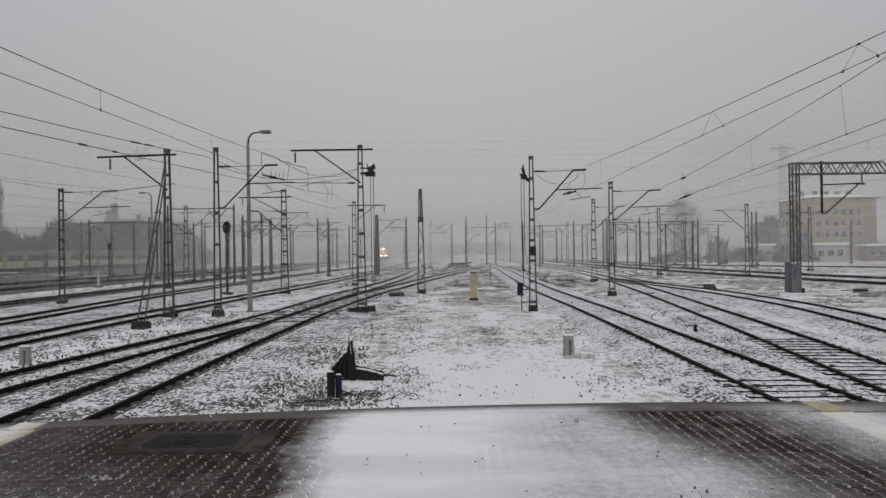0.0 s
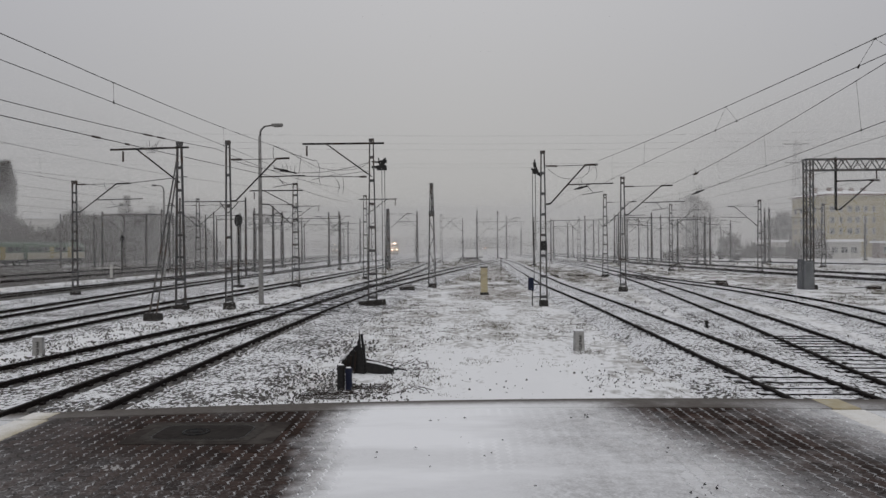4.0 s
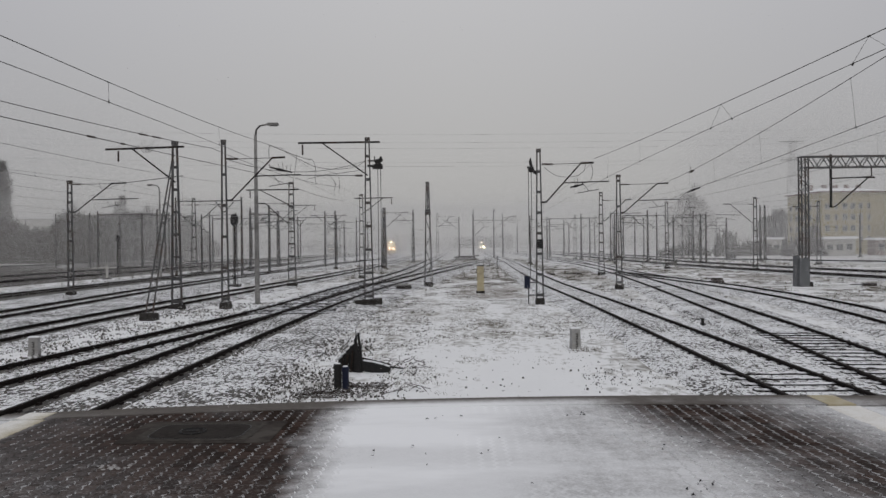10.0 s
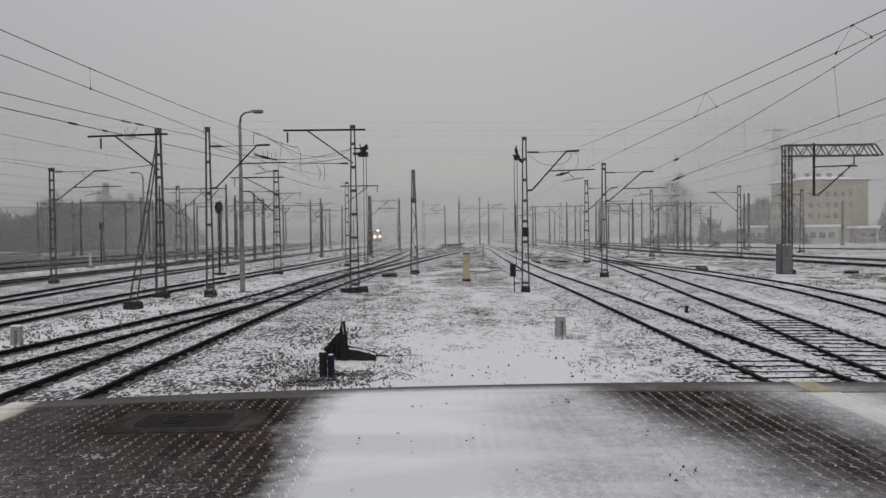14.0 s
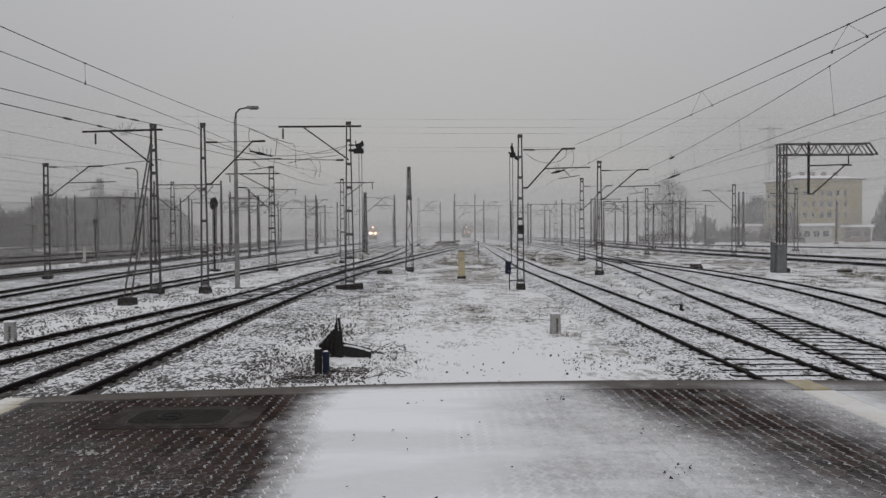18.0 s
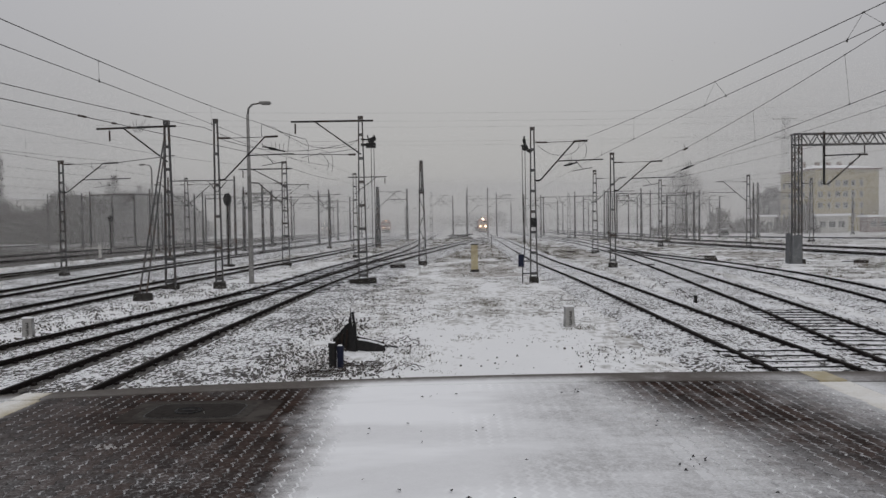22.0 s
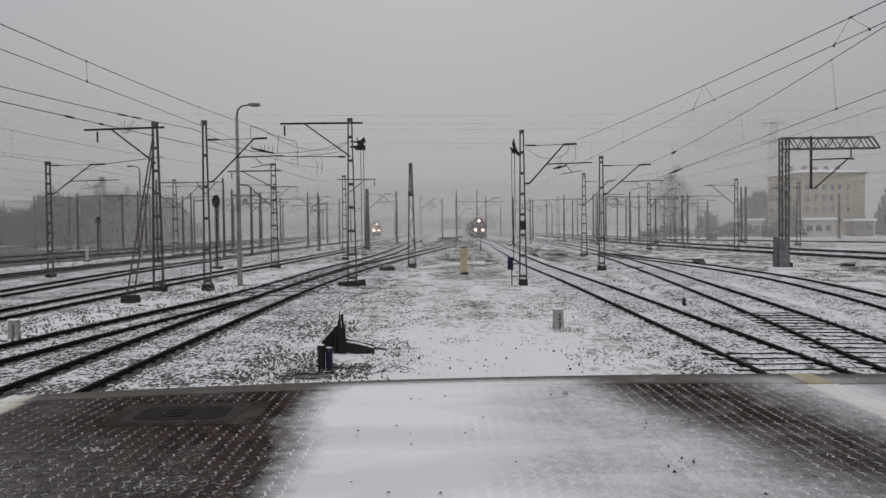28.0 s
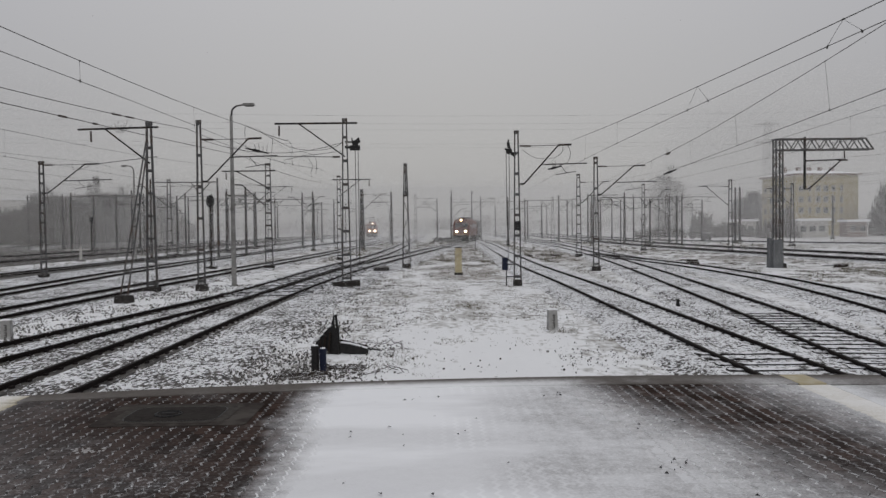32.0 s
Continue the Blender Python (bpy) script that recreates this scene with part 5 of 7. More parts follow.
def jumper(points, r=0.012):
    """A slack loop of cable through the given points."""
    f = thing("jumper_cable", pose(0, 0, 0), "slack dark jumper cable looping between wires", "cable", "jumper cables")
    s = Shape()
    pts = [Vector(p) for p in points]
    line = []
    for i in range(len(pts) - 1):
        p0, p1, p2, p3 = pts[max(i - 1, 0)], pts[i], pts[i + 1], pts[min(i + 2, len(pts) - 1)]
        for k in range(6):
            t = k / 6
            line.append(0.5 * (2 * p1 + (p2 - p0) * t + (2 * p0 - 5 * p1 + 4 * p2 - p3) * t * t + (3 * p1 - p0 - 3 * p2 + p3) * t ** 3))
    line.append(pts[-1])
    for a, b in zip(line, line[1:]):
        s.tube(a, b, r, 4)
    part("strand", s, M_WIRE, f)


jumper([(-8.97, 38.2, 7.66), (-9.02, 38.2, 7.4), (-9.0, 38.2, 7.1)])
jumper([(-8.97, 38.2, 7.69), (-8.2, 38.2, 7.37), (-7.65, 38.2, 7.16), (-6.96, 38.2, 6.94)], 0.018)
jumper([(-7.01, 38.2, 7.0), (-6.87, 38.2, 6.94), (-6.74, 38.2, 6.59), (-6.77, 38.2, 6.17), (-6.72, 38.2, 5.74)])
jumper([(-6.13, 38.2, 6.38), (-5.71, 38.2, 6.23), (-5.57, 38.2, 5.88), (-5.61, 38.2, 5.32)])
jumper([(-6.2, 38.2, 6.27), (-5.99, 38.2, 6.1), (-5.77, 38.2, 5.75), (-5.86, 38.2, 5.35)])
jumper([(-8.21, 38.2, 7.35), (-7.51, 38.2, 6.98), (-6.82, 38.2, 6.64), (-6.12, 38.2, 6.5), (-5.29, 38.2, 6.49), (-4.65, 38.2, 6.64), (-4.3, 38.2, 6.86)])
jumper([(-7.11, 38.2, 6.02), (-6.62, 38.2, 6.13), (-6.13, 38.2, 6.24), (-5.71, 38.2, 6.26), (-4.4, 38.4, 6.45)], 0.014)
jumper([(4.4, 38.0, 6.4), (5.0, 38.0, 6.0), (5.8, 38.0, 5.95), (6.3, 38.0, 6.2), (6.4, 38.0, 6.6)])
jumper([(6.6, 38.0, 6.65), (6.75, 38.0, 6.2), (6.6, 38.0, 5.75), (6.2, 38.0, 5.6)])
jumper([(-22.0, 48.4, 6.9), (-21.8, 48.3, 6.4), (-20.8, 48.3, 6.7)])


def section_insulator(p, q, horns):
    """A dark bar let into the wire, with spread arcing horns."""
    f = thing("section_insulator", pose(0, 0, 0), "dark section insulator with spread arcing horns on the wire", "insulator", "section insulators")
    p, q = Vector(p), Vector(q)
    part("rod", Shape().tube(p, q, 0.035, 6).tube(p.lerp(q, 0.3), p.lerp(q, 0.6), 0.06, 6), M_DARK, f)
    for k in range(horns):
        a = p.lerp(q, 0.45 + 0.15 * k)
        part("horn", Shape().tube(a, a + Vector((0.04 * (k - 1) - 0.03, 0, 0.28 + 0.06 * (k % 2))), 0.012, 4), M_DARK, f)


section_insulator((-8.47, 36.0, 6.39), (-7.42, 36.0, 6.14), 4)
section_insulator((5.35, 36.0, 5.28), (5.95, 36.0, 5.42), 2)
section_insulator((11.89, 40.0, 5.25), (12.53, 40.0, 5.49), 3)
section_insulator((11.99, 40.0, 6.26), (12.24, 40.0, 6.36), 1)
for k, (z, y) in enumerate(((31, 190), (29, 190), (27.5, 190), (24.5, 195), (23.5, 195))):
    feeder([((-190, y, z + 5.0), (190, y + 15, z + 3.0), 4.5)], 0.013, label="faint high-voltage cable crossing far overhead")

# ---------------------------------------------------------------- things in the snow before the platform
# broken timber and iron wreck with two pipe stubs
wr = thing("old_buffer_stop", pose(-2.36, 18.1, -0.2), "rusty black remains of a buffer stop in snow", "buffer stop")
part("upright", Shape().bar((0.095, 0.02, -0.1), (0.075, 0.02, 0.55), 0.045, 0.09).bar((0.075, 0.02, 0.55), (0.065, 0.0, 0.86), 0.032, 0.07).bar((0.065, 0.0, 0.85), (0.055, 0.0, 0.985), 0.016, 0.03), M_BLACK, wr, "rusty iron upright worn to a point")
part("upright", Shape().bar((0.185, -0.02, -0.1), (0.150, -0.02, 0.60), 0.075, 0.10).bar((0.150, -0.02, 0.60), (0.115, -0.02, 0.90), 0.050, 0.08), M_BLACK, wr)
s = Shape()
pr = [(-0.43, -0.1), (0.19, -0.1), (0.165, 0.42), (0.10, 0.62), (0.065, 0.83), (0.03, 0.76), (0.0, 0.66), (-0.05, 0.64), (-0.09, 0.55), (-0.15, 0.53), (-0.19, 0.44), (-0.25, 0.41), (-0.31, 0.33), (-0.37, 0.27), (-0.40, 0.12)]
n0 = len(pr)
for yy in (-0.05, 0.05):
    for a, h in pr:
        s.v.append((a, yy - a * 0.5, h))
s.f.append(tuple(range(n0)))
s.f.append(tuple(reversed(range(n0, 2 * n0))))
for i in range(n0):
    j = (i + 1) % n0
    s.f.append((i, i + n0, j + n0, j))
part("gusset", s, M_BLACK, wr, "black gusset plate with a ragged edge")
for k, (xa, za, xb, zb) in enumerate(((-0.40, 0.26, -0.30, 0.345), (-0.29, 0.37, -0.19, 0.455), (-0.17, 0.50, -0.10, 0.56), (-0.07, 0.62, 0.0, 0.675))):
    part("snow_cap", Shape().bar((xa, 0.28 - 0.05 * k - 0.16, za), (xb, 0.05 - 0.02 * k, zb), 0.13, 0.035), M_SNOW, wr, "snow lying along the ragged edge")
for xa, za in ((-0.30, 0.30), (-0.18, 0.40), (-0.06, 0.50)):
    part("rib", Shape().bar((xa, -0.10 - xa * 0.5, -0.05), (xa + 0.05, -0.10 - xa * 0.5, za), 0.035, 0.05), M_IRONSNOW, wr)
part("toe_rail", Shape().sweep([(0.20, -0.02, 0.22), (0.45, -0.05, 0.185), (0.68, -0.05, 0.125), (0.86, -0.03, 0.065)], [(-0.05, -0.20), (0.05, -0.20), (0.045, 0.03), (-0.045, 0.03)]), M_BLACK, wr, "bent rusty rail")
part("toe_rail", Shape().bar((0.19, 0.10, 0.29), (0.80, 0.22, 0.12), 0.06, 0.05), M_IRONSNOW, wr)
part("snow_cap", Shape().sweep([(0.24, 0.02, 0.245), (0.48, 0.0, 0.21), (0.70, 0.0, 0.15), (0.84, 0.0, 0.10)], [(-0.068, -0.075), (0.06, -0.03), (0.045, 0.026), (-0.040, 0.026)]), M_SNOW, wr, "snow lying along the rail")
part("tail", Shape().tube((0.84, -0.02, 0.11), (0.93, -0.02, 0.07), 0.03, 5, 0.02).tube((0.93, -0.02, 0.10), (1.18, -0.05, 0.05), 0.028, 5, 0.01), M_BLACK, wr)
part("rod", Shape().tube((0.62, -0.3, 0.02), (0.72, -0.2, 0.20), 0.012, 5).tube((0.25, 0.2, 0.55), (0.42, 0.25, 0.36), 0.010, 5), M_BLACK, wr)
for (x, y, h, r, m_) in ((-2.415, 16.0, 0.52, 0.08, M_BLACK), (-2.25, 15.95, 0.47, 0.07, M_BLUE)):
    st_ = thing("pipe_stub", pose(x, y, -0.22), "short dark upright pipe with snow on its cap", "pipe", "pipe stubs")
    part("pipe", Shape().lathe((0, 0, -0.1), [(r, 0), (r, h), (r * 1.08, h + 0.01), (r * 1.08, h + 0.08), (r * 0.9, h + 0.1)], 14), m_, st_)
    part("snow_cap", Shape().lathe((0, 0, h), [(r * 0.8, -0.004), (r * 0.7, 0.012), (r * 0.3, 0.018)], 12), M_SNOW, st_)
for (x, y, turn, a, b) in ((-2.55, 15.55, 14, -0.65, 0.45), (-1.95, 16.25, 5, -0.3, 0.55)):
    pl = thing("timber_plank", pose(x, y, -0.2, 4, 2, turn), "dark rotten timber half buried in snow", "plank", "rotten timbers")
    sb_ = Shape()
    for k in range(3):
        sb_.box(a + 0.08 * k, b - 0.13 * (k % 2), -0.09 + 0.06 * k, -0.034 + 0.06 * k, -0.10, 0.015 + 0.012 * (k % 2), 0.008)
    part("board", sb_, M_IRONSNOW, pl)

for (x, y, h) in ((3.29, 21.5, 0.60), (-11.44, 21.1, 0.55)):
    st_ = thing("marker_stone", pose(x, y, -0.22, 0, 0, 8), "squat grey concrete marker stone in snow", "marker stone", "marker stones")
    part("stone", Shape().box(-0.135, 0.135, -0.12, 0.12, -0.1, h, 0.02), M_MARKSTONE, st_)
    part("snow_cap", Shape().box(-0.14, 0.14, -0.11, 0.11, h, h + 0.03, 0.02), M_SNOW, st_)
    for z0 in (0.16, 0.52):
        mk = Shape().box(0.024, 0.040, -0.134, -0.11, h * z0, h * (z0 + 0.27))
        for k in range(3):
            mk.box(-0.022 + 0.012 * (k % 2), 0.023, -0.134, -0.11, h * (z0 + 0.115 * k), h * (z0 + 0.115 * k + 0.04))
        part("painted_mark", mk, M_FADEDMARK, st_, "faded dark mark")
    part("snow_bank", Shape().lathe((-0.05, -0.05, -0.03), [(0.34, 0.0), (0.26, 0.045), (0.15, 0.075)], 12), M_SNOW, st_, "snow banked round its foot")

cp = thing("cable_post", pose(1.55, 47.0, -0.2), "cream painted sheet-metal post with a dark foot", "post")
part("casing", Shape().box(-0.21, 0.21, -0.12, 0.12, 0.12, 1.62, 0.015), M_POSTCREAM, cp)
part("lid", Shape().box(-0.23, 0.23, -0.14, 0.14, 1.62, 1.68, 0.02), M_FOUNDATION, cp)
part("foot", Shape().box(-0.27, 0.27, -0.2, 0.2, -0.1, 0.14, 0.02), M_FOUNDATION, cp)
cb = thing("cable_box", pose(-3.34, 51.2, -0.2), "low concrete cable pit with a dark lid", "box")
part("body", Shape().box(-0.5, 0.5, -0.35, 0.35, -0.1, 0.3, 0.03), M_FOUNDATION, cb)
part("lid", Shape().box(-0.46, 0.46, -0.32, 0.32, 0.3, 0.36, 0.02), M_CONCRETE, cb)
for (x, y) in ((2.2, 104), (18.9, 56.5), (9.0, 73.5), (11.6, 74.0), (26.5, 50.4), (-30.0, 92.0), (12.6, 49.5), (20.0, 60.0)):
    pm = thing("point_machine", pose(x, y, -0.2, 0, 0, 5), "small dark box beside the points", "point machine", "point machines")
    part("case", Shape().box(-0.4, 0.4, -0.22, 0.22, -0.05, 0.16, 0.04), M_IRONSNOW, pm)
    part("rod", Shape().bar((-0.35, 0, 0.1), (-1.3, 0, 0.08), 0.05, 0.05), M_DARK, pm)
for (x, y, h) in ((8.5, 27.0, 0.30), (26.0, 108.0, 1.0), (5.2, 95.2, 1.5), (4.6, 104.0, 0.7)):
    pm = thing("short_peg", pose(x, y, -0.2), "short dark peg standing in the snow", "peg", "pegs")
    part("peg", Shape().box(-0.05, 0.05, -0.05, 0.05, -0.1, h, 0.01), M_DARK, pm)
# low wall of a far depot pit on the left, and a heap at the end of the middle strip
hp = thing("rubble_heap", pose(2.2, 150.0, -0.2), "low flat pile of broken slabs and rubble dusted with snow", "heap")
rr = random.Random(3)
s = Shape()
for k in range(110):
    x, y, q = rr.uniform(-2.6, 2.6), rr.uniform(-1.5, 1.5), rr.uniform(0.12, 0.32)
    z = max(0.0, min(0.55, 1.15 - 0.42 * abs(x)) * rr.random() - 0.1)
    s.lathe((x, y, z - q * 0.4), [(q * 0.7, 0), (q, q * 0.4), (q * 0.5, q)], 6)
part("rubble", s, M_STONE, hp)
for k in range(9):
    x, y, z = -1.5 + 0.42 * k + rr.uniform(-0.2, 0.2), rr.uniform(-1.0, 0.4), 0.62 + rr.uniform(-0.25, 0.22)
    w = rr.uniform(0.45, 0.95)
    sl = part("slab", Shape().box(-w, w, -0.5, 0.5, -0.09, 0.09, 0.02), M_IRONSNOW, hp)
    sl.matrix_basis = pose(x, y, z, rr.uniform(-9, 9), rr.uniform(-12, 12), rr.uniform(-30, 30))
rl = thing("relay_cabinet", pose(49.7, 142.0, -0.2), "dark relay cabinet beside a short post, in fog", "cabinet")
part("case", Shape().box(-0.6, 0.1, -0.3, 0.3, -0.1, 1.2, 0.03), M_BLACK, rl)
part("case", Shape().box(0.2, 1.0, -0.3, 0.3, -0.1, 0.9, 0.03), M_BLACK, rl)
part("lid", Shape().box(-0.66, 1.06, -0.34, 0.34, 1.2, 1.26, 0.02), M_SNOW, rl, "snow on the lid")
sb = thing("equipment_stand", pose(-33.5, 75.0, -0.2), "white equipment stand beside the sidings", "stand")
part("post", Shape().box(-0.10, 0.10, -0.10, 0.10, 0, 1.45), M_WALLPALE, sb)
part("tray", Shape().box(-1.3, 0.8, -0.3, 0.3, 1.05, 1.15), M_WALLPALE, sb)
part("foot", Shape().box(-0.35, 0.35, -0.3, 0.3, -0.1, 0.15), M_CONCRETE, sb)

# worn earth that shows through the thin snow
def earth_patch(x0, x1, y0, y1, seed, rise=0.0):
    s = Shape()
    nx, ny = 60, 80
    for i in range(nx + 1):
        for k in range(ny + 1):
            u, v = i / nx * 2 - 1, k / ny * 2 - 1
            x, y = x0 + (x1 - x0) * i / nx, y0 + (y1 - y0) * k / ny
            fall = max(0.0, 1 - (u * u + v * v)) + 0.9 * noise.noise((x * 0.9, y * 0.4, seed)) + 0.5 * noise.noise((x * 2.6, y * 1.2, seed))
            inside = min(1.0, 5 * (1 - max(abs(u), abs(v))))
            s.v.append((x, y, GROUND_Z - 0.03 + min(0.045, 0.055 * fall) * inside + rise))
    for i in range(nx):
        for k in range(ny):
            a = i * (ny + 1) + k
            s.f.append((a, a + ny + 1, a + ny + 2, a + 1))
    tagged(part("bare_earth", s, M_EARTH), "brown bare earth showing through thin snow", "earth", kind="stuff")


earth_patch(-0.5, 5.0, 38, 62, 1)
earth_patch(-4.6, 3.5, 60, 95, 3)
earth_patch(1.0, 6.3, 60, 128, 9)
earth_patch(-13.5, -8.5, 62, 118, 10)
earth_patch(9.0, 15.0, 52, 100, 11)
earth_patch(19.0, 30.0, 55, 75, 12)

# ballast stones, grit and dead grass close to the platform
def scatter_stones(n, x0, x1, y0, y1, size, seed, z, fade=1.0):
    r_ = random.Random(seed)
    s = Shape()
    for _ in range(n):
        x, y = x0 + (x1 - x0) * r_.random() ** fade, y0 + (y1 - y0) * r_.random() ** 1.5
        if noise.noise((x * 0.6, y * 0.5, seed)) + 0.7 * noise.noise((x * 2.1, y * 1.6, seed)) < r_.uniform(-0.35, 0.3):
            continue
        q = size * (0.45 + 1.5 * r_.random() ** 2.5)
        b = len(s.v)
        ring_ = [(sx * r_.uniform(0.6, 1.2), sy * r_.uniform(0.6, 1.2)) for sx, sy in ((1, 0), (-0.5, 0.8), (-0.6, -0.8))]
        rise_ = q * r_.uniform(0.5, 1.15)
        for f_, zz in ((1.0, -0.012), (r_.uniform(0.60, 0.95), rise_)):
            s.v += [(x + q * f_ * sx, y + q * f_ * sy, z + zz) for sx, sy in ring_]
        s.f += [(b + 3, b + 4, b + 5), (b, b + 1, b + 4, b + 3), (b + 1, b + 2, b + 5, b + 4), (b + 2, b, b + 3, b + 5)]
    ob = part("loose_ballast", s, M_STONE)
    tagged(ob, "dark loose ballast stones showing through snow", "gravel", kind="stuff")


scatter_stones(13000, -5.6, -0.9, 10.2, 40, 0.0165, 1, -0.205, 2.0)
scatter_stones(8500, -5.6, -2.4, 10.2, 24, 0.020, 31, -0.150, 1.3)
scatter_stones(4200, 2.8, 5.4, 10.2, 36, 0.0125, 2, -0.215)
scatter_stones(700, -1.9, 3.4, 10.2, 30, 0.020, 3, -0.22)
scatter_stones(1500, -3.1, -1.4, 15.0, 16.6, 0.017, 21, -0.20)
scatter_stones(6000, 5.9, 12.5, 10.2, 40, 0.022, 4, -0.13)
scatter_stones(13000, -12.5, -5.6, 11.0, 40, 0.023, 6, -0.138)


def grass(n, x0, x1, y0, y1, h, seed, thr):
    r_ = random.Random(seed)
    s = Shape()
    for _ in range(n):
        x, y = r_.uniform(x0, x1), r_.uniform(y0, y1)
        if noise.noise((x * 0.5, y * 0.3, 9.0)) + 0.5 * noise.noise((x * 1.6, y * 0.9, 4.0)) < thr + r_.uniform(-0.2, 0.2):
            continue
        for _k in range(13):
            a, q = r_.uniform(0, 6.28), h * r_.uniform(0.25, 1.1)
            dx, dy = math.cos(a) * q * 0.45, math.sin(a) * q * 0.45
            b = len(s.v)
            xx, yy = x + r_.gauss(0, 0.15), y + r_.gauss(0, 0.10)
            w = 0.0035 + 0.00014 * y
            s.v += [(xx - w, yy, GROUND_Z - 0.01), (xx + w, yy, GROUND_Z - 0.01), (xx + dx, yy + dy, GROUND_Z + q * 0.7)]
            s.f.append((b, b + 1, b + 2))
    tagged(part("dead_grass", s, M_GRASS), "tufts of dead yellow-brown grass poking through snow", "grass", kind="stuff")


grass(3300, -4.5, 5.0, 19, 70, 0.10, 11, 0.10)
grass(50, -1.7, -0.2, 15.2, 19.0, 0.07, 12, -0.4)
grass(34, 3.15, 3.95, 20.9, 22.0, 0.17, 13, -0.6)
grass(3000, 9.0, 30, 40, 90, 0.16, 14, 0.0)
grass(1500, 18.0, 30, 22, 50, 0.16, 15, 0.0)
grass(700, -14, -9, 22, 60, 0.12, 16, 0.05)
grass(2600, -12, 12, 62, 150, 0.30, 17, -0.02)
grass(1300, 12, 45, 85, 150, 0.34, 18, 0.0)
grass(1200, -40, -12, 60, 120, 0.28, 19, 0.02)
brk = Shape()
r_ = random.Random(8)
for _ in range(46):
    x, y = r_.uniform(-2.0, -0.5), r_.choice((r_.uniform(15.2, 16.2), r_.uniform(18.2, 20.0)))
    a, q = r_.uniform(0, 3.14), r_.uniform(0.12, 0.5)
    brk.tube((x, y, -0.2), (x + q * math.cos(a), y + q * math.sin(a) * 0.6, -0.2 + r_.uniform(0.01, 0.14)), 0.008, 4)
tagged(part("dry_twigs", brk, M_TWIG), "dry stalks and twigs lying on snow", "twigs", kind="stuff")
sp = Shape()
for _ in range(26):
    a, q = r_.uniform(0, 6.28), r_.random() ** 0.7
    x, y, w = -3.05 + 0.17 * q * math.cos(a), 6.92 + 0.10 * q * math.sin(a), r_.uniform(0.008, 0.024)
    sp.lathe((x, y, PZ - 0.002), [(w, 0), (w * 0.9, 0.004), (w * 0.4, 0.008)], 6)
tagged(part("snow_patch", sp, M_SLUSH), "small crumbled patch of snow on the pavers", "snow", kind="stuff")
lf = Shape()
for _ in range(70):
    x, y = r_.uniform(-1.2, 2.6), r_.uniform(5.2, 9.0)
    if noise.noise((x, y, 5)) < 0.05:
        continue
    a, q = r_.uniform(0, 6.28), r_.uniform(0.008, 0.03)
    b = len(lf.v)
    z = PZ + 0.026
    lf.v += [(x, y, z), (x + q * math.cos(a), y + q * math.sin(a), z + 0.012), (x + q * 1.6 * math.cos(a + 0.5), y + q * 1.6 * math.sin(a + 0.5), z), (x + q * math.cos(a + 1.1), y + q * math.sin(a + 1.1), z + 0.004)]
    lf.f.append((b, b + 1, b + 2, b + 3))
for cx, cy, n in ((2.02, 6.24, 6), (1.85, 6.08, 4), (1.45, 8.8, 5), (-0.30, 6.88, 1), (-0.37, 7.14, 1)):
    for _ in range(n):
        x, y = cx + r_.gauss(0, 0.045), cy + r_.gauss(0, 0.045)
        a, q, z = r_.uniform(0, 6.28), r_.uniform(0.010, 0.024), PZ + 0.018
        b = len(lf.v)
        lf.v += [(x, y, z), (x + q * math.cos(a), y + q * math.sin(a), z + 0.02), (x + q * 1.6 * math.cos(a + 0.5), y + q * 1.6 * math.sin(a + 0.5), z), (x + q * math.cos(a + 1.1), y + q * math.sin(a + 1.1), z + 0.006)]
        lf.f.append((b, b + 1, b + 2, b + 3))
tagged(part("leaf_litter", lf, M_BLACK), "small dark scraps of leaf on the snowy platform", "leaves", kind="stuff")

# ---------------------------------------------------------------- trees
def bare_tree(H, spread, seed, levels=5, upright=0.45, thick=0.022, first=0.25):
    """Trunk and twig meshes of a leafless tree."""
    r_ = random.Random(seed)
    trunk, twigs = Shape(), Shape()

    def grow(p, d, length, rad, lev):
        q = p + d * length
        if lev <= 2:
            (trunk if lev <= 1 else twigs).tube(p, q, rad, 6 if lev < 2 else 4, rad * 0.68)
        else:
            side = d.cross(Vector((r_.gauss(0, 1), r_.gauss(0, 1), r_.gauss(0, 1)))).normalized() * rad
            b = len(twigs.v)
            twigs.v += [tuple(p - side), tuple(p + side), tuple(q + side * 0.5), tuple(q - side * 0.5)]
            twigs.f.append((b, b + 1, b + 2, b + 3))
        if lev >= levels:
            return
        for _ in range(3 if lev < 2 else r_.choice((2, 3, 3))):
            k = Vector((r_.gauss(0, 1), r_.gauss(0, 1), r_.gauss(0, 0.5)))
            nd = (d * 1.0 + k * spread + Vector((0, 0, upright))).normalized()
            f = r_.uniform(0.55, 1.0)
            grow(p.lerp(q, f), nd, length * r_.uniform(0.62, 0.86), max(rad * 0.6, thick), lev + 1)

    grow(Vector((0, 0, -0.3)), Vector((0, 0, 1)), H * first, H * 0.018, 0)
    return trunk, twigs


def plant(name, x, y, meshes, label, group, yaw=0.0):
    t = thing(name, pose(x, y, -0.2, 0, 0, yaw), label, "tree", group)
    part("trunk", meshes[0], None, t)
    part("crown", meshes[1], None, t)
    return t


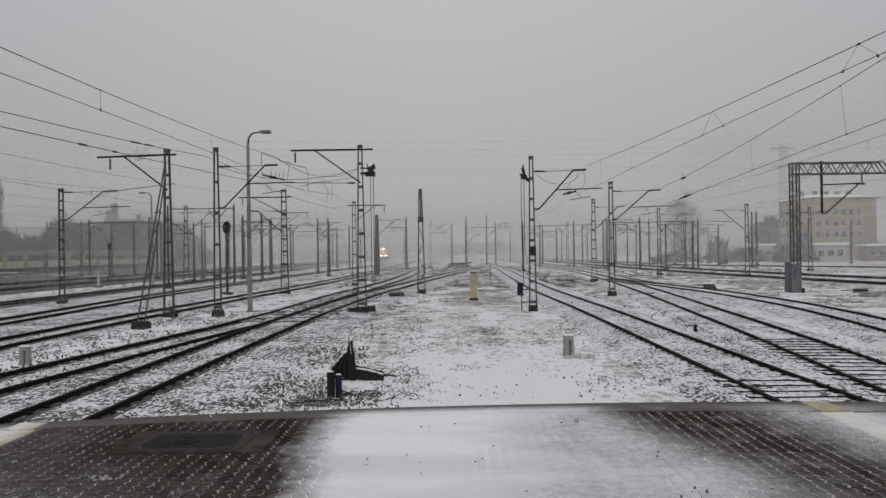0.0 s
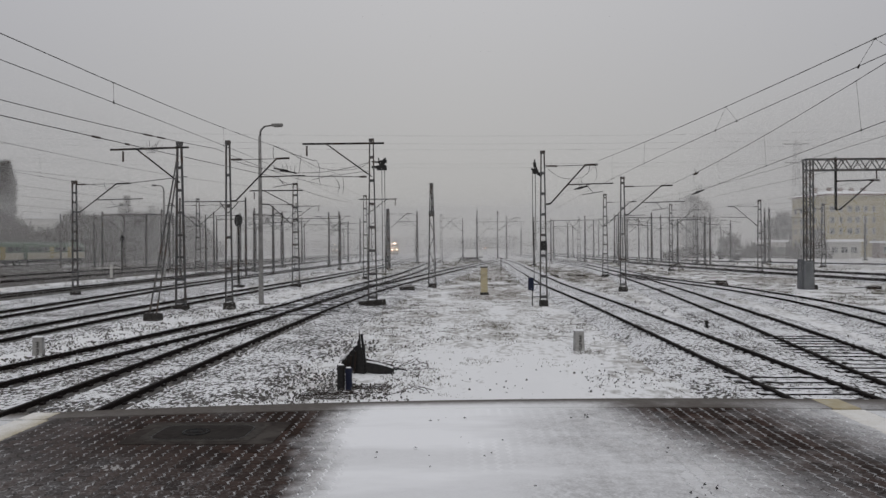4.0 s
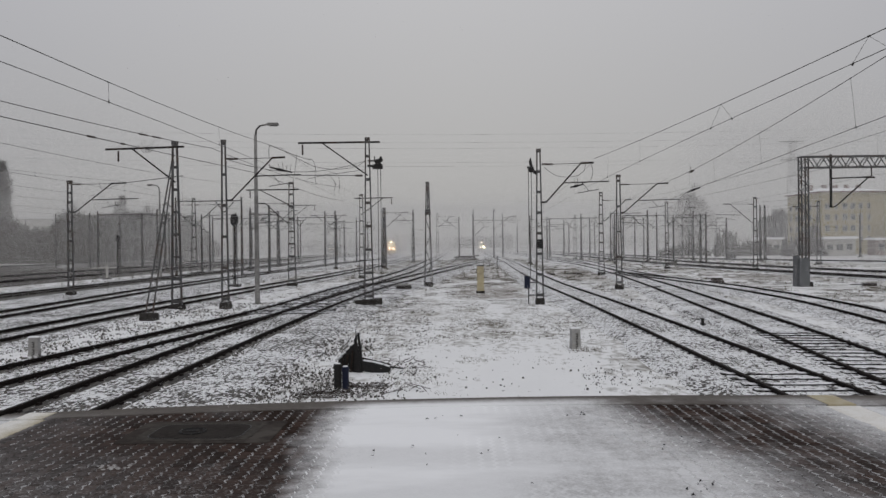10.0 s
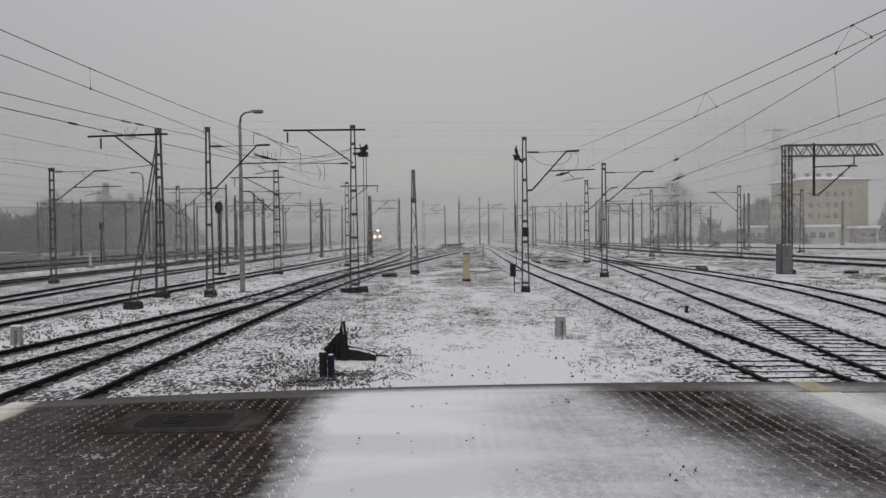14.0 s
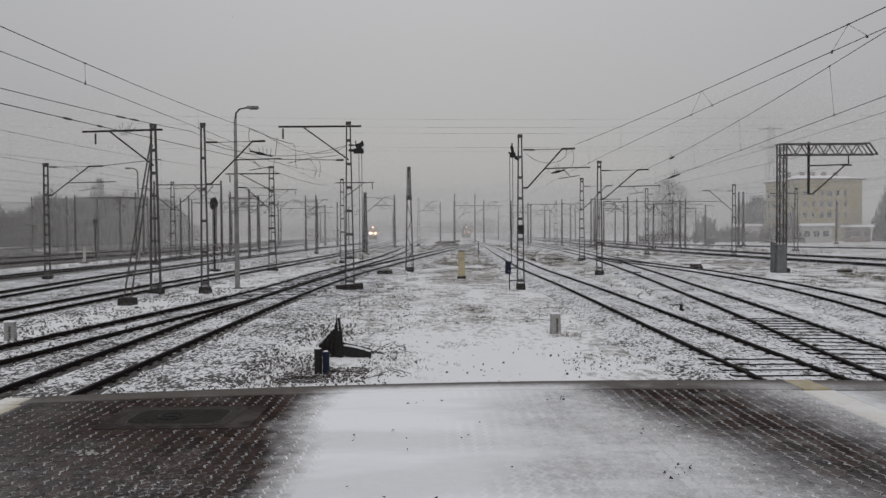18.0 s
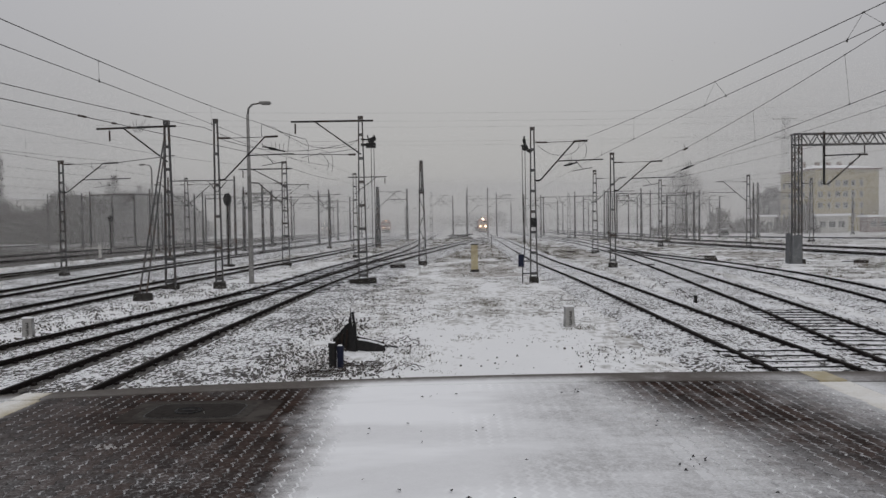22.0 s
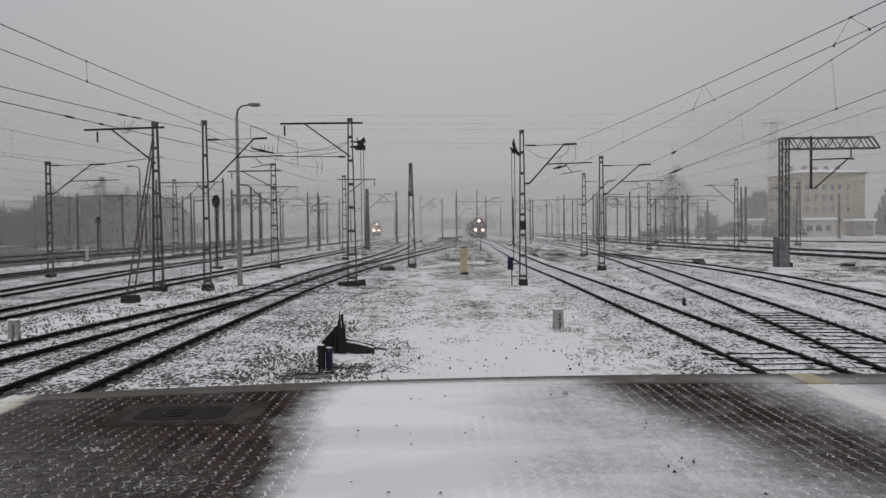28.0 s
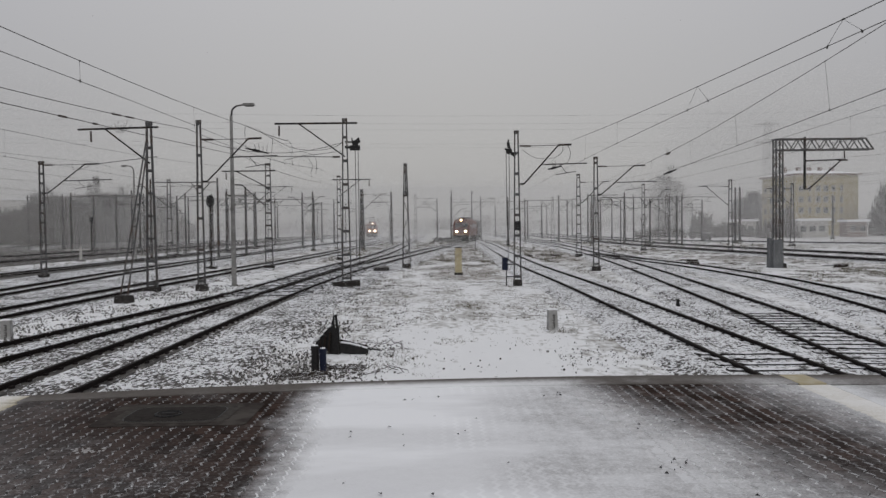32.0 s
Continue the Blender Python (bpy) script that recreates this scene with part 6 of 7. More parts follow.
def misty_tree(H, wide, seed, shoots, thin):
    """A leafless tree: trunk and limbs, and a crown of fine shoots spread through its whole height."""
    trunk, twigs = bare_tree(H * 0.9, 0.34, seed, 4, 0.5, 0.03, 0.2)
    r_ = random.Random(seed)
    for _ in range(shoots):
        a, rad, zz = r_.uniform(0, 6.283), r_.random() ** 0.6, r_.random() ** 0.9
        girth = wide * (0.35 + 1.3 * math.sin(math.pi * min(1.0, 0.12 + 0.88 * zz)) * (0.65 + 0.75 * noise.noise((math.cos(a) * 1.3, math.sin(a) * 1.3 + zz * 3.5, seed))))
        x, y, z = rad * girth * math.cos(a), rad * girth * math.sin(a), H * (0.16 + 0.80 * zz)
        q, w = r_.uniform(0.5, 1.5), thin * r_.uniform(0.6, 1.4)
        dx, dy, dz = math.cos(a) * 0.45 + r_.gauss(0, 0.3), math.sin(a) * 0.45 + r_.gauss(0, 0.3), 0.8 + r_.gauss(0, 0.3)
        b = len(twigs.v)
        twigs.v += [(x - w, y, z), (x + w, y, z), (x + q * dx, y + q * dy, z + q * dz)]
        twigs.f.append((b, b + 1, b + 2))
    return trunk.mesh("trunk", M_TWIG), twigs.mesh("crown", M_TWIG)


broad = [misty_tree(13.0, 3.3, 31 + k, 2200, 0.022) for k in range(3)]
dense = [misty_tree(9.0, 2.4, 41 + k, 2900, 0.055) for k in range(3)]
slight = [misty_tree(9.0, 2.5, 51 + k, 2600, 0.036) for k in range(3)]
column = [misty_tree(37.0, 2.1, 61 + k, 6500, 0.06) for k in range(2)]
for k, (x, y) in enumerate(((-105.4, 181), (-108.6, 184), (-112.5, 179))):
    plant("poplar_tree", x, y, column[k % 2], "tall narrow leafless poplar, dark against fog", "poplars", 50 * k).scale = (1.0, 1.0, 0.66)
hazy = [misty_tree(20.0, 1.5, 71 + k, 1500, 0.05) for k in range(2)]
for k, (x, y, q) in enumerate(((-94.5, 222, 0.92), (-97.1, 224, 0.84), (-89.0, 226, 0.78))):
    plant("poplar_tree", x, y, hazy[k % 2], "hazy leafless poplar beyond the sidings", "poplars", 70 * k).scale = (q * (1.0, 0.8, 1.5)[k], q, q)
r_ = random.Random(77)
for k in range(46):
    y = 166 + 2.15 * k + r_.uniform(-3, 3)
    x = -90 + r_.uniform(-7, 5)
    if -0.572 < x / y < -0.506:
        continue
    t = plant("bare_tree", x, y, dense[k % 3], "grey leafless tree in a hazy wood", "wood beyond the sidings", r_.uniform(0, 360))
    q = r_.uniform(0.85, 1.45) * (0.85 + 0.0022 * (y - 166))
    if x / y < -0.47:
        q *= 0.85
    t.scale = (q * 1.1, q * 1.1, q)
for k, (x, y, q) in enumerate(((53, 178, 1.08), (57, 183, 1.0), (50, 186, 0.92), (76.6, 186, 0.95), (74.6, 188, 0.84), (79.5, 192, 0.98), (92.5, 160, 0.85), (95, 156, 0.9), (91, 152, 0.7), (98, 160, 1.0))):
    t = plant("bare_tree", x, y, (broad if k < 3 else slight if k < 6 else dense)[k % 3], "hazy leafless tree near the yellow building", "trees by the building", 40 * k)
    q *= 1.0 if k < 3 else 1.15
    t.scale = (q, q, q)


def thicket(name, n, x0, x1, y0, y1, top, seed, label):
    """A tangle of bare shoots filling a strip of ground, uneven along its top."""
    r_ = random.Random(seed)
    s = Shape()
    for _ in range(n):
        x, y = r_.uniform(x0, x1), r_.uniform(y0, y1)
        f_ = 24 / (x1 - x0)
        h = top * (0.78 + 0.75 * noise.noise((x * 0.10 * f_, y * 0.07 * f_, seed)) + 0.36 * noise.noise((x * 0.4, y * 0.3, seed)))
        u_ = (x - x0) / (x1 - x0)
        h *= min(1.0, 3.2 * min(u_, 1 - u_) + 0.25)
        clearing = min(x / y + 0.575, -0.490 - x / y)
        if clearing > 0:
            h *= 1 - 0.42 * min(1.0, clearing / 0.03)
        z = -0.3 + max(0.5, h) * r_.random() ** 1.15
        a, q, w = r_.gauss(1.57, 0.7), r_.uniform(0.6, 2.2), r_.uniform(0.07, 0.17)
        b = len(s.v)
        s.v += [(x - w, y, z), (x + w, y, z), (x + q * math.cos(a) * 0.8, y + q * math.cos(a) * 0.5, z + q * math.sin(a))]
        s.f.append((b, b + 1, b + 2))
    return tagged(part(name, s, M_TWIG), label, "thicket", kind="stuff")


thicket("thicket", 70000, -104, -80, 160, 268, 11.5, 2, "grey tangle of leafless undergrowth beyond the sidings")
thicket("thicket", 1500, 63.6, 70.6, 149, 154, 4.2, 4, "hazy leafless bushes by the yellow building")
thicket("thicket", 520, 53.2, 57.8, 158, 163, 4.2, 14, "hazy dark scrub beside the far tracks")
thicket("thicket", 1000, 57.0, 66.0, 160, 165, 1.8, 15, "hazy dark scrub beside the far tracks")
thicket("thicket", 900, 44.0, 53.5, 164, 170, 1.6, 16, "hazy dark scrub beside the far tracks")
thicket("thicket", 7500, 90.5, 101.0, 152, 162, 10.5, 5, "hazy leafless bushes by the yellow building")
wd_ = Shape()
r_ = random.Random(9)
for k in range(30000):
    x = r_.uniform(-300, 330)
    if 3 < x < 22:
        continue
    top = 6.0 + 3.0 * noise.noise((x * 0.035, 0, 3)) + 2.0 * noise.noise((x * 0.15, 0, 7))
    y, z = 345 + r_.uniform(-14, 14) + abs(x) * 0.05, -0.3 + (top + 0.3) * r_.random() ** 1.25
    a, q = r_.gauss(1.57, 0.6), r_.uniform(0.8, 2.6)
    b = len(wd_.v)
    wd_.v += [(x - 0.06, y, z), (x + 0.06, y, z), (x + q * math.cos(a), y, z + q * math.sin(a))]
    wd_.f.append((b, b + 1, b + 2))
for k in range(5000):
    x = r_.uniform(2, 50)
    top = 9 + 3 * noise.noise((x * 0.03, 0, 4)) + 4 * noise.noise((x * 0.12, 0, 8))
    y, z = 690 + r_.uniform(-20, 20), -0.3 + top * r_.random() ** 1.25
    a, q = r_.gauss(1.57, 0.6), r_.uniform(1.6, 5.0)
    b = len(wd_.v)
    wd_.v += [(x - 0.13, y, z), (x + 0.13, y, z), (x + q * math.cos(a), y, z + q * math.sin(a))]
    wd_.f.append((b, b + 1, b + 2))
tagged(part("distant_woods", wd_, M_TWIG), "faint line of leafless woods along the horizon", "woods", kind="stuff")

# ---------------------------------------------------------------- buildings
def window(parent, x, y, z, w, h, face=-1, lights=2, turned=False):
    """A framed window on a wall facing -y, or -x where it is turned."""
    def slab(x0, x1, y0, y1, z0, z1):
        return Shape().box(y0, y1, x0, x1, z0, z1) if turned else Shape().box(x0, x1, y0, y1, z0, z1)

    wd = part("window", slab(x - w / 2 - 0.07, x + w / 2 + 0.07, y + face * 0.03, y + 0.05, z - 0.07, z + h + 0.07), M_WINFRAME, parent)
    pw = w / lights
    for k in range(lights):
        part("pane", slab(x - w / 2 + k * pw + 0.04, x - w / 2 + (k + 1) * pw - 0.04, y + face * 0.05, y + face * 0.032, z + 0.03, z + h - 0.03), M_PANE, wd)
    part("sill", slab(x - w / 2 - 0.1, x + w / 2 + 0.1, y + face * 0.16, y, z - 0.14, z - 0.07), M_WALLPALE, wd)
    return wd


hb_ = thing("apartment_building", pose(76.6, 164.0, -0.2, 0, 0, 5), "four-storey yellow building with a snowy hipped roof", "building")
BW, BD, BH = 13.9, 14.0, 12.9
part("wall", Shape().box(0, BW, 0, BD, 0, BH), M_WALLYELLOW, hb_)
part("eave_board", Shape().box(-0.5, BW + 0.5, -0.5, BD + 0.5, BH, BH + 0.3), M_EAVES, hb_)
rf = Shape()
rf.v += [(-0.5, -0.5, BH + 0.3), (BW + 0.5, -0.5, BH + 0.3), (BW + 0.5, BD + 0.5, BH + 0.3), (-0.5, BD + 0.5, BH + 0.3), (4, BD / 2, BH + 1.5), (BW - 4, BD / 2, BH + 1.5)]
rf.f += [(0, 1, 5, 4), (1, 2, 5), (2, 3, 4, 5), (3, 0, 4)]
roof_ = part("roof", rf, M_SNOW, hb_, "snow-covered hipped roof")
for x in (0.4, 3.5, 6.0, 8.5, 11.2):
    part("chimney", Shape().box(x, x + 0.7, 5.5, 6.3, BH + 0.8, BH + 2.0), M_WALLRED, roof_)
for fl in range(4):
    for x, w_ in ((1.1, 1.0), (3.0, 0.6), (4.9, 1.0), (6.6, 1.0), (8.3, 0.8), (10.1, 0.6)):
        window(hb_, x, 0.0, 2.6 + fl * 2.3, w_, 1.15, -1, 2 if w_ >= 1 else 1)
    for x in (1.8, 4.6, 7.4, 10.2, 12.6):
        window(hb_, x, 0.0, 2.6 + fl * 2.3, 1.0, 1.15, -1, 2, True)
for x0, w, d, h, y0, mat_, lab in ((70.3, 6.3, 5.0, 3.2, 150.0, M_WALLPALE, "low pale annexe under a snowy flat roof"), (80.0, 4.0, 2.5, 2.9, 150.0, M_WALLRED, "low brick shed under a snowy roof"), (66.6, 4.2, 4.0, 3.3, 170.0, M_WALLPALE, "small pale house under a snowy roof")):
    sh_ = thing("low_building", pose(x0, y0, -0.2, 0, 0, 4), lab, "building", "low buildings")
    part("wall", Shape().box(0, w, 0, d, 0, h), mat_, sh_)
    part("roof", Shape().box(-0.4, w + 0.4, -0.6, d + 0.4, h, h + 0.45, 0.12), M_SNOW, sh_, "snow on the flat roof")
    for k in range(int(w // 2.0)):
        window(sh_, 1.2 + 1.9 * k, 0.0, 1.1, 1.2, 1.1)
for k, (x, y, w, h) in enumerate(((-158, 262, 30, 13.4), (-118, 275, 22, 12), (-192, 250, 28, 10))):
    fb = thing("apartment_building", pose(x, y, -0.2), "hazy grey block of flats far off", "building", "far blocks")
    part("wall", Shape().box(0, w, 0, 12, 0, h), M_WALLPALE, fb)
    part("roof", Shape().box(-0.4, w + 0.4, -0.4, 12.4, h, h + 0.4), M_SNOW, fb)
    for fl in range(4):
        for i in range(int(w // 3)):
            window(fb, 1.8 + 3 * i, 0.0, 1.0 + 2.7 * fl, 1.5, 1.4)

# pylon behind the building
py_ = thing("power_pylon", pose(130.0, 302.0, -0.2), "pale lattice power pylon fading into fog", "pylon")
s = Shape()
for sx in (-1, 1):
    for sy in (-1, 1):
        part("leg", Shape().bar((sx * 2.2, sy * 2.2, 0), (sx * 0.9, sy * 0.9, 42), 0.12, 0.12), M_STEEL, py_)
for k in range(21):
    z = k * 2.0
    a, b = 2.2 - 1.3 * z / 42, 2.2 - 1.3 * (z + 2) / 42
    for q in (1, -1):
        s.bar((q * a, -a, z), (-q * b, -b, z + 2), 0.09, 0.09)
        s.bar((-a, q * a, z), (-b, -q * b, z + 2), 0.09, 0.09)
part("bracing", s, M_STEEL, py_)
part("crossarm", Shape().bar((-5.0, 0, 41.0), (4.2, 0, 41.0), 0.32, 0.32), M_STEEL, py_)
part("crossarm", Shape().bar((-5.0, 0, 34.0), (5.0, 0, 34.0), 0.4, 0.4), M_STEEL, py_)

for x, y in ((-190, 190), (190, 205)):
    copy_thing(py_, pose(x, y, -0.2))

# ---------------------------------------------------------------- trains
def body_shell(L, prof, taper=0.0):
    """A carriage body along y from 0 to L with the given (x, z) outline; its front leans back."""
    s = Shape()
    n = len(prof)
    rings = [(0.0, 0.93), (0.35, 1.0), (L - 0.35, 1.0), (L, 0.93)]
    for y, q in rings:
        for x, z in prof:
            lean = taper * max(0.0, z - 2.0) if y < 1 else 0.0
            s.v.append((x * q, y + lean, z))
    for k in range(3):
        for i in range(n):
            j = (i + 1) % n
            s.f.append((k * n + i, (k + 1) * n + i, (k + 1) * n + j, k * n + j))
    s.f.append(tuple(range(n)))
    s.f.append(tuple(3 * n + i for i in reversed(range(n))))
    return s


PROF = [(-1.45, 1.05), (1.45, 1.05), (1.48, 2.4), (1.40, 3.3), (1.15, 3.75), (0.65, 4.02), (0.0, 4.1), (-0.65, 4.02), (-1.15, 3.75), (-1.40, 3.3), (-1.48, 2.4)]


def bogie(parent, y):
    s = Shape().box(-1.1, 1.1, y - 1.5, y + 1.5, 0.35, 0.95, 0.05)
    b = part("bogie", s, M_UNDER, parent)
    for dy in (-1.15, 1.15):
        for sx in (-1, 1):
            part("wheel", Shape().tube((sx * 0.68, y + dy, 0.46), (sx * 0.82, y + dy, 0.46), 0.46, 14), M_UNDER, b)


def loco(label, mat, lamp):
    t = thing("locomotive", pose(0, 0, 0), label, "locomotive", "trains")
    part("body", body_shell(15.5, PROF, 0.16), mat, t)
    for x0, x1 in ((-1.12, -0.08), (0.08, 1.12)):
        s = Shape()
        s.v += [(x0, -0.02 + 0.16 * 0.55, 2.55), (x1, -0.02 + 0.16 * 0.55, 2.55), (x1 * 0.96, -0.02 + 0.16 * 1.3, 3.3), (x0 * 0.96, -0.02 + 0.16 * 1.3, 3.3),
                (x0, 0.1, 2.55), (x1, 0.1, 2.55), (x1 * 0.96, 0.25, 3.3), (x0 * 0.96, 0.25, 3.3)]
        s.f += [(0, 1, 2, 3), (7, 6, 5, 4), (1, 5, 6, 2), (0, 3, 7, 4), (3, 2, 6, 7), (0, 4, 5, 1)]
        part("front_window", s, M_PANE, t)
    for x, z, r in ((-0.77, 1.85, 0.12), (0.77, 1.85, 0.12), (0.0, 3.78, 0.105)):
        y = 0.16 * max(0.0, z - 2.0)
        h = part("headlight", Shape().tube((x, y - 0.07, z), (x, y + 0.2, z), r + 0.20, 14), M_UNDER, t)
        # glowing disc that stands in for the warm halo of the lamp
        part("halo_disc", Shape().tube((x, y - 0.085, z), (x, y - 0.06, z), r + 0.12, 14), lamp if lamp == M_LAMPFAR else M_HALO, h)
        part("lens", Shape().tube((x, y - 0.105, z), (x, y - 0.08, z), r, 14), lamp, h)
    part("front_band", Shape().box(-1.36, 1.36, -0.03, 0.02, 1.22, 1.52), M_GLOWBAND, t)
    part("buffer_beam", Shape().box(-1.35, 1.35, -0.12, 0.4, 0.85, 1.2, 0.02), M_UNDER, t)
    for sx in (-0.875, 0.875):
        part("buffer", Shape().tube((sx, -0.6, 1.04), (sx, -0.52, 1.04), 0.24, 14).tube((sx, -0.52, 1.04), (sx, 0, 1.04), 0.10, 10), M_UNDER, t)
    part("snow_plough", Shape().box(-1.25, 1.25, -0.1, 0.1, 0.2, 0.8, 0.03), M_UNDER, t)
    part("underframe", Shape().box(-1.2, 1.2, 4.5, 11, 0.4, 1.05, 0.05), M_UNDER, t)
    bogie(t, 3.2), bogie(t, 12.3)
    part("roof_box", Shape().box(-0.8, 0.8, 4, 11, 4.02, 4.3, 0.08), M_UNDER, t)
    pn = Shape()
    for sx in (-0.5, 0.5):
        pn.tube((sx, 12.8, 4.1), (sx, 11.4, 4.7), 0.03, 5)
        pn.tube((sx, 11.4, 4.7), (sx * 0.8, 12.8, 5.5), 0.025, 5)
    pn.tube((-0.9, 12.8, 5.52), (0.9, 12.8, 5.52), 0.04, 5)
    part("pantograph", pn, M_DARK, t)
    for sx in (-1, 1):
        for k in range(5):
            part("side_window", Shape().box(sx * 1.40, sx * 1.485, 2.6 + 2.2 * k, 3.9 + 2.2 * k, 2.4, 3.0), M_PANE, t)
    return t


def coach(label, mat):
    t = thing("carriage", pose(0, 0, 0), label, "carriage", "trains")
    part("body", body_shell(23.5, PROF), mat, t)
    for sx in (-1, 1):
        for k in range(10):
            part("window", Shape().box(sx * 1.44, sx * 1.49, 2.4 + 1.95 * k, 3.7 + 1.95 * k, 2.2, 3.1), M_PANE, t)
        for y in (0.6, 22.0):
            part("door", Shape().box(sx * 1.45, sx * 1.495, y, y + 0.85, 1.2, 3.1), M_LOCOGREY, t)
    part("underframe", Shape().box(-1.2, 1.2, 7, 16.5, 0.45, 1.05, 0.05), M_UNDER, t)
    bogie(t, 3.3), bogie(t, 20.2)
    return t


right_train = [loco("dull dark red locomotive with three lit headlights", M_LOCO, M_LAMP)]
right_train += [coach("dark grey passenger carriage in fog", M_LOCOGREY) for _ in range(3)]
left_train = [loco("dull red locomotive with three lit headlights in fog", M_LOCORED, M_LAMP)]
left_train += [coach("dull red passenger carriage in fog", M_LOCO) for _ in range(2)]
far_train = [loco("distant locomotive with headlights, faint in fog", M_LOCOGREY, M_LAMPFAR)]


def emu_car(first, last):
    t = thing("railcar", pose(0, 0, 0), "green and cream electric railcar with orange doors", "railcar", "green train")
    part("body", body_shell(21.5, PROF), M_EMUGREEN, t)
    for sx in (-1, 1):
        part("lower_band", Shape().box(sx * 1.40, sx * 1.50, 0.3, 21.2, 1.02, 2.15), M_EMUCREAM, t)
        for k in range(9):
            if k in (3, 6):
                part("door", Shape().box(sx * 1.44, sx * 1.51, 1.2 + 2.2 * k, 2.6 + 2.2 * k, 1.1, 3.2), M_ORANGE, t)
            else:
                part("window", Shape().box(sx * 1.43, sx * 1.50, 1.1 + 2.2 * k, 2.8 + 2.2 * k, 2.35, 3.15), M_PANE, t)
    part("underframe", Shape().box(-1.25, 1.25, 1, 20.5, 0.4, 1.05, 0.05), M_UNDER, t)
    bogie(t, 3.0), bogie(t, 18.5)
    part("roof_box", Shape().box(-0.9, 0.9, 6, 15, 4.0, 4.3, 0.08), M_LOCOGREY, t)
    if last:
        part("end_window", Shape().box(-0.9, 0.9, 21.40, 21.53, 2.4, 3.2), M_PANE, t)
    if first:
        pn = Shape()
        for sx in (-0.5, 0.5):
            pn.tube((sx, 8.8, 4.3), (sx, 7.4, 4.9), 0.05, 5)
            pn.tube((sx, 7.4, 4.9), (sx * 0.8, 8.8, 5.55), 0.05, 5)
        pn.tube((-0.9, 8.8, 5.57), (0.9, 8.8, 5.57), 0.06, 5)
        part("pantograph", pn, M_WALLPALE, t)
    return t


green_train = [emu_car(k % 3 == 1, k == 5) for k in range(6)]

# ---------------------------------------------------------------- flakes standing in for fog, then loose snow
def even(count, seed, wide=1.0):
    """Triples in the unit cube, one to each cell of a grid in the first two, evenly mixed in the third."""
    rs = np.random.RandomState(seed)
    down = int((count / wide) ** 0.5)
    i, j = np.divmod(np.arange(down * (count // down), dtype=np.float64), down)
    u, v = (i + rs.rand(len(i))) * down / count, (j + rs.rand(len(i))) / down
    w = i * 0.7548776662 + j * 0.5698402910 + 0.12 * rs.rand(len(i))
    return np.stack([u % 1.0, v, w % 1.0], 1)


def flakes(c, q, seed):
    """One mesh of small flakes at the places c with the sizes q."""
    rs = np.random.RandomState(seed)
    count = len(c)
    v = np.empty((count, 3, 3))
    spin = rs.rand(count) * 6.283
    for k in range(3):
        a = spin + k * 2.094
        v[:, k] = c + np.stack([np.cos(a), rs.normal(size=count) * 0.15, np.sin(a)], 1) * q[:, None]
    me = bpy.data.meshes.new("snow_and_haze_flakes")
    me.vertices.add(count * 3)
    me.vertices.foreach_set("co", v.ravel())
    me.loops.add(count * 3)
    me.loops.foreach_set("vertex_index", np.arange(count * 3, dtype=np.int32))
    me.polygons.add(count)
    me.polygons.foreach_set("loop_start", np.arange(0, count * 3, 3, dtype=np.int32))
    me.materials.append(M_FLAKE)
    me.update()
    return new("snow_and_haze_flakes", me)


def haze_flakes(y0, y1, top, size, thick, seed):
    """Haze imitated by flakes from y0 to y1, spread and sized by angle from the origin."""
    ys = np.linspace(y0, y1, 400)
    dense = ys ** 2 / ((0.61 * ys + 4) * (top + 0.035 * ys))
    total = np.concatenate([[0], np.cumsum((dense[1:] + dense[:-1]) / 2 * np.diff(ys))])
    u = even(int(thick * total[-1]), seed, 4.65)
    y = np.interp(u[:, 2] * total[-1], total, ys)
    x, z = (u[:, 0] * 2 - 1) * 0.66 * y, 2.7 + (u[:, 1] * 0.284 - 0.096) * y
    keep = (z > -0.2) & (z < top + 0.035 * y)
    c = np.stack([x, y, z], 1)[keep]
    return tagged(flakes(c, size * c[:, 1], seed), "fine flakes standing in for fog over the distance", "falling snow", kind="stuff")


def haze_block(count, y0, y1, size, seed, block):
    """Extra haze flakes filling one block of air, to pale what lies behind."""
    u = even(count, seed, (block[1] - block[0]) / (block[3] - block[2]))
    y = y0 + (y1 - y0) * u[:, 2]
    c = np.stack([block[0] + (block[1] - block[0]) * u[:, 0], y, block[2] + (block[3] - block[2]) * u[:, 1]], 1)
    return tagged(flakes(c, size * y, seed), "fine flakes standing in for fog over the distance", "falling snow", kind="stuff")


# flakes added as haze; the blocks thicken it before poplars, pylon and building
haze_flakes(30.0, 335.0, 7.2, 0.0002505, 880, 4)
haze_block(180000, 100.0, 172.0, 0.00027, 5, (-118, -60, 10.5, 32))
haze_block(150000, 190.0, 296.0, 0.00033, 6, (84, 132, 12, 44))
haze_block(160000, 112.0, 149.0, 0.000218, 7, (36, 106, 0, 16))
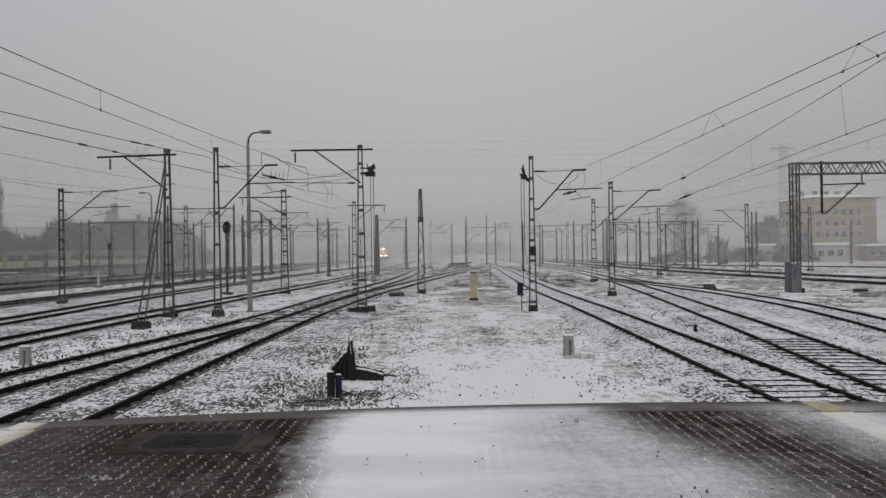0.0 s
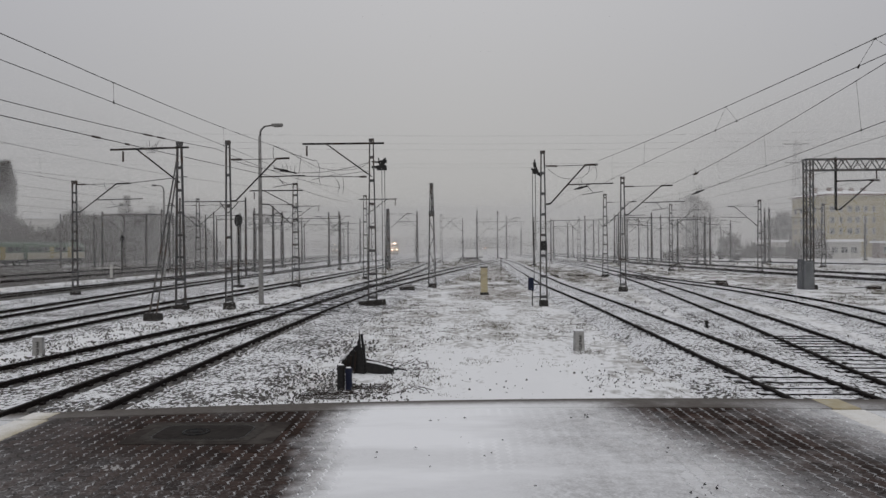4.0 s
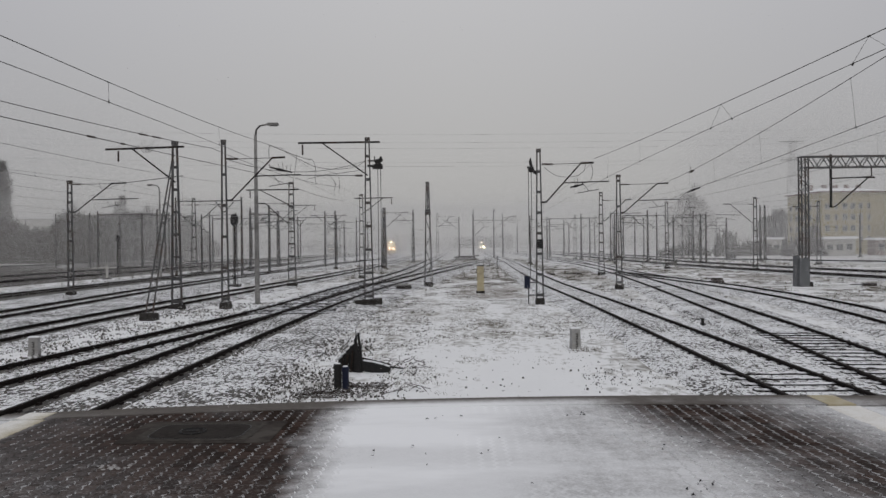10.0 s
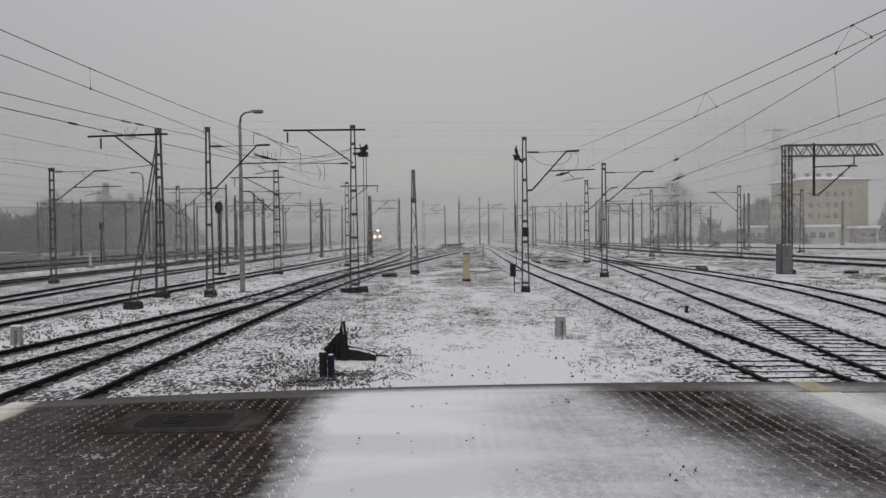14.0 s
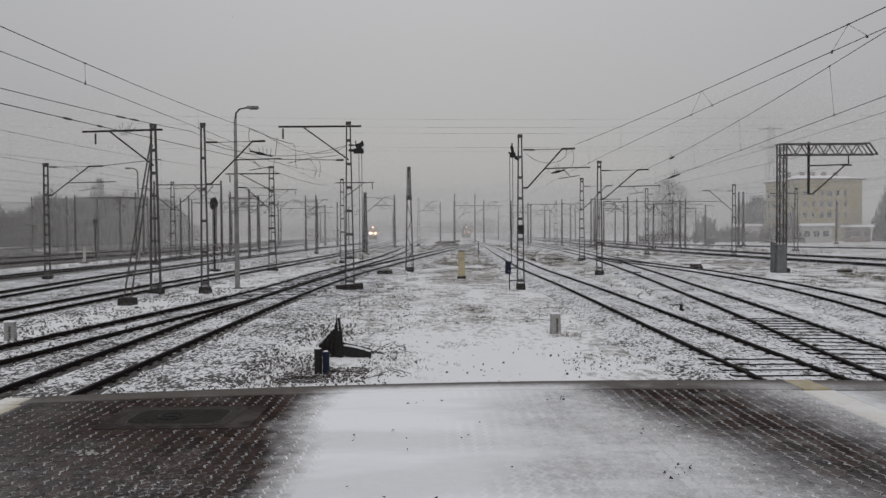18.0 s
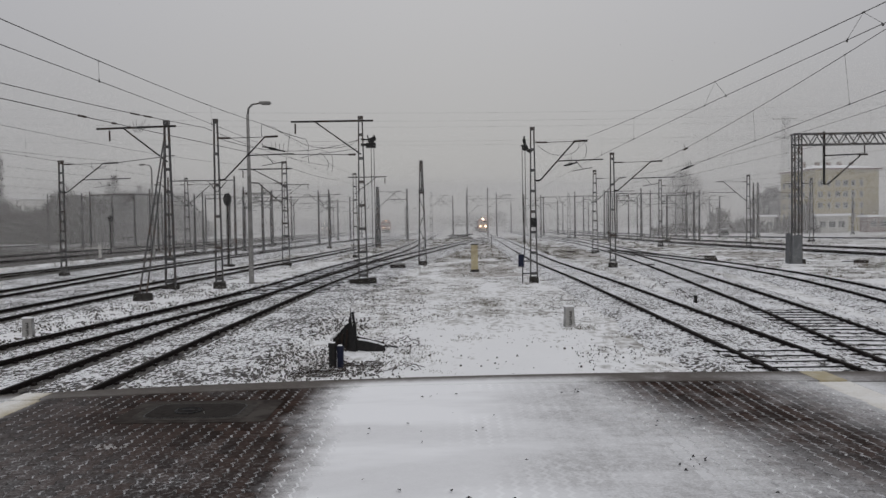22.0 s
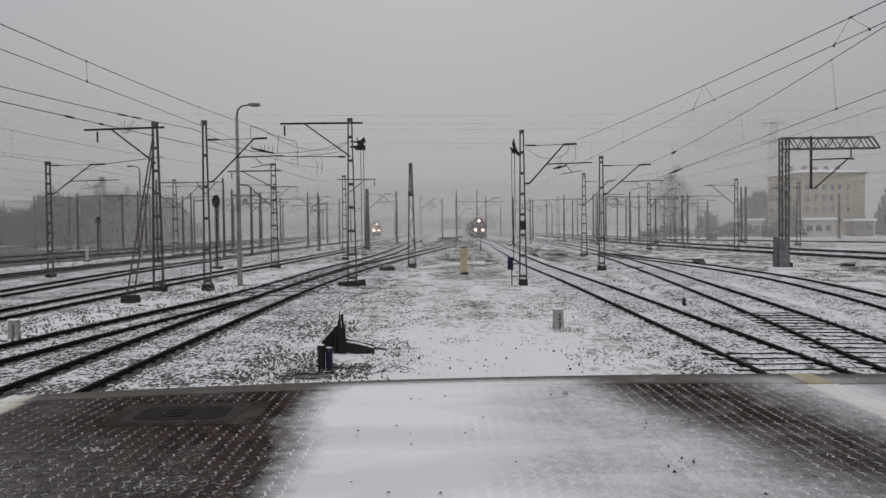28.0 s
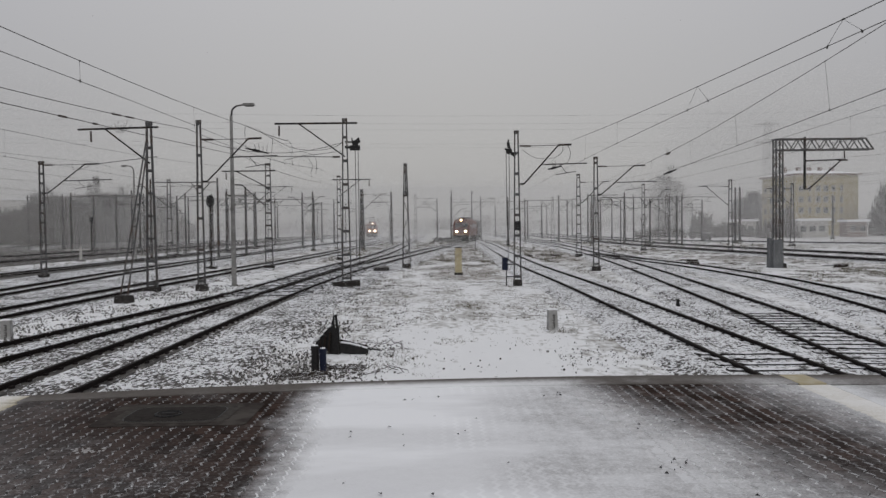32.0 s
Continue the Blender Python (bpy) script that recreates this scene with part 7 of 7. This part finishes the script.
# single flakes close by, which fall through the view
drifts = []
for k in range(3):
    u = even(9000, 20 + k)
    c = np.stack([(u[:, 0] - 0.5) * 36, 3.0 + 26 * u[:, 1], 64 * u[:, 2]], 1)
    drifts.append(tagged(flakes(c, 0.0035 + 0.004 * u[:, 1] ** 2 + 0.002 * u[:, 0], 40 + k), "loose snowflakes drifting down past the platform", "falling snow", kind="stuff"))


# ---------------------------------------------------------------- movement
ROUTE_R = [(-5.8, 48), (-3.1, 73), (0.0, 98), (2.4, 116), (4.9, 133), (7.2, 149.5), (8.6, 159), (8.9, 170), (9.0, 180), (9.8, 218), (11.7, 316), (14.8, 480), (17.5, 620)]
ROUTE_L = [(-14.3, 190), (-16.1, 210), (-17.8, 228), (-19.7, 247), (-21.0, 258), (-23.0, 280), (-27, 340)]


def on_route(route, y):
    """The pose on a route at y, its front towards the viewer."""
    xs, ys = [p[0] for p in route], [p[1] for p in route]

    def fx(v):
        return sum(float(np.interp(v + 2 * k, ys, xs)) for k in range(-3, 4)) / 7

    turn = math.atan2(fx(y + 16) - fx(y), 16.0)
    return pose(fx(y), y, 0, 0, 0, -math.degrees(turn))


def motions():
    for k, drift in enumerate(drifts):
        walk(drift, [(0, pose(0, 0, -0.3)), (32, pose((1.5, 4.0, -2.5)[k], 0, (-46, -54, -50)[k]))])
    times = [0, 4, 8, 12, 16, 20, 24, 26, 28, 29, 30, 31, 32]
    front = [440, 405, 370, 333, 292, 248, 203, 183, 165, 157.5, 149.5, 141, 133]
    for n, car in enumerate(right_train):
        gap = 0 if n == 0 else 16.3 + (n - 1) * 24.3
        walk(car, [(t, on_route(ROUTE_R, y + gap)) for t, y in zip(times, front)])
    front = [258, 256, 253, 250, 247, 242, 236, 232, 227, 223, 219, 214, 210]
    for n, car in enumerate(left_train):
        gap = 0 if n == 0 else 16.3 + (n - 1) * 24.3
        walk(car, [(t, on_route(ROUTE_L, y + gap)) for t, y in zip(times, front)])
    walk(far_train[0], [(0, pose(-46, 292, 0)), (32, pose(-45.5, 288, 0))])
    for n, car in enumerate(green_train):
        back = 6 - n
        walk(car, [(t, pose(-77.0, 214 - 14 * t - 22.3 * back, 0)) for t in (0, 8, 16, 24, 32)])


motions()
